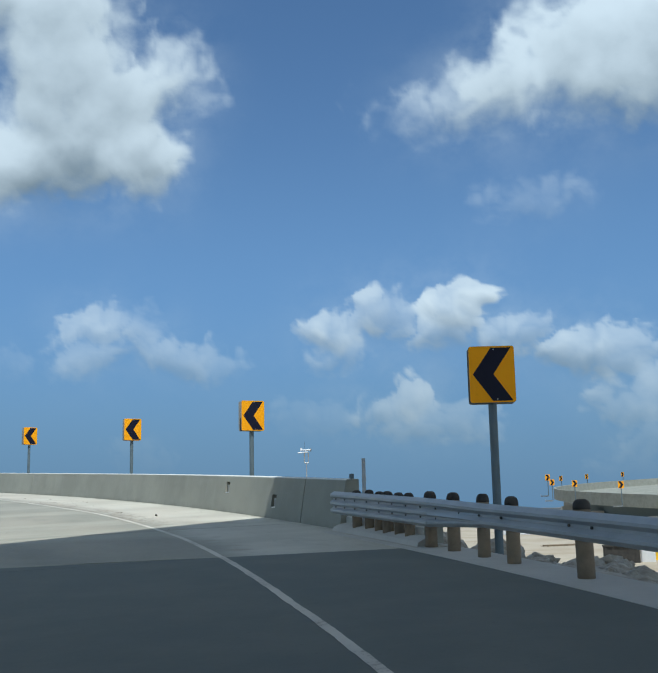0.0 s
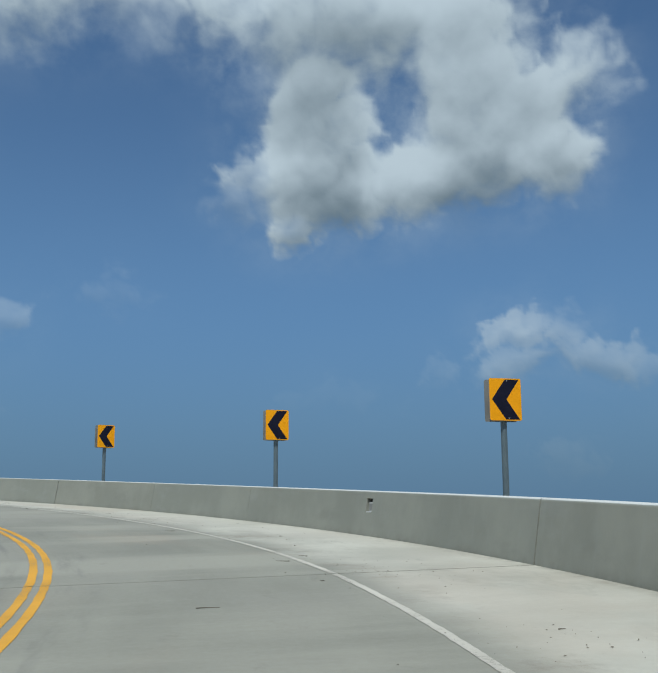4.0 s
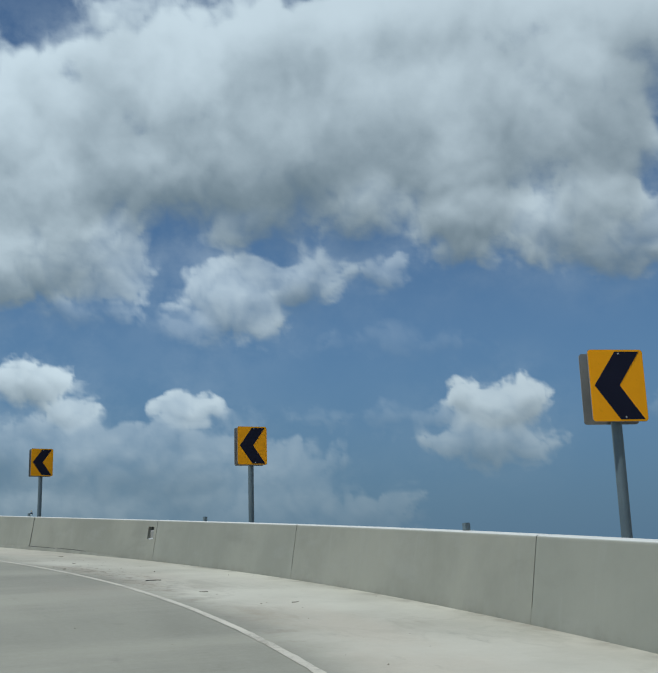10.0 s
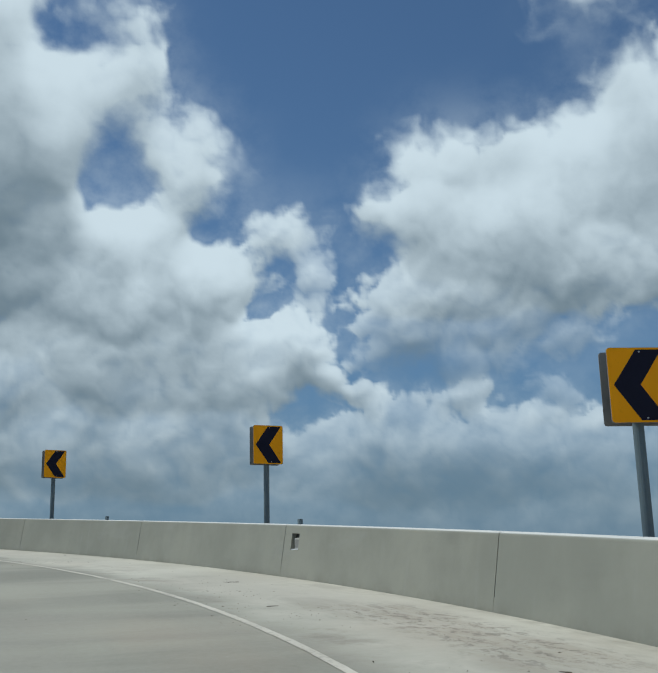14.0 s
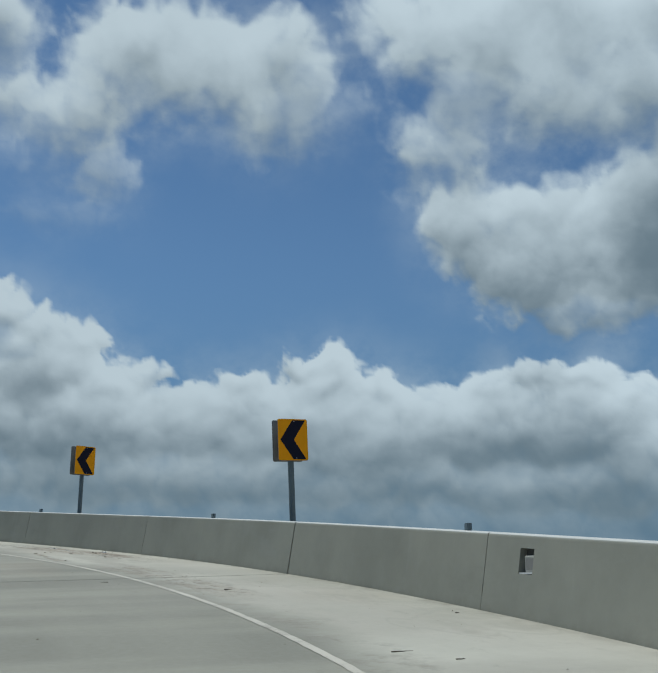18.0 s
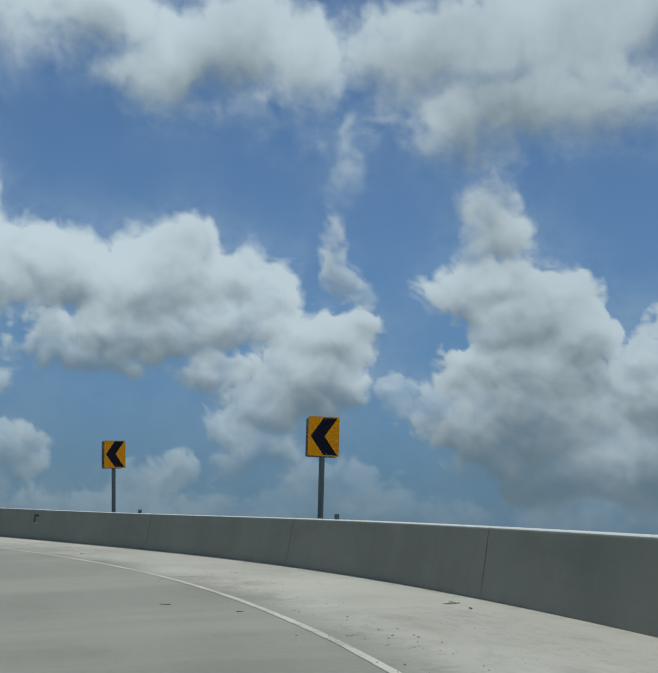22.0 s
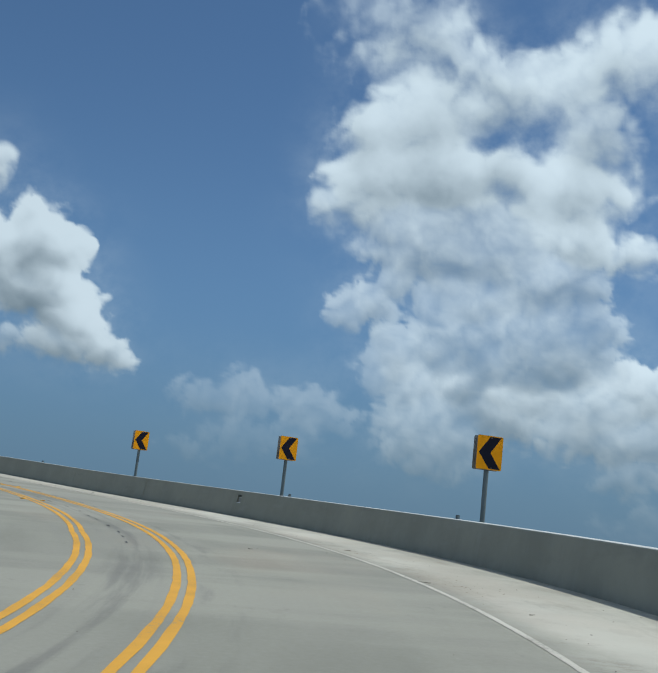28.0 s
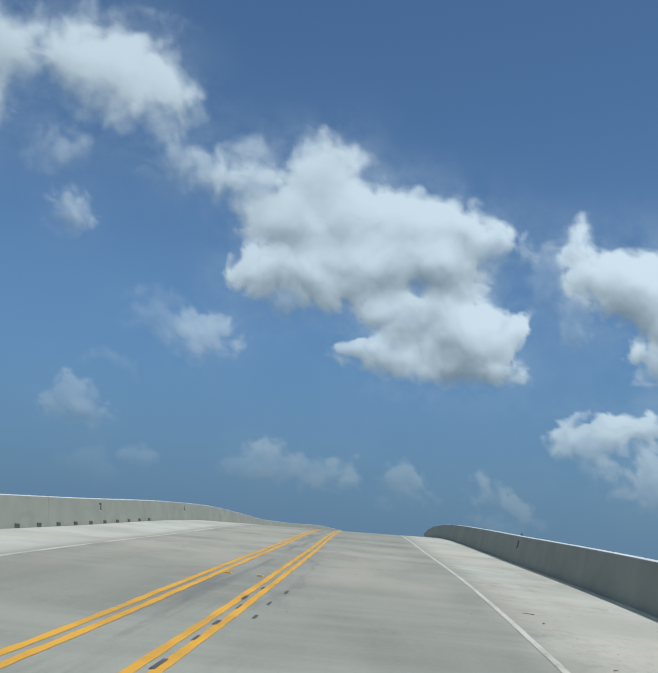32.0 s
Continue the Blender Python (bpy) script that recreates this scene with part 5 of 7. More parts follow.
# bank towards 75 degrees
puff(69.4, 29.0, 16.65, 2.65, 1.00)
puff(83.9, 26.5, 6.36, 2.92, 1.00)
puff(89.5, 22.8, 4.57, 4.75, 1.00)
puff(90.8, 17.9, 3.26, 3.22, 0.90)
puff(86.3, 17.4, 2.41, 2.12, 0.70)
puff(81.3, 21.9, 5.80, 3.04, 1.00)
puff(73.6, 24.2, 6.21, 4.39, 1.00)
puff(65.9, 23.7, 7.09, 4.80, 1.00)
puff(58.3, 24.0, 4.60, 4.20, 0.95)
puff(65.0, 18.5, 3.71, 2.35, 1.00)
puff(71.2, 19.9, 2.54, 1.78, 0.80)
puff(60.4, 17.6, 2.63, 1.74, 0.80)
puff(56.7, 16.7, 2.30, 2.28, 0.75)
puff(75.6, 16.2, 2.51, 1.32, 0.50)
puff(79.2, 14.8, 2.72, 1.80, 0.55)
puff(70.4, 15.8, 1.12, 0.86, 0.40)
puff(69.6, 12.3, 2.95, 0.63, 0.15)
puff(90.4, 29.5, 2.96, 1.92, -1.00)
puff(87.9, 26.7, 0.90, 1.11, -0.70)
puff(76.6, 18.1, 1.52, 1.44, -0.40)
puff(55.0, 19.9, 0.92, 1.11, -0.70)
puff(64.5, 8.2, 2.36, 1.42, 0.90)
puff(65.9, 8.8, 1.07, 1.07, 0.90)
puff(63.3, 8.9, 1.29, 1.06, 0.90)
puff(65.1, 6.3, 3.29, 0.99, 0.55)
puff(73.0, 5.5, 0.67, 0.52, 0.35)
puff(72.2, 7.8, 3.63, 0.19, 0.20)
puff(87.2, 5.6, 7.50, 2.32, 0.40)
puff(77.8, 4.7, 4.77, 1.18, 0.25)
# bank towards 95 degrees
puff(107.4, 23.0, 1.35, 1.49, 1.00)
puff(109.6, 20.1, 1.66, 1.20, 1.00)
puff(105.2, 22.2, 1.99, 1.97, 1.00)
puff(106.4, 20.1, 3.66, 2.57, 1.00)
puff(101.4, 22.5, 2.67, 1.87, 1.00)
puff(102.2, 18.5, 6.20, 3.56, 1.00)
puff(94.6, 25.3, 1.83, 1.85, 1.00)
puff(96.6, 21.4, 4.86, 3.31, 1.00)
puff(91.4, 26.1, 1.36, 1.94, 1.00)
puff(89.7, 24.6, 1.95, 2.65, 1.00)
puff(92.0, 20.3, 5.61, 4.74, 1.00)
puff(95.9, 16.3, 7.50, 2.65, 0.90)
puff(105.8, 15.6, 5.28, 1.90, 0.85)
puff(89.6, 17.3, 4.77, 2.63, 0.85)
puff(85.6, 16.6, 2.35, 1.78, 0.60)
puff(86.5, 25.3, 1.42, 1.48, 0.90)
puff(82.6, 26.1, 4.82, 3.13, 1.00)
puff(77.5, 27.2, 5.89, 3.23, 1.00)
puff(81.8, 21.4, 5.91, 2.76, 0.90)
puff(75.6, 22.9, 3.54, 3.31, 0.90)
puff(77.6, 19.1, 2.60, 1.37, 0.70)
puff(87.3, 14.1, 1.85, 0.62, 0.30)
puff(78.8, 14.6, 2.57, 1.86, 0.70)
puff(75.2, 15.8, 1.93, 1.25, 0.60)
puff(81.3, 13.4, 1.30, 0.61, 0.30)
puff(105.8, 12.0, 4.02, 0.81, 0.30)
puff(108.2, 14.1, 2.58, 0.85, 0.55)
puff(95.8, 30.3, 2.54, 1.32, 0.50)
puff(86.2, 29.6, 2.89, 1.53, 0.70)
puff(89.4, 29.2, 2.91, 1.11, 0.30)
puff(90.0, 10.1, 1.83, 1.11, 0.95)
puff(87.8, 8.6, 1.09, 0.86, 0.80)
puff(90.9, 9.7, 1.10, 0.91, 0.90)
puff(82.1, 8.5, 1.35, 0.94, 0.75)
puff(78.0, 5.7, 1.11, 0.59, 0.40)
puff(105.3, 10.0, 1.46, 0.66, 0.60)
puff(101.4, 8.6, 1.15, 0.36, 0.70)
puff(103.5, 8.0, 0.85, 0.62, 0.60)
puff(98.0, 7.7, 0.87, 0.62, 0.70)
puff(97.1, 6.7, 0.87, 0.62, 0.60)
puff(110.6, 10.5, 0.81, 0.60, 0.80)
puff(109.6, 9.4, 0.82, 0.60, 0.70)
puff(108.5, 8.9, 1.37, 0.84, 0.40)
puff(104.5, 5.9, 9.25, 2.46, 0.50)
puff(95.0, 5.5, 4.80, 1.90, 0.42)
puff(87.8, 5.7, 5.94, 1.89, 0.42)
puff(79.7, 4.9, 5.62, 1.94, 0.42)
puff(93.8, 4.5, 1.20, 0.61, 0.50)
# bank towards 115 degrees
puff(129.5, 27.4, 3.10, 2.21, 1.00)
puff(131.3, 29.4, 1.36, 1.83, 1.00)
puff(126.2, 26.5, 3.67, 1.81, 1.00)
puff(123.7, 28.5, 1.95, 2.01, 0.90)
puff(122.4, 29.9, 1.18, 1.02, 0.80)
puff(124.8, 31.1, 1.44, 0.78, 0.60)
puff(129.9, 24.0, 2.91, 2.15, 0.95)
puff(130.2, 20.1, 3.44, 4.38, 0.95)
puff(121.1, 22.1, 2.04, 2.24, 0.90)
puff(120.1, 24.7, 1.17, 0.98, 0.80)
puff(118.3, 23.3, 0.93, 0.61, 0.30)
puff(122.4, 23.5, 1.91, 1.40, 0.90)
puff(124.3, 18.7, 4.19, 2.37, 1.00)
puff(120.6, 16.1, 4.23, 2.65, 1.00)
puff(125.5, 15.1, 5.77, 2.86, 1.00)
puff(115.5, 19.0, 1.84, 1.20, 0.80)
puff(113.8, 17.0, 1.27, 1.81, 0.60)
puff(114.6, 12.7, 2.24, 1.94, 0.90)
puff(117.9, 12.0, 4.19, 2.66, 0.90)
puff(124.2, 11.3, 7.14, 2.63, 0.90)
puff(129.8, 10.7, 3.42, 2.10, 0.80)
puff(112.5, 11.2, 1.04, 0.82, 0.90)
puff(110.8, 10.4, 0.89, 0.63, 0.90)
puff(109.6, 9.4, 0.88, 0.63, 0.80)
puff(124.9, 22.2, 2.00, 1.40, -0.60)
puff(116.9, 15.2, 0.90, 1.33, -0.60)
puff(119.1, 20.2, 1.02, 1.07, -0.50)
puff(126.2, 24.0, 1.50, 0.69, -0.40)
puff(124.1, 7.0, 10.47, 2.83, 0.70)
puff(109.7, 6.3, 8.38, 2.61, 0.60)
puff(99.1, 5.8, 5.64, 2.29, 0.50)
# bank towards 140 degrees
puff(140.8, 30.6, 8.65, 3.15, 1.00)
puff(132.7, 30.1, 3.76, 2.46, 1.00)
puff(147.6, 31.4, 3.89, 1.66, 0.95)
puff(148.1, 29.3, 2.52, 1.58, 0.90)
puff(128.1, 27.7, 3.12, 1.62, 1.00)
puff(136.9, 27.1, 6.40, 3.24, 0.90)
puff(130.4, 24.4, 4.40, 4.42, 1.00)
puff(147.0, 24.0, 3.11, 1.89, 0.75)
puff(145.4, 26.9, 2.78, 1.86, 0.60)
puff(146.1, 19.8, 2.25, 2.41, 1.00)
puff(141.0, 18.9, 5.39, 3.64, 1.00)
puff(134.6, 18.7, 6.12, 4.10, 1.00)
puff(137.7, 15.1, 4.80, 0.93, 0.70)
puff(130.8, 17.3, 3.51, 3.36, 0.95)
puff(143.3, 19.8, 2.83, 2.18, 0.90)
puff(122.8, 28.9, 1.06, 1.85, 0.90)
puff(124.2, 30.5, 1.93, 0.91, 0.80)
puff(125.1, 26.9, 2.79, 1.23, 0.90)
puff(123.2, 24.9, 1.24, 1.24, 0.80)
puff(126.4, 31.3, 0.89, 0.97, 0.50)
puff(121.8, 22.4, 2.17, 1.81, 0.90)
puff(120.8, 20.7, 1.65, 1.48, 0.80)
puff(120.1, 24.7, 1.08, 0.75, 0.60)
puff(123.4, 17.5, 3.81, 2.80, 1.00)
puff(120.0, 16.4, 2.98, 2.52, 1.00)
puff(127.2, 15.9, 3.41, 2.62, 0.95)
puff(124.9, 20.0, 1.47, 0.79, 0.90)
puff(128.2, 19.3, 1.37, 1.78, 0.90)
puff(130.3, 12.9, 1.13, 1.32, 0.95)
puff(127.4, 12.1, 3.83, 2.14, 0.90)
puff(121.6, 11.9, 4.32, 2.77, 0.90)
puff(130.9, 10.1, 1.21, 0.86, 0.60)
puff(125.7, 22.2, 2.24, 1.74, -1.00)
puff(141.5, 23.0, 1.57, 0.96, -0.40)
puff(148.3, 27.0, 1.31, 1.15, -0.50)
puff(120.2, 19.4, 1.40, 1.14, -0.80)
puff(126.9, 29.8, 1.57, 1.10, -0.90)
puff(124.9, 28.9, 1.03, 0.79, -0.70)
puff(139.0, 26.7, 1.07, 0.70, -0.40)
puff(156.9, 29.7, 2.63, 2.29, 0.90)
puff(155.7, 26.5, 2.11, 1.69, 0.60)
puff(152.7, 26.5, 1.40, 0.59, 0.30)
puff(155.4, 12.3, 1.27, 0.90, 1.00)
puff(153.5, 12.5, 1.06, 0.81, 0.95)
puff(153.7, 11.1, 2.22, 1.07, 1.00)
puff(150.8, 10.7, 1.07, 0.72, 0.95)
puff(147.9, 10.0, 1.57, 1.01, 0.90)
puff(144.5, 10.8, 1.36, 0.83, 0.90)
puff(141.8, 11.5, 1.87, 0.93, 1.00)
puff(138.8, 11.4, 1.87, 0.93, 1.00)
puff(136.8, 10.3, 1.36, 1.02, 0.90)
puff(134.9, 9.7, 1.35, 0.87, 0.80)
puff(132.9, 9.4, 1.12, 0.87, 0.70)
puff(153.1, 8.0, 6.92, 2.71, 0.95)
puff(145.9, 8.1, 6.04, 2.16, 0.95)
puff(139.8, 8.6, 6.13, 2.54, 0.95)
puff(133.7, 7.0, 6.04, 2.39, 0.90)
puff(125.4, 6.8, 6.89, 2.44, 0.80)
puff(129.7, 7.2, 1.09, 0.71, 0.70)
puff(142.3, 5.5, 16.48, 1.43, 0.80)
# bank towards 156 degrees
puff(164.9, 30.0, 5.04, 2.69, 1.00)
puff(169.9, 26.1, 3.53, 1.82, 0.85)
puff(168.0, 22.8, 1.38, 1.29, 0.55)
puff(159.3, 29.1, 4.59, 2.51, 1.00)
puff(158.2, 26.2, 2.67, 1.64, 0.80)
puff(155.5, 28.1, 1.89, 2.54, 0.80)
puff(163.0, 27.4, 2.91, 1.62, 0.90)
puff(173.5, 30.0, 0.90, 1.41, 0.70)
puff(170.0, 20.3, 1.83, 0.47, 0.20)
puff(171.9, 22.9, 1.34, 0.55, 0.20)
puff(170.4, 14.2, 0.99, 1.00, 1.00)
puff(172.1, 12.8, 1.04, 0.80, 0.90)
puff(168.8, 13.2, 1.15, 0.82, 1.00)
puff(170.7, 11.7, 2.91, 1.66, 1.00)
puff(164.9, 11.7, 1.02, 0.82, 1.00)
puff(166.8, 10.9, 1.92, 1.44, 1.00)
puff(163.5, 10.6, 0.64, 0.53, 0.90)
puff(159.0, 11.3, 1.30, 0.69, 1.00)
puff(160.9, 10.3, 1.85, 1.02, 0.95)
puff(167.6, 8.4, 7.05, 2.50, 1.00)
puff(157.9, 8.7, 7.38, 2.56, 1.00)
puff(148.1, 8.6, 7.29, 2.05, 1.00)
puff(160.3, 5.7, 14.26, 1.92, 0.85)
# bank towards 182 degrees
puff(184.6, 30.2, 7.91, 2.73, 1.00)
puff(191.4, 30.7, 2.96, 1.34, 0.80)
puff(183.1, 25.6, 5.90, 1.43, 0.90)
puff(187.1, 25.5, 2.40, 1.18, 0.80)
puff(180.4, 27.6, 3.80, 2.34, 0.95)
puff(174.9, 30.7, 2.46, 1.80, 0.95)
puff(176.9, 26.8, 1.35, 0.99, 0.50)
puff(198.1, 29.5, 2.68, 1.65, 0.90)
puff(197.7, 27.7, 2.15, 0.76, 0.70)
puff(195.6, 30.7, 0.94, 0.57, 0.70)
puff(193.7, 23.8, 0.51, 0.99, 0.45)
puff(193.8, 22.1, 0.56, 0.43, 0.20)
puff(198.3, 23.3, 0.89, 0.42, 0.10)
puff(194.4, 17.4, 1.23, 1.25, 0.70)
puff(194.8, 19.3, 0.50, 0.86, 0.60)
puff(193.1, 16.4, 0.64, 0.68, 0.40)
puff(185.4, 21.5, 1.10, 0.36, 0.70)
puff(184.8, 19.5, 1.25, 0.93, 0.90)
puff(184.3, 21.0, 0.39, 0.37, 0.50)
puff(187.1, 19.2, 0.39, 0.69, 0.40)
puff(186.3, 16.7, 2.36, 0.94, 1.00)
puff(183.7, 16.8, 1.42, 0.84, 1.00)
puff(182.1, 15.9, 1.34, 0.84, 0.95)
puff(180.0, 15.2, 0.82, 0.74, 0.95)
puff(183.4, 14.4, 3.58, 1.98, 1.00)
puff(181.0, 13.4, 2.30, 1.61, 0.95)
puff(187.2, 15.7, 1.33, 1.04, 0.90)
puff(185.6, 14.0, 1.14, 0.89, 0.70)
puff(187.1, 12.3, 1.38, 0.69, 1.00)
puff(187.8, 11.2, 1.12, 0.89, 0.95)
puff(185.8, 11.6, 0.91, 0.84, 0.90)
puff(182.8, 11.4, 4.04, 1.98, 0.95)
puff(183.9, 8.4, 5.96, 2.46, 0.85)
puff(175.2, 14.4, 1.40, 0.69, 0.80)
puff(174.1, 15.2, 0.38, 0.64, 0.60)
puff(173.9, 13.7, 1.13, 0.89, 0.80)
puff(176.5, 12.5, 1.39, 1.28, 0.85)
puff(171.9, 12.4, 1.37, 0.88, 0.80)
puff(175.2, 10.0, 3.61, 1.96, 0.95)
puff(177.7, 10.5, 1.38, 1.11, 0.90)
puff(189.0, 9.5, 1.36, 1.10, 0.60)
puff(191.0, 10.4, 1.13, 0.63, 0.50)
puff(178.9, 6.1, 8.59, 2.19, 0.80)
puff(194.7, 5.4, 2.56, 1.00, 0.40)
# bank towards 207 degrees
puff(223.0, 26.2, 1.83, 1.37, 1.00)
puff(224.6, 24.0, 1.86, 1.96, 1.00)
puff(221.1, 24.5, 1.84, 1.75, 1.00)
puff(217.5, 22.5, 1.35, 1.25, 0.95)
puff(222.0, 21.3, 4.74, 2.84, 1.00)
puff(218.1, 20.0, 3.06, 2.18, 1.00)
puff(224.0, 17.9, 3.26, 2.85, 1.00)
puff(217.9, 16.6, 5.52, 2.94, 1.00)
puff(222.6, 13.7, 4.07, 2.41, 1.00)
puff(213.4, 18.4, 2.85, 1.18, 1.00)
puff(211.2, 17.0, 3.89, 2.48, 1.00)
puff(205.0, 19.2, 2.42, 1.29, 1.00)
puff(206.0, 16.7, 3.90, 2.74, 1.00)
puff(202.9, 18.7, 0.89, 1.29, 0.95)
puff(200.8, 17.0, 2.58, 1.29, 0.95)
puff(199.5, 18.2, 0.88, 0.79, 0.90)
puff(198.5, 15.7, 1.32, 1.28, 0.90)
puff(207.5, 13.4, 6.15, 1.50, 0.90)
puff(210.0, 11.8, 3.56, 1.05, 0.70)
puff(201.1, 14.2, 3.58, 1.29, 0.90)
puff(195.3, 13.2, 3.22, 1.71, 1.00)
puff(193.0, 14.2, 0.93, 0.87, 1.00)
puff(196.6, 10.8, 3.45, 1.84, 0.90)
puff(199.3, 9.3, 2.24, 1.03, 0.70)
puff(202.3, 11.2, 1.90, 0.85, 0.80)
puff(194.1, 10.3, 1.58, 0.87, 0.70)
puff(220.0, 11.5, 4.60, 1.46, 0.80)
puff(212.2, 30.9, 8.77, 1.81, 0.95)
puff(214.8, 29.1, 3.79, 1.15, 0.70)
puff(205.7, 28.3, 3.29, 2.22, 0.95)
puff(201.1, 30.1, 5.20, 2.74, 1.00)
puff(196.5, 29.3, 2.95, 2.28, 1.00)
puff(189.1, 29.8, 4.84, 2.41, 1.00)
puff(187.4, 26.0, 2.21, 1.68, 0.90)
puff(199.2, 26.1, 2.14, 0.80, 0.30)
puff(223.3, 29.3, 1.42, 0.53, 0.50)
puff(217.4, 27.2, 1.20, 0.37, 0.30)
puff(219.7, 17.5, 1.37, 0.97, -0.70)
puff(210.3, 14.1, 1.16, 0.90, -0.60)
puff(208.9, 10.6, 2.54, 0.65, -0.40)
puff(222.1, 8.6, 2.00, 1.68, 0.60)
puff(217.8, 8.4, 0.88, 0.83, 0.50)
puff(214.7, 6.4, 3.43, 1.71, 0.60)
puff(214.9, 9.8, 1.14, 0.84, 0.50)
puff(204.2, 5.5, 1.54, 0.78, 0.55)
puff(201.0, 8.3, 1.30, 0.84, 0.60)
puff(199.3, 6.8, 1.97, 1.22, 0.50)
puff(195.9, 5.4, 1.44, 0.67, 0.50)
puff(220.7, 5.1, 4.45, 1.19, 0.45)
puff(206.2, 4.7, 1.37, 0.83, 0.40)
puff(222.9, 6.4, 1.73, 1.24, 0.50)
# bank towards 229 degrees
puff(247.4, 27.0, 4.29, 3.11, 1.00)
puff(244.6, 25.2, 2.82, 1.72, 1.00)
puff(237.7, 29.5, 4.35, 1.81, 1.00)
puff(235.4, 28.6, 2.73, 1.84, 1.00)
puff(238.1, 26.2, 3.74, 2.10, 0.95)
puff(233.2, 28.4, 1.04, 0.97, 0.90)
puff(244.2, 22.2, 4.80, 3.05, 1.00)
puff(239.1, 23.0, 4.98, 3.34, 1.00)
puff(233.8, 23.6, 3.21, 2.41, 0.95)
puff(230.6, 24.3, 1.13, 1.01, 0.80)
puff(241.1, 18.1, 4.31, 1.94, 0.95)
puff(234.7, 19.3, 6.28, 2.95, 1.00)
puff(229.5, 21.0, 2.93, 1.72, 0.95)
puff(226.9, 21.6, 2.00, 1.22, 0.90)
puff(238.3, 15.9, 4.85, 1.23, 0.90)
puff(231.8, 16.6, 4.96, 1.74, 0.95)
puff(225.2, 15.0, 4.91, 2.75, 1.00)
puff(244.6, 12.3, 1.49, 1.02, 0.85)
puff(245.9, 11.5, 0.85, 0.82, 0.70)
puff(240.5, 13.2, 2.49, 1.23, 0.95)
puff(236.6, 12.6, 2.28, 1.29, 0.95)
puff(231.5, 12.6, 4.88, 1.50, 1.00)
puff(227.5, 11.1, 3.58, 1.30, 0.90)
puff(237.7, 10.5, 3.50, 1.29, 0.70)
puff(231.2, 9.6, 4.32, 0.90, 0.70)
puff(240.6, 9.9, 2.09, 1.03, 0.60)
puff(241.4, 8.8, 2.19, 0.83, 0.40)
puff(239.1, 6.1, 1.51, 0.83, 0.55)
puff(236.3, 7.1, 0.85, 0.94, 0.50)
puff(233.3, 4.9, 1.54, 0.84, 0.50)
puff(228.7, 7.0, 1.31, 0.70, 0.50)
puff(227.1, 5.4, 1.38, 1.04, 0.40)
puff(240.7, 4.5, 1.80, 0.82, 0.35)
puff(242.9, 28.1, 0.66, 1.47, -0.80)
puff(239.3, 24.9, 1.32, 0.85, -0.40)
puff(247.7, 18.7, 1.57, 1.76, -0.80)
puff(242.5, 13.4, 0.44, 0.61, -0.60)
puff(219.9, 18.0, 1.03, 0.98, -0.60)
puff(211.1, 14.2, 0.95, 0.72, -0.50)
# bank towards 251 degrees
puff(270.3, 24.9, 2.36, 1.15, 0.90)
puff(266.6, 25.2, 3.08, 1.35, 0.80)
puff(270.7, 21.5, 2.56, 1.70, 1.00)
puff(267.1, 21.3, 3.76, 1.86, 1.00)
puff(263.3, 21.8, 2.58, 1.41, 1.00)
puff(259.8, 21.2, 3.15, 1.92, 1.00)
puff(256.8, 20.9, 1.59, 1.21, 0.95)
puff(260.1, 18.2, 3.10, 1.22, 0.90)
puff(255.5, 17.4, 2.23, 0.84, 0.80)
puff(260.5, 15.9, 3.07, 1.47, 0.50)
puff(253.4, 17.1, 0.89, 0.50, 0.60)
puff(261.6, 26.9, 4.53, 1.82, 0.85)
puff(258.2, 24.4, 2.14, 2.35, 0.70)
puff(265.8, 28.0, 4.97, 0.93, 0.70)
puff(255.0, 28.4, 4.64, 2.17, 0.90)
puff(249.4, 27.8, 4.09, 3.23, 1.00)
puff(245.0, 25.3, 3.74, 3.30, 1.00)
puff(245.9, 21.7, 2.64, 2.54, 0.95)
puff(250.9, 22.9, 2.01, 1.25, 0.80)
puff(245.6, 18.2, 1.62, 1.04, 0.80)
puff(265.0, 23.7, 2.32, 0.97, -0.45)
puff(261.7, 23.1, 1.57, 1.22, -0.40)
puff(257.7, 26.4, 0.97, 1.39, -0.25)
puff(252.1, 23.5, 0.81, 0.48, -0.40)
puff(264.6, 14.4, 2.98, 1.70, 0.60)
puff(262.8, 15.5, 1.31, 1.02, 0.55)
puff(267.0, 13.7, 1.34, 1.01, 0.50)
puff(270.4, 15.0, 0.85, 0.84, 0.50)
puff(269.4, 10.8, 1.08, 1.24, 0.70)
puff(268.6, 9.0, 1.29, 1.24, 0.60)
puff(265.0, 9.1, 1.82, 1.26, 0.70)
puff(262.2, 8.9, 1.97, 1.23, 0.85)
puff(262.7, 7.5, 2.20, 1.03, 0.80)
puff(259.1, 11.5, 2.03, 1.29, 0.70)
puff(256.0, 9.7, 2.04, 1.30, 0.90)
puff(253.6, 9.5, 2.04, 1.30, 0.90)
puff(251.7, 8.7, 1.53, 1.05, 0.85)
puff(257.9, 8.7, 2.27, 1.86, 0.80)
puff(255.6, 7.0, 4.28, 1.24, 0.70)
puff(249.5, 7.2, 2.28, 1.05, 0.60)
puff(255.3, 5.0, 1.38, 0.84, 0.45)
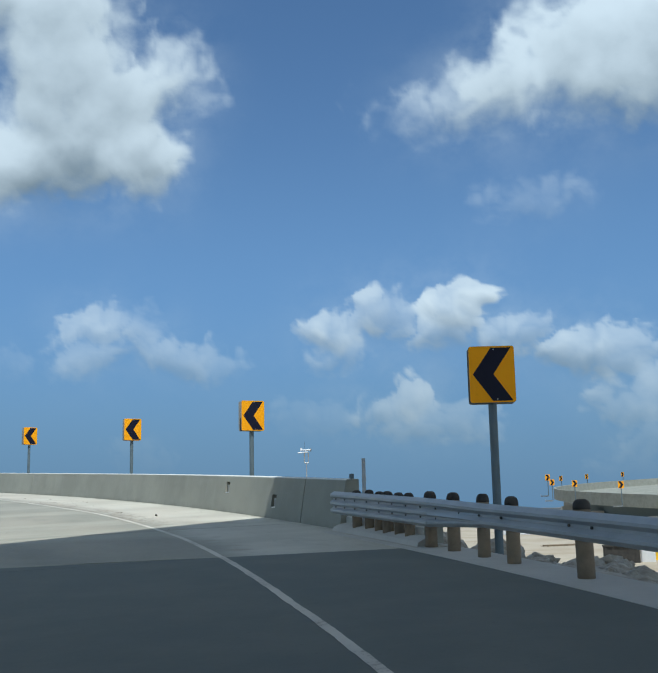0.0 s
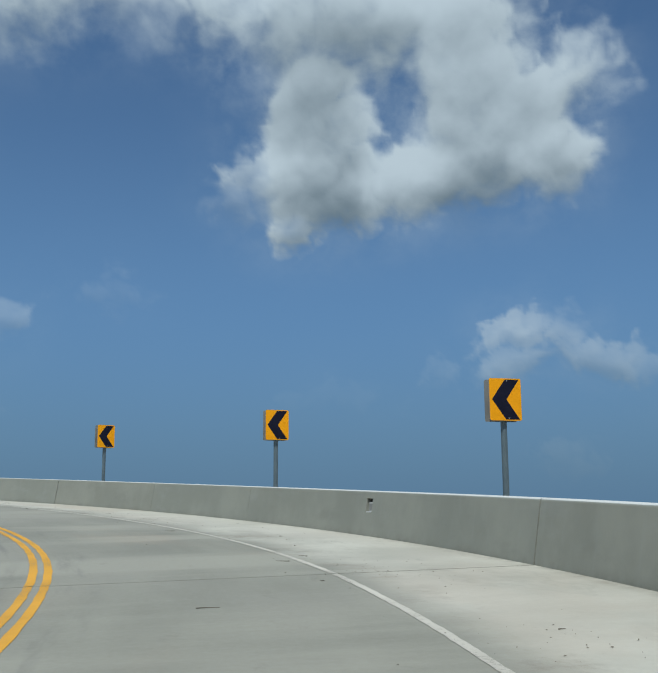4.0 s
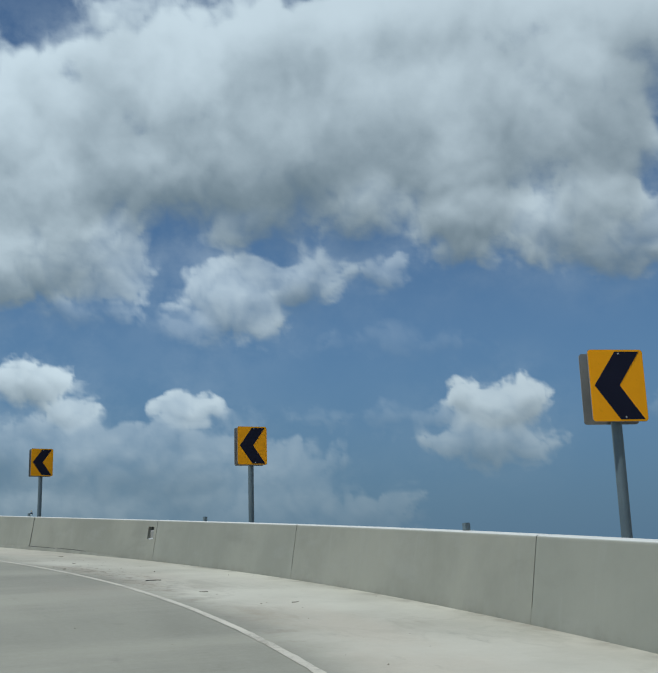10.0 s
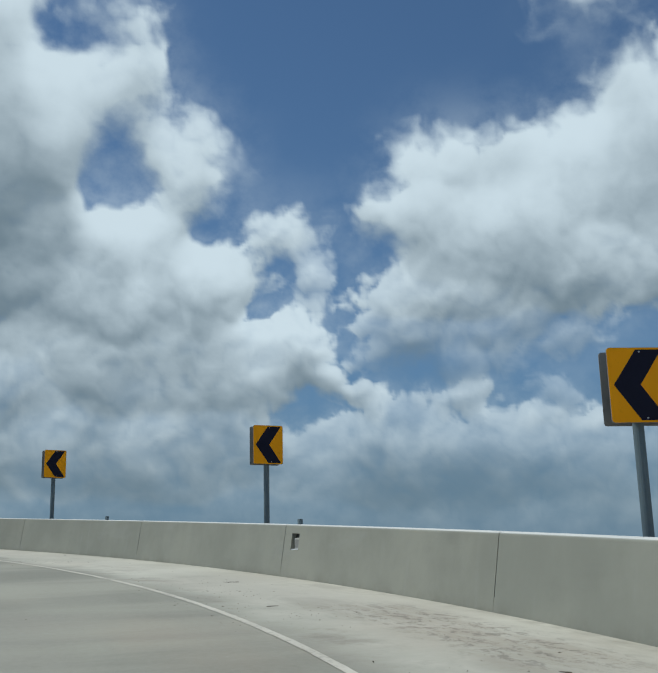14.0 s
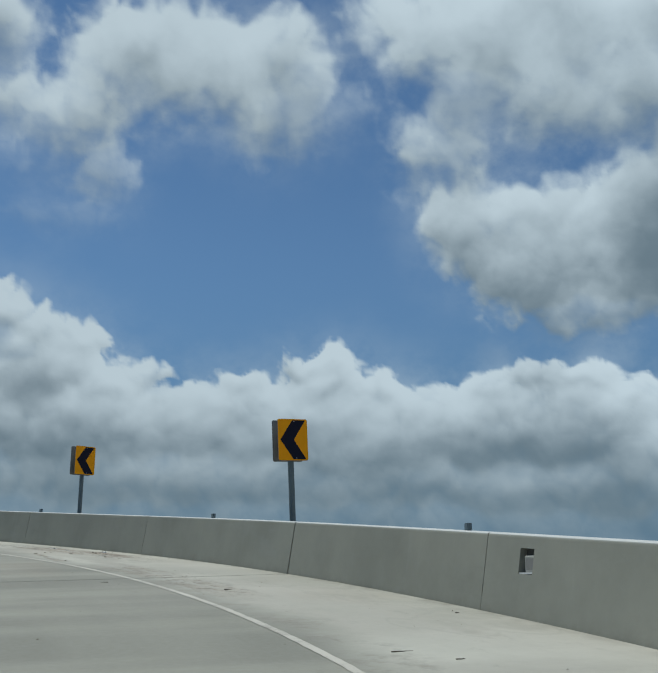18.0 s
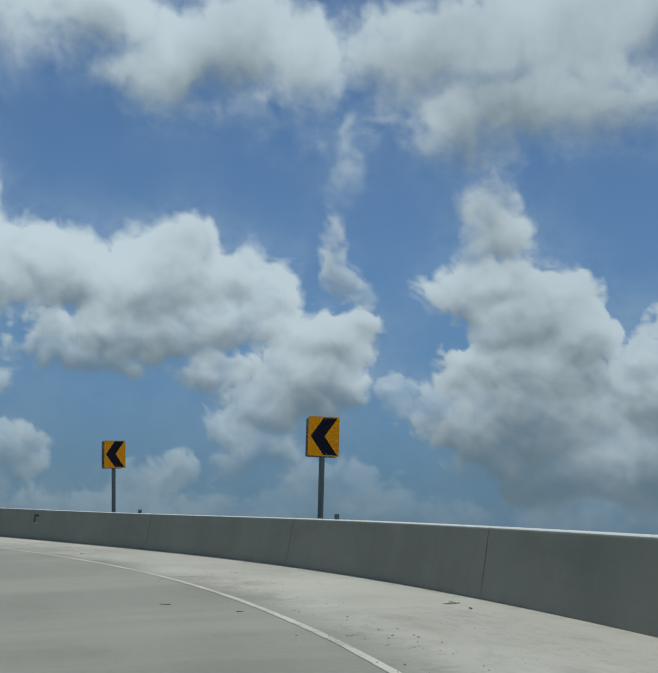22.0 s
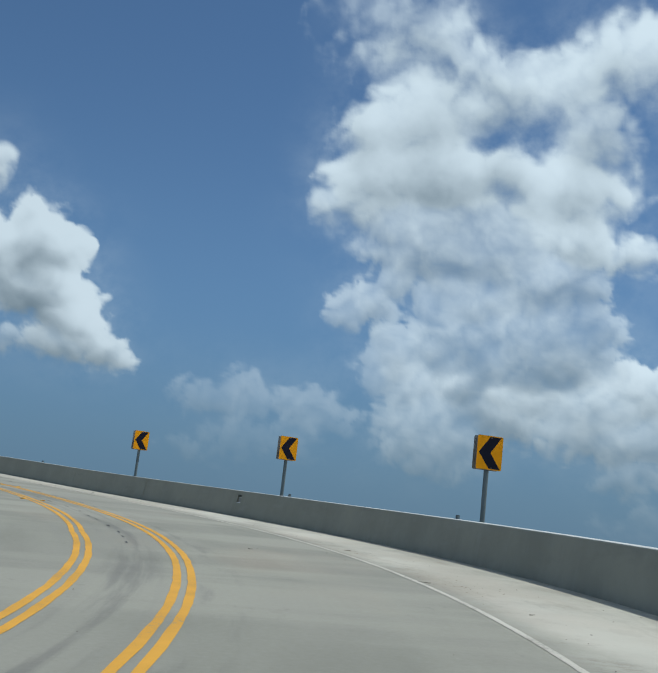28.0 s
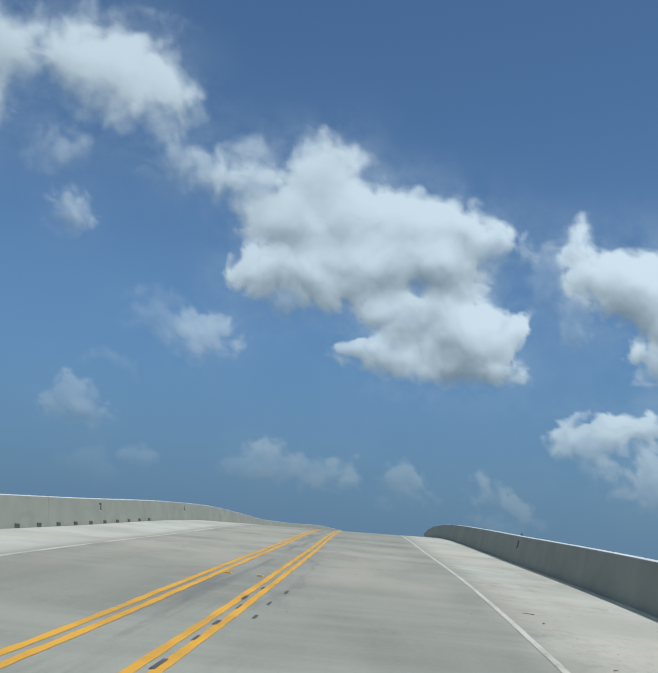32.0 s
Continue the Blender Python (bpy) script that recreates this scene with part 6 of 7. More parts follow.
puff(244.9, 6.5, 1.38, 0.84, 0.50)
puff(239.4, 6.8, 1.34, 0.83, 0.50)
puff(241.7, 5.1, 2.70, 1.03, 0.40)
puff(232.2, 4.7, 1.02, 0.98, 0.60)
puff(251.6, 3.9, 1.38, 0.84, 0.40)
puff(247.1, 4.0, 2.25, 0.84, 0.30)
puff(266.0, 5.0, 1.77, 0.58, 0.25)
puff(266.4, 17.6, 6.19, 2.61, 0.60)
puff(263.0, 12.0, 6.20, 2.45, 0.55)
puff(266.9, 6.3, 3.53, 2.40, 0.50)
puff(259.3, 13.0, 3.05, 1.73, 0.50)
# bank towards 285 degrees
puff(302.7, 17.8, 0.78, 1.29, 0.85)
puff(301.9, 16.3, 1.10, 1.30, 0.90)
puff(300.0, 16.4, 1.98, 1.25, 1.00)
puff(298.1, 15.5, 3.50, 2.18, 1.00)
puff(295.1, 18.0, 1.29, 0.92, 0.95)
puff(293.9, 18.6, 0.52, 0.53, 0.80)
puff(295.3, 13.9, 4.04, 2.58, 1.00)
puff(291.5, 16.2, 1.09, 0.89, 0.95)
puff(290.2, 14.6, 2.58, 1.74, 1.00)
puff(291.0, 12.2, 3.83, 1.49, 0.95)
puff(288.2, 10.5, 2.04, 1.30, 0.95)
puff(286.5, 9.2, 2.29, 1.15, 0.90)
puff(289.0, 9.1, 1.40, 0.90, 0.80)
puff(296.7, 11.4, 2.48, 1.03, 0.80)
puff(292.0, 8.8, 0.86, 0.50, 0.55)
puff(293.9, 9.5, 1.38, 0.84, 0.30)
puff(302.8, 13.9, 0.86, 0.86, 0.30)
puff(304.3, 15.6, 0.85, 1.06, 0.20)
puff(272.3, 23.8, 2.29, 1.64, 1.00)
puff(269.0, 24.5, 2.73, 2.08, 0.95)
puff(271.1, 20.9, 3.24, 1.90, 1.00)
puff(268.2, 21.7, 2.19, 2.81, 1.00)
puff(271.5, 18.8, 1.29, 0.82, 0.80)
puff(274.0, 19.2, 1.07, 1.02, 0.70)
puff(269.1, 26.1, 1.88, 0.96, 0.90)
puff(268.5, 29.0, 1.89, 1.15, 0.70)
puff(270.6, 30.1, 2.58, 0.93, 0.45)
puff(271.2, 13.9, 1.71, 1.12, 0.58)
puff(270.0, 15.2, 0.82, 0.63, 0.58)
puff(272.4, 13.1, 1.03, 0.83, 0.50)
puff(269.4, 11.1, 1.19, 1.45, 0.61)
puff(268.5, 9.0, 0.98, 1.25, 0.58)
puff(270.3, 10.1, 0.81, 1.26, 0.36)
puff(267.3, 13.6, 1.08, 0.81, 0.43)
puff(301.0, 7.6, 1.89, 0.77, 0.80)
puff(299.1, 7.6, 0.82, 0.77, 0.75)
puff(301.6, 6.7, 1.29, 0.62, 0.60)
puff(298.1, 5.8, 1.25, 0.77, 0.60)
puff(296.3, 5.4, 1.02, 0.68, 0.60)
puff(297.7, 4.8, 1.92, 0.68, 0.50)
puff(280.1, 7.0, 1.30, 0.79, 0.32)
puff(278.2, 8.0, 1.05, 0.84, 0.36)
puff(277.4, 7.0, 0.89, 0.64, 0.29)
puff(274.4, 7.1, 1.71, 0.88, 0.36)
puff(276.5, 5.1, 3.19, 0.83, 0.22)
puff(280.4, 4.2, 1.12, 0.39, 0.25)
puff(273.2, 6.7, 1.33, 0.49, 0.29)
puff(266.5, 4.6, 0.81, 0.61, 0.29)
# bank towards 313 degrees
puff(323.4, 20.5, 1.93, 1.19, 0.70)
puff(326.1, 21.3, 1.40, 0.80, 0.55)
puff(327.7, 21.5, 0.91, 0.61, 0.40)
puff(322.9, 22.8, 1.17, 0.47, 0.40)
puff(319.0, 21.1, 2.62, 1.81, 1.00)
puff(318.1, 22.6, 1.38, 0.81, 0.90)
puff(319.8, 18.5, 3.11, 1.95, 1.00)
puff(316.2, 19.4, 3.14, 1.95, 1.00)
puff(312.7, 19.2, 2.88, 1.71, 1.00)
puff(309.8, 18.7, 1.62, 1.23, 0.95)
puff(307.7, 18.1, 1.34, 0.83, 0.80)
puff(305.8, 17.6, 1.41, 0.39, 0.40)
puff(321.5, 15.6, 2.04, 1.03, 0.90)
puff(318.3, 15.2, 3.08, 1.28, 0.95)
puff(314.6, 16.6, 3.89, 1.98, 1.00)
puff(310.7, 16.4, 2.85, 1.73, 0.95)
puff(319.7, 13.8, 1.32, 0.64, 0.48)
puff(313.0, 13.2, 2.31, 1.29, 0.90)
puff(309.6, 13.0, 3.31, 1.99, 1.00)
puff(306.8, 13.2, 1.32, 1.29, 0.90)
puff(310.2, 11.0, 3.04, 0.85, 0.95)
puff(313.6, 11.2, 1.83, 0.70, 0.85)
puff(314.9, 11.8, 1.33, 0.65, 0.70)
puff(307.7, 10.9, 1.56, 0.59, 0.80)
puff(311.9, 15.2, 0.88, 0.74, -0.40)
puff(315.5, 12.8, 1.54, 0.75, -0.60)
puff(331.8, 25.4, 2.98, 1.77, 1.00)
puff(334.1, 25.4, 2.06, 1.63, 1.00)
puff(329.4, 25.9, 1.32, 1.34, 0.95)
puff(327.9, 24.8, 0.87, 0.73, 0.90)
puff(330.3, 23.9, 2.49, 0.81, 0.90)
puff(333.9, 27.0, 1.84, 0.77, 0.80)
puff(330.1, 27.2, 0.66, 0.57, 0.80)
puff(331.8, 28.2, 1.16, 0.39, 0.40)
puff(333.7, 20.9, 1.09, 0.59, 0.35)
puff(333.0, 17.7, 1.09, 0.78, 0.50)
puff(323.8, 12.1, 1.79, 1.03, 0.40)
puff(324.7, 11.3, 1.13, 0.63, 0.40)
puff(327.3, 12.1, 1.11, 0.82, 0.24)
puff(327.3, 13.1, 0.88, 0.39, 0.16)
puff(329.4, 9.6, 0.66, 0.29, 0.16)
puff(331.0, 6.5, 1.26, 0.80, 0.40)
puff(331.6, 7.4, 0.59, 0.52, 0.32)
puff(320.0, 5.4, 0.84, 0.59, 0.40)
puff(319.7, 4.6, 1.77, 0.78, 0.40)
puff(317.2, 4.4, 1.78, 0.68, 0.40)
puff(321.4, 4.4, 1.34, 0.58, 0.24)
puff(327.8, 4.4, 0.42, 0.52, 0.28)
puff(330.1, 3.7, 1.03, 0.80, 0.20)
puff(312.7, 4.5, 1.12, 0.83, 0.40)
puff(311.9, 3.6, 0.84, 0.49, 0.35)
puff(307.2, 4.0, 1.11, 0.58, 0.45)
puff(305.8, 3.3, 0.44, 0.43, 0.40)
puff(305.9, 2.2, 1.33, 0.29, 0.30)
# bank towards 105 degrees
puff(107.6, 13.0, 2.48, 1.45, 0.60)
puff(103.1, 13.5, 2.99, 1.09, 0.50)
puff(99.9, 9.9, 0.98, 0.60, 0.35)
puff(98.8, 12.8, 1.73, 0.96, 0.40)
puff(104.7, 10.1, 1.35, 0.84, 0.70)
puff(98.0, 7.8, 1.08, 0.76, 0.85)
puff(101.0, 8.7, 0.98, 0.43, 0.60)
puff(120.0, 29.1, 2.74, 2.60, -0.90)
# bank towards 177 degrees
puff(185.9, 20.8, 1.08, 1.01, 0.80)
puff(185.0, 19.3, 1.48, 1.02, 0.95)
puff(186.8, 18.8, 0.66, 0.92, 0.60)
puff(184.9, 22.1, 0.62, 0.58, 0.60)
puff(185.4, 16.5, 3.77, 1.71, 1.00)
puff(182.1, 15.9, 2.29, 1.48, 1.00)
puff(180.0, 14.0, 1.78, 1.48, 1.00)
puff(187.1, 12.1, 1.71, 1.10, 1.00)
puff(172.8, 15.1, 1.54, 1.11, 0.90)
puff(170.3, 14.1, 1.27, 0.99, 0.95)
puff(168.5, 13.4, 1.51, 0.98, 0.95)
puff(164.6, 11.7, 1.46, 0.85, 0.90)
puff(178.0, 15.6, 1.28, 1.48, -0.50)
puff(181.5, 30.1, 8.92, 2.95, 1.00)
puff(180.3, 26.2, 6.68, 1.88, 0.95)
puff(169.6, 25.7, 3.99, 1.65, 0.80)
puff(167.0, 23.0, 1.56, 1.43, 0.50)
puff(161.8, 29.1, 7.76, 3.11, 1.00)
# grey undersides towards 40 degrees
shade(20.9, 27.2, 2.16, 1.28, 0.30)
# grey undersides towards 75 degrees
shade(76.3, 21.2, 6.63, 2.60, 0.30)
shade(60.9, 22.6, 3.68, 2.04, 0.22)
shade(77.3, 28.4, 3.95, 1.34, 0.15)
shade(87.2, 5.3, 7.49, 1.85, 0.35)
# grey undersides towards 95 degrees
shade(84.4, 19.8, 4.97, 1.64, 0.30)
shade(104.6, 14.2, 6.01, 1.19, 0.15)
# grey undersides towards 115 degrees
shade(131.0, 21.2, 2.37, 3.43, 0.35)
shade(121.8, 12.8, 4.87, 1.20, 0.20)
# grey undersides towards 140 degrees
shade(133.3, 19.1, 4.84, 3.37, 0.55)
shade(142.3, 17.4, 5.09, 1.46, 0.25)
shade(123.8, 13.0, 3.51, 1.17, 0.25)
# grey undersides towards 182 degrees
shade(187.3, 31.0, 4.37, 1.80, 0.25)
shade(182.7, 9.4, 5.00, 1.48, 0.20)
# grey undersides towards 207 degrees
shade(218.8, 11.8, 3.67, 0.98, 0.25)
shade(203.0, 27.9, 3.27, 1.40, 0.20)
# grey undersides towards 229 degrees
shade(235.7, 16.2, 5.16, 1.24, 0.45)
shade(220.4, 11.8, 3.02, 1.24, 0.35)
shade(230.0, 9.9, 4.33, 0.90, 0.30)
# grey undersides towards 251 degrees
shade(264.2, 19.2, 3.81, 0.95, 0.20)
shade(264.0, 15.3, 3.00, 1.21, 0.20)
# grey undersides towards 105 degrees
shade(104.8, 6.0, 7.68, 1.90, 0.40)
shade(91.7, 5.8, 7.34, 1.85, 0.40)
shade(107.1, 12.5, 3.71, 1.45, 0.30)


sky_rng = random.Random(41)
for i in range(60):  # more broken cover, added unseen overhead as fill light, open round the sun
    a, e = sky_rng.uniform(0, 360), sky_rng.uniform(47, 84)
    w = sky_rng.uniform(5, 10)
    gap = math.cos(radians(e)) * math.cos(radians(SUN_HIGH)) * math.cos(radians(a - SUN_YAW)) + math.sin(radians(e)) * math.sin(radians(SUN_HIGH))
    if gap < math.cos(radians(24)):
        puff(a, e, w / max(0.12, math.cos(radians(e))), w * 0.8, 0.95)
for i in range(14):  # long grey banks low over the sea
    puff(78 + 13 * i, 2.2 + 0.6 * math.sin(i * 2.2), 8.5, 2.4, 0.42 + 0.12 * math.sin(i * 1.3))


def lattice(rs, A, E, step):
    """Smooth random field with cells of step degrees, closed round the horizon; 0 to 1."""
    n = int(round(360 / step))
    g = rs.random((int(115 / step) + 8, n))
    u, v = (A % 360) / 360 * n, (E + 4) / step
    i, j = np.floor(u).astype(int), np.floor(v).astype(int)
    u, v = u - i, v - j
    u, v = u * u * (3 - 2 * u), v * v * (3 - 2 * v)
    i0, i1, j1 = i % n, (i + 1) % n, j + 1
    return (g[j, i0] * (1 - u) + g[j, i1] * u) * (1 - v) + (g[j1, i0] * (1 - u) + g[j1, i1] * u) * v


def billows(rs, A, E, step):
    """Rounded heads that meet in creases, about step degrees across; -0.5 to 0.5."""
    n = int(round(360 / step))
    m = int(115 / step) + 8
    jx, jy, big = rs.random((m, n)), rs.random((m, n)), rs.uniform(0.75, 1.2, (m, n))
    u, v = (A % 360) / 360 * n, (E + 4) / step + 1
    i, j = np.floor(u).astype(int), np.floor(v).astype(int)
    best = np.full(A.shape, 9.0)
    for di in (-1, 0, 1):
        for dj in (-1, 0, 1):
            ii, jj = (i + di) % n, j + dj
            d = (i + di + jx[jj, ii] - u) ** 2 + (jj + jy[jj, ii] - v) ** 2
            np.minimum(best, d * big[jj, ii], out=best)
    return 0.5 - np.clip(best, 0, 1.0)


def blur(f, k):
    """Mean over 2k + 1 cells each way."""
    for axis in (0, 1):
        pad = [(0, 0), (0, 0)]
        pad[axis] = (k + 1, k)
        c = np.cumsum(np.pad(f, pad, mode="wrap" if axis else "edge"), axis=axis)
        n = f.shape[axis]
        f = (np.take(c, range(2 * k + 1, 2 * k + 1 + n), axis) - np.take(c, range(n), axis)) / (2 * k + 1)
    return f


def cloud_shell():
    """A thin shell far off; its vertices carry how deep in cloud they lie, how solid it is, and its tone."""
    step = 0.16
    az = np.arange(2250) * step
    el = np.concatenate([np.arange(-2.0, 37.0, step), np.arange(38.0, 89.0, 1.5)])
    A, E = np.meshgrid(az, el)
    rs = np.random.default_rng(12)
    # bend the plan a little, so that no lump keeps a plain outline
    bend = lambda s, k: k * (lattice(rs, A, E, s) - 0.5)
    Aw = A + bend(4.0, 1.1) + bend(1.6, 0.8) + bend(0.7, 0.4)
    Ew = E + bend(4.0, 0.8) + bend(1.6, 0.6) + bend(0.7, 0.35)
    sharp = 5.0
    weight = np.full(A.shape, 1e-4)
    solid = np.zeros(A.shape)
    dig = np.zeros(A.shape)
    grey = np.zeros(A.shape)

    def patch(a, e, w, h, reach):
        rows_ = np.nonzero(np.abs(el - e) < reach * h + 3)[0]
        cols = np.nonzero(np.abs((az - a + 180) % 360 - 180) < reach * w + 3)[0]
        at_ = np.ix_(rows_, cols)
        d = (Aw[at_] - a + 180) % 360 - 180
        return at_, np.sqrt((d / w) ** 2 + ((Ew[at_] - e) / h) ** 2)

    for a, e, w, h, much in PUFFS:
        at_, r = patch(a, e, w, h, 1.8)
        size = min(w * math.cos(radians(e)), h)
        if much > 0:
            g = np.exp(sharp * np.clip((0.95 - r) * size, -2.5, 1.4))
            weight[at_] += g
            solid[at_] += much * g
        else:
            dig[at_] = np.maximum(dig[at_], -much * (0.5 + 1.1 * size) * np.clip(1.15 - r, 0, 1))
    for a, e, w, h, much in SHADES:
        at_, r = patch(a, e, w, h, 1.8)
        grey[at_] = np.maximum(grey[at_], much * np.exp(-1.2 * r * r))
    solid = np.clip(solid / weight, 0, 1)
    D = np.log(weight) / sharp
    D += 0.9 * np.clip(blur((D > 0).astype(float), 11) - 0.58, 0, 0.42) - dig  # banks close up inside
    near = np.clip((E - 14) / 12, 0, 1)  # high means close: broad soft veils, not crisp far heads
    near = near * near * (3 - 2 * near)
    b2, b1, bh, bq = (billows(rs, Aw, Ew * 1.15, s) for s in (2.4, 1.2, 0.6, 0.32))
    v2, v1, vh = (lattice(rs, Aw, Ew, s) - 0.5 for s in (1.8, 0.8, 0.36))
    heads = 0.60 * b2 + 0.58 * b1 + 0.42 * bh + 0.24 * bq
    veils = 1.05 * v2 + 0.75 * v1 + 0.30 * vh + 0.45 * b2 + 0.25 * b1 + 0.10 * bh
    mixed = heads * (1 - 0.5 * near) + veils * (0.25 + 0.75 * near)
    depth = D + mixed * (0.85 + 0.35 * np.clip(0.8 - solid, 0, 1)) - 0.24 + 0.30 * near
    solid = np.clip(solid * (1 + 0.9 * np.clip(1.1 - solid, 0, 1) * (heads + 0.6 * v1)), 0, 1)
    # undersides and close clouds melt away, tops of far heaps are crisp
    rise = np.gradient(blur(D, 4), axis=0) / step
    under = np.clip(rise * 1.2, 0, 1)
    edge = 0.32 + (0.75 + 0.7 * under) * near + 0.75 * under * (0.5 + near) + 0.6 * np.clip(0.75 - solid, 0, 1)
    deep = np.clip(depth / edge, -1.0, 3.0)
    veil = blur(blur(blur(np.clip(depth / 0.6, 0, 1) * solid, 5), 9), 14)  # thin vapour round the heaps
    # light from high up: each head's upper side is bright, what stands over a place greys it
    thick = np.sqrt(np.clip(depth, 0, 3.0) + 0.03)

    def slope(f, k):
        f = blur(f, k)
        return np.gradient(f, axis=0) / step, np.gradient(f, axis=1) / step

    u0, s0 = slope(thick, 1)
    u1, s1 = slope(thick, 3)
    u2, s2 = slope(np.clip(D + 0.6 * mixed, -0.5, 2.5), 7)
    lit = -0.20 * (1 - 0.85 * near) * np.tanh(0.9 * u0) - 0.20 * (1 - 0.5 * near) * np.tanh(1.2 * u1) - (0.12 + 0.12 * near) * np.tanh(0.9 * u2) + 0.05 * np.tanh(s1)
    lit *= 1 - 0.25 * near
    mass = np.clip(depth, 0, 1.3) * solid
    over = np.zeros(A.shape)
    total = 0.0
    for k in range(3, 60, 3):
        wt = math.exp(-k / 26)
        over[:-k] += wt * mass[k:]
        total += wt
    over = blur(over / total, 4)
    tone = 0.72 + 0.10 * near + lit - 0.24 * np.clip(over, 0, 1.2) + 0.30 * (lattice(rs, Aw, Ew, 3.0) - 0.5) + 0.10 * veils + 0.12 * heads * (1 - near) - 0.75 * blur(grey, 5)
    tone -= 0.13 * np.clip(np.cos(np.radians(A - SUN_YAW + 20)), 0, 1) * np.clip((15 - E) / 6, 0, 1)  # far banks below the sun turn us their shaded side
    n, m = len(az), len(el)
    R = 2400.0
    co = np.stack([-R * np.sin(np.radians(A)) * np.cos(np.radians(E)), R * np.cos(np.radians(A)) * np.cos(np.radians(E)), R * np.sin(np.radians(E))], -1)
    j, i = np.meshgrid(np.arange(m - 1), np.arange(n), indexing="ij")
    quads = np.stack([j * n + i, j * n + (i + 1) % n, (j + 1) * n + (i + 1) % n, (j + 1) * n + i], -1).reshape(-1, 4)
    me = bpy.data.meshes.new("clouds")
    me.vertices.add(n * m)
    me.vertices.foreach_set("co", co.astype(np.float32).ravel())
    me.loops.add(quads.size)
    me.loops.foreach_set("vertex_index", quads.astype(np.int32).ravel())
    me.polygons.add(len(quads))
    me.polygons.foreach_set("loop_start", np.arange(0, quads.size, 4, dtype=np.int32))
    me.update(calc_edges=True)
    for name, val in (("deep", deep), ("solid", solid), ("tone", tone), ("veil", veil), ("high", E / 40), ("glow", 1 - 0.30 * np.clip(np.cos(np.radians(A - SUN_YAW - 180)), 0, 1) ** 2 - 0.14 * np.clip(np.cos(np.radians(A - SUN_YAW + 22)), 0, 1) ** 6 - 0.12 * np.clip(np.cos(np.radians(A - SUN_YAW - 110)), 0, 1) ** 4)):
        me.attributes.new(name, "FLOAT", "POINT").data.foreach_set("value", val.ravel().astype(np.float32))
    me.shade_smooth()
    m_, n_, l_, b_ = mat("cumulus", (1, 1, 1))
    n_.remove(b_)
    get = lambda nm: put(n_, l_, "ShaderNodeAttribute", attribute_name=nm).outputs["Fac"]
    dp, sol, tn, high, glow, thin = get("deep"), get("solid"), get("tone"), get("high"), get("glow"), get("veil")
    v = put(n_, l_, "ShaderNodeMapping", {"Vector": coords(n_, l_, "Object"), "Scale": (1 / R, 1 / R, 1.2 / R)}).outputs[0]
    fine = noise_tex(n_, l_, v, 55.0, 6, 0.62)
    wisp = noise_tex(n_, l_, v, 16.0, 6, 0.6)
    keen = ramp(n_, l_, high, 0.55, 0.25, 0.36, 0.52)
    d = maths(n_, l_, "MULTIPLY_ADD", maths(n_, l_, "ADD", fine, -0.5), keen, dp)
    d = maths(n_, l_, "MULTIPLY_ADD", wisp, 0.7, maths(n_, l_, "ADD", d, -0.35))
    alpha = maths(n_, l_, "MULTIPLY", ramp(n_, l_, d, -0.35, 1.0), maths(n_, l_, "POWER", sol, 1.7))
    thin = maths(n_, l_, "MULTIPLY", thin, ramp(n_, l_, wisp, 0.3, 0.7, 0.0, 0.55))
    alpha = maths(n_, l_, "SUBTRACT", maths(n_, l_, "ADD", alpha, thin), maths(n_, l_, "MULTIPLY", alpha, thin))
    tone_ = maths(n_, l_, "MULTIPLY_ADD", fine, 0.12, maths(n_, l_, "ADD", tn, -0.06))
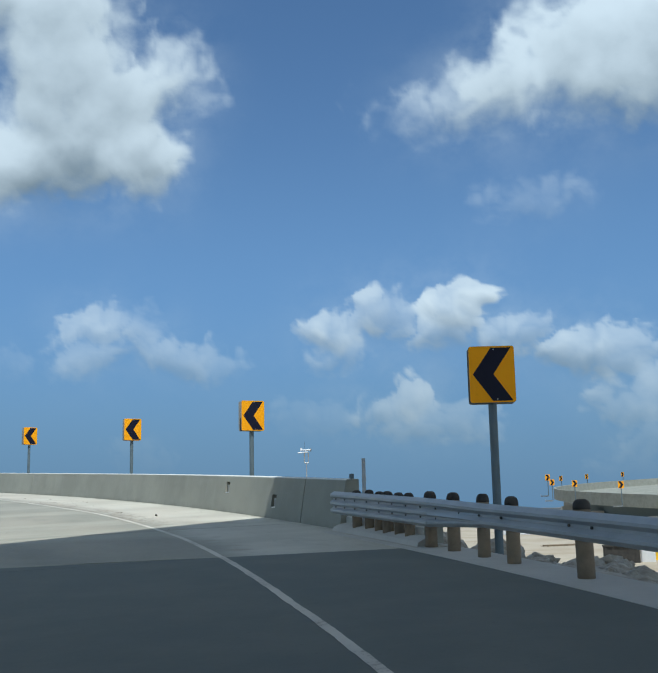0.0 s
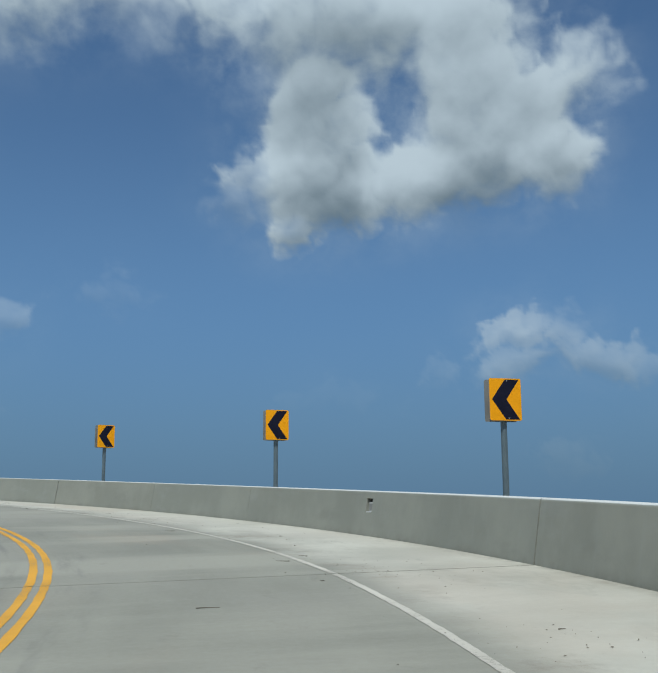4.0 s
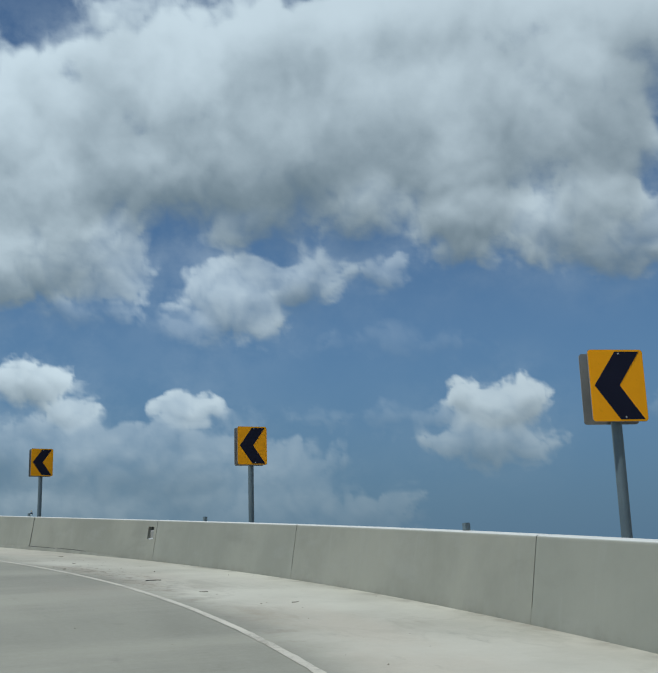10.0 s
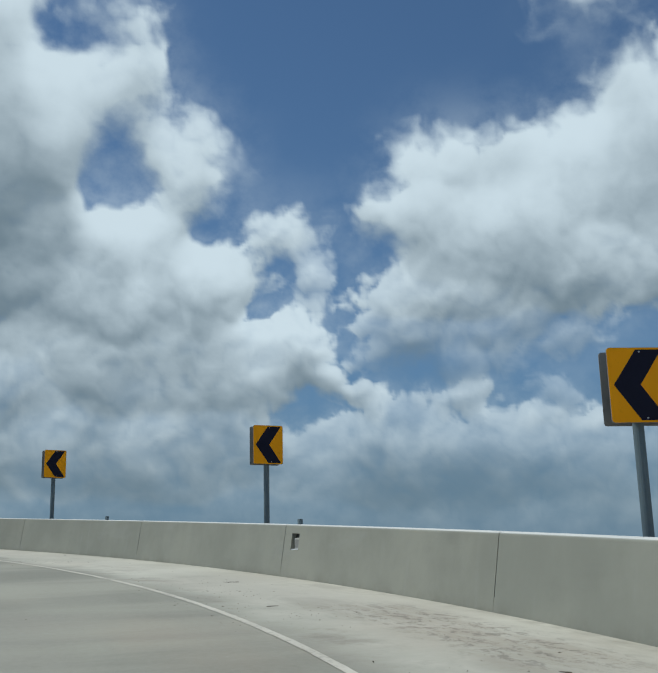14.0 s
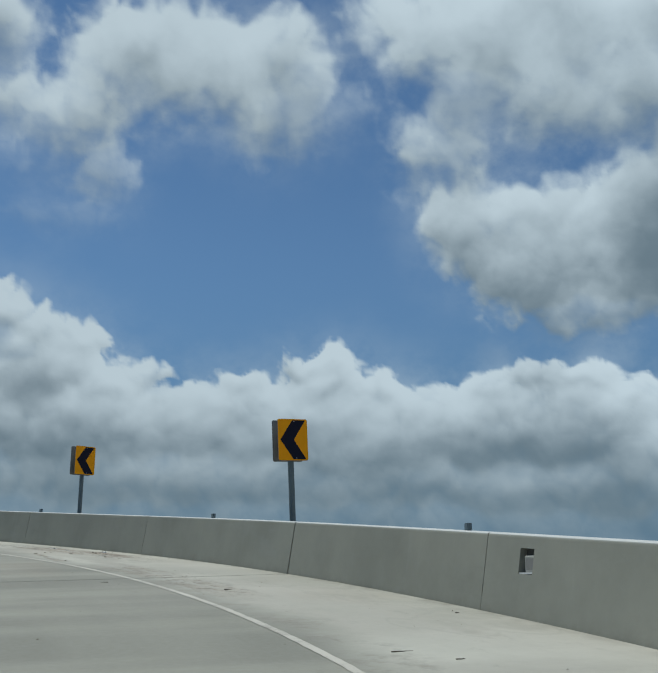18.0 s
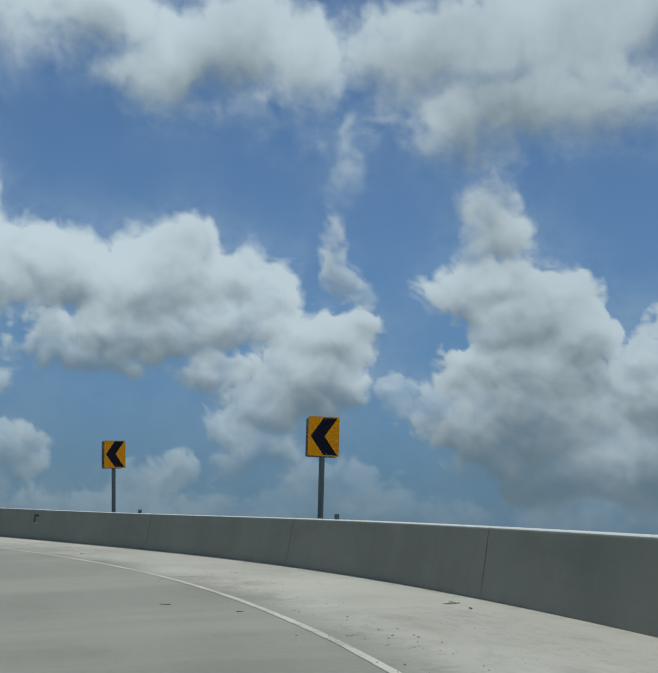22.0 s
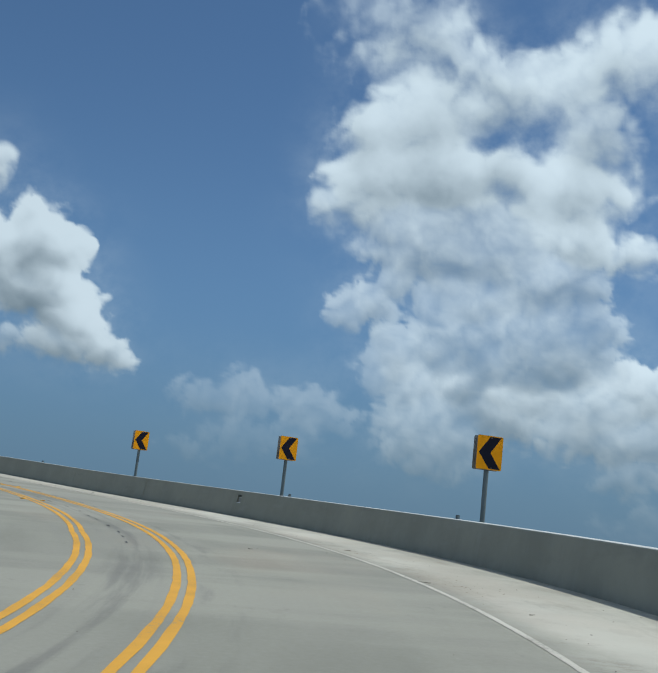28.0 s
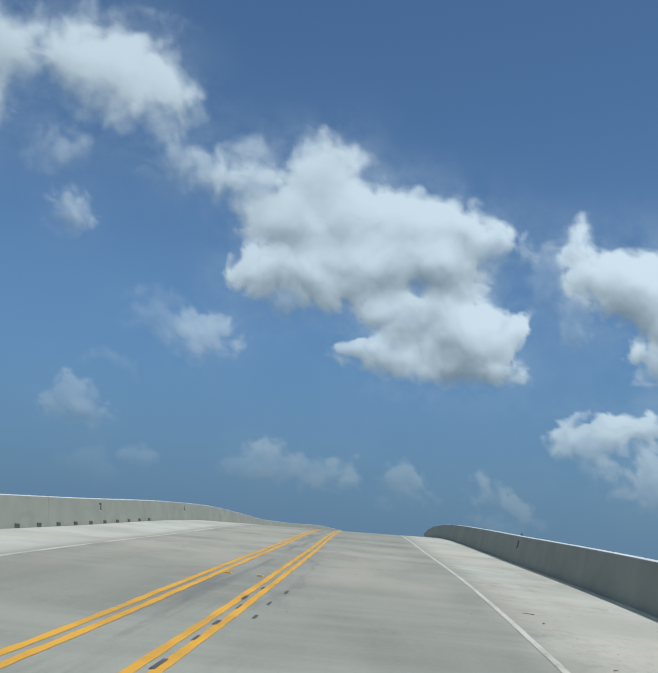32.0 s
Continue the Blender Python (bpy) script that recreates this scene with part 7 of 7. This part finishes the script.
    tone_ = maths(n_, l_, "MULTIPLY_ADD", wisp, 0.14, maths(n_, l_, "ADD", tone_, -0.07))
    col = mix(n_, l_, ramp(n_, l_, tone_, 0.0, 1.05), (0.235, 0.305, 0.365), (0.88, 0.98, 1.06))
    # away from the sun the clouds shine less and the haze is bluer
    col = put(n_, l_, "ShaderNodeVectorMath", {0: col, 3: glow}, operation="SCALE").outputs[0]
    low = ramp(n_, l_, high, 0.29, 0.03)
    col = mix(n_, l_, maths(n_, l_, "MULTIPLY", low, 0.70), col, (0.185, 0.262, 0.322))
    # sea haze close to the horizon
    haze = ramp(n_, l_, high, 0.50, -0.02, 0.0, 0.97)
    hcol = mix(n_, l_, ramp(n_, l_, high, 0.0, 0.35), (0.142, 0.243, 0.360), (0.116, 0.232, 0.420))
    hcol = mix(n_, l_, ramp(n_, l_, glow, 1.0, 0.7), hcol, mix(n_, l_, ramp(n_, l_, high, 0.0, 0.35), (0.112, 0.212, 0.350), (0.086, 0.190, 0.400)))
    col = mix(n_, l_, ramp(n_, l_, high, 0.10, 0.0, 0.0, 0.6), col, hcol)
    both = maths(n_, l_, "SUBTRACT", maths(n_, l_, "ADD", alpha, haze), maths(n_, l_, "MULTIPLY", alpha, haze))
    share = maths(n_, l_, "DIVIDE", alpha, maths(n_, l_, "MAXIMUM", both, 0.001))
    col = mix(n_, l_, share, hcol, col)
    em = put(n_, l_, "ShaderNodeEmission", {"Color": col, "Strength": 1.0})
    tr = put(n_, l_, "ShaderNodeBsdfTransparent")
    ms = put(n_, l_, "ShaderNodeMixShader", {0: both, 1: tr.outputs[0], 2: em.outputs[0]})
    l_.new(ms.outputs[0], n_["Material Output"].inputs[0])
    m_.cycles.emission_sampling = "NONE"
    me.materials.append(m_)
    return tagged(new("backdrop", me), "blue tropical sky with white and grey cumulus clouds", "sky", kind="structure")


cloud_shell()

# the plan above is drawn in units of 1.13 m: bring the whole place to metres
for ob in list(scene.objects):
    if ob.parent is None and ob.type in {"MESH", "EMPTY"}:
        ob.matrix_basis = Matrix.Scale(UNIT, 4) @ ob.matrix_basis
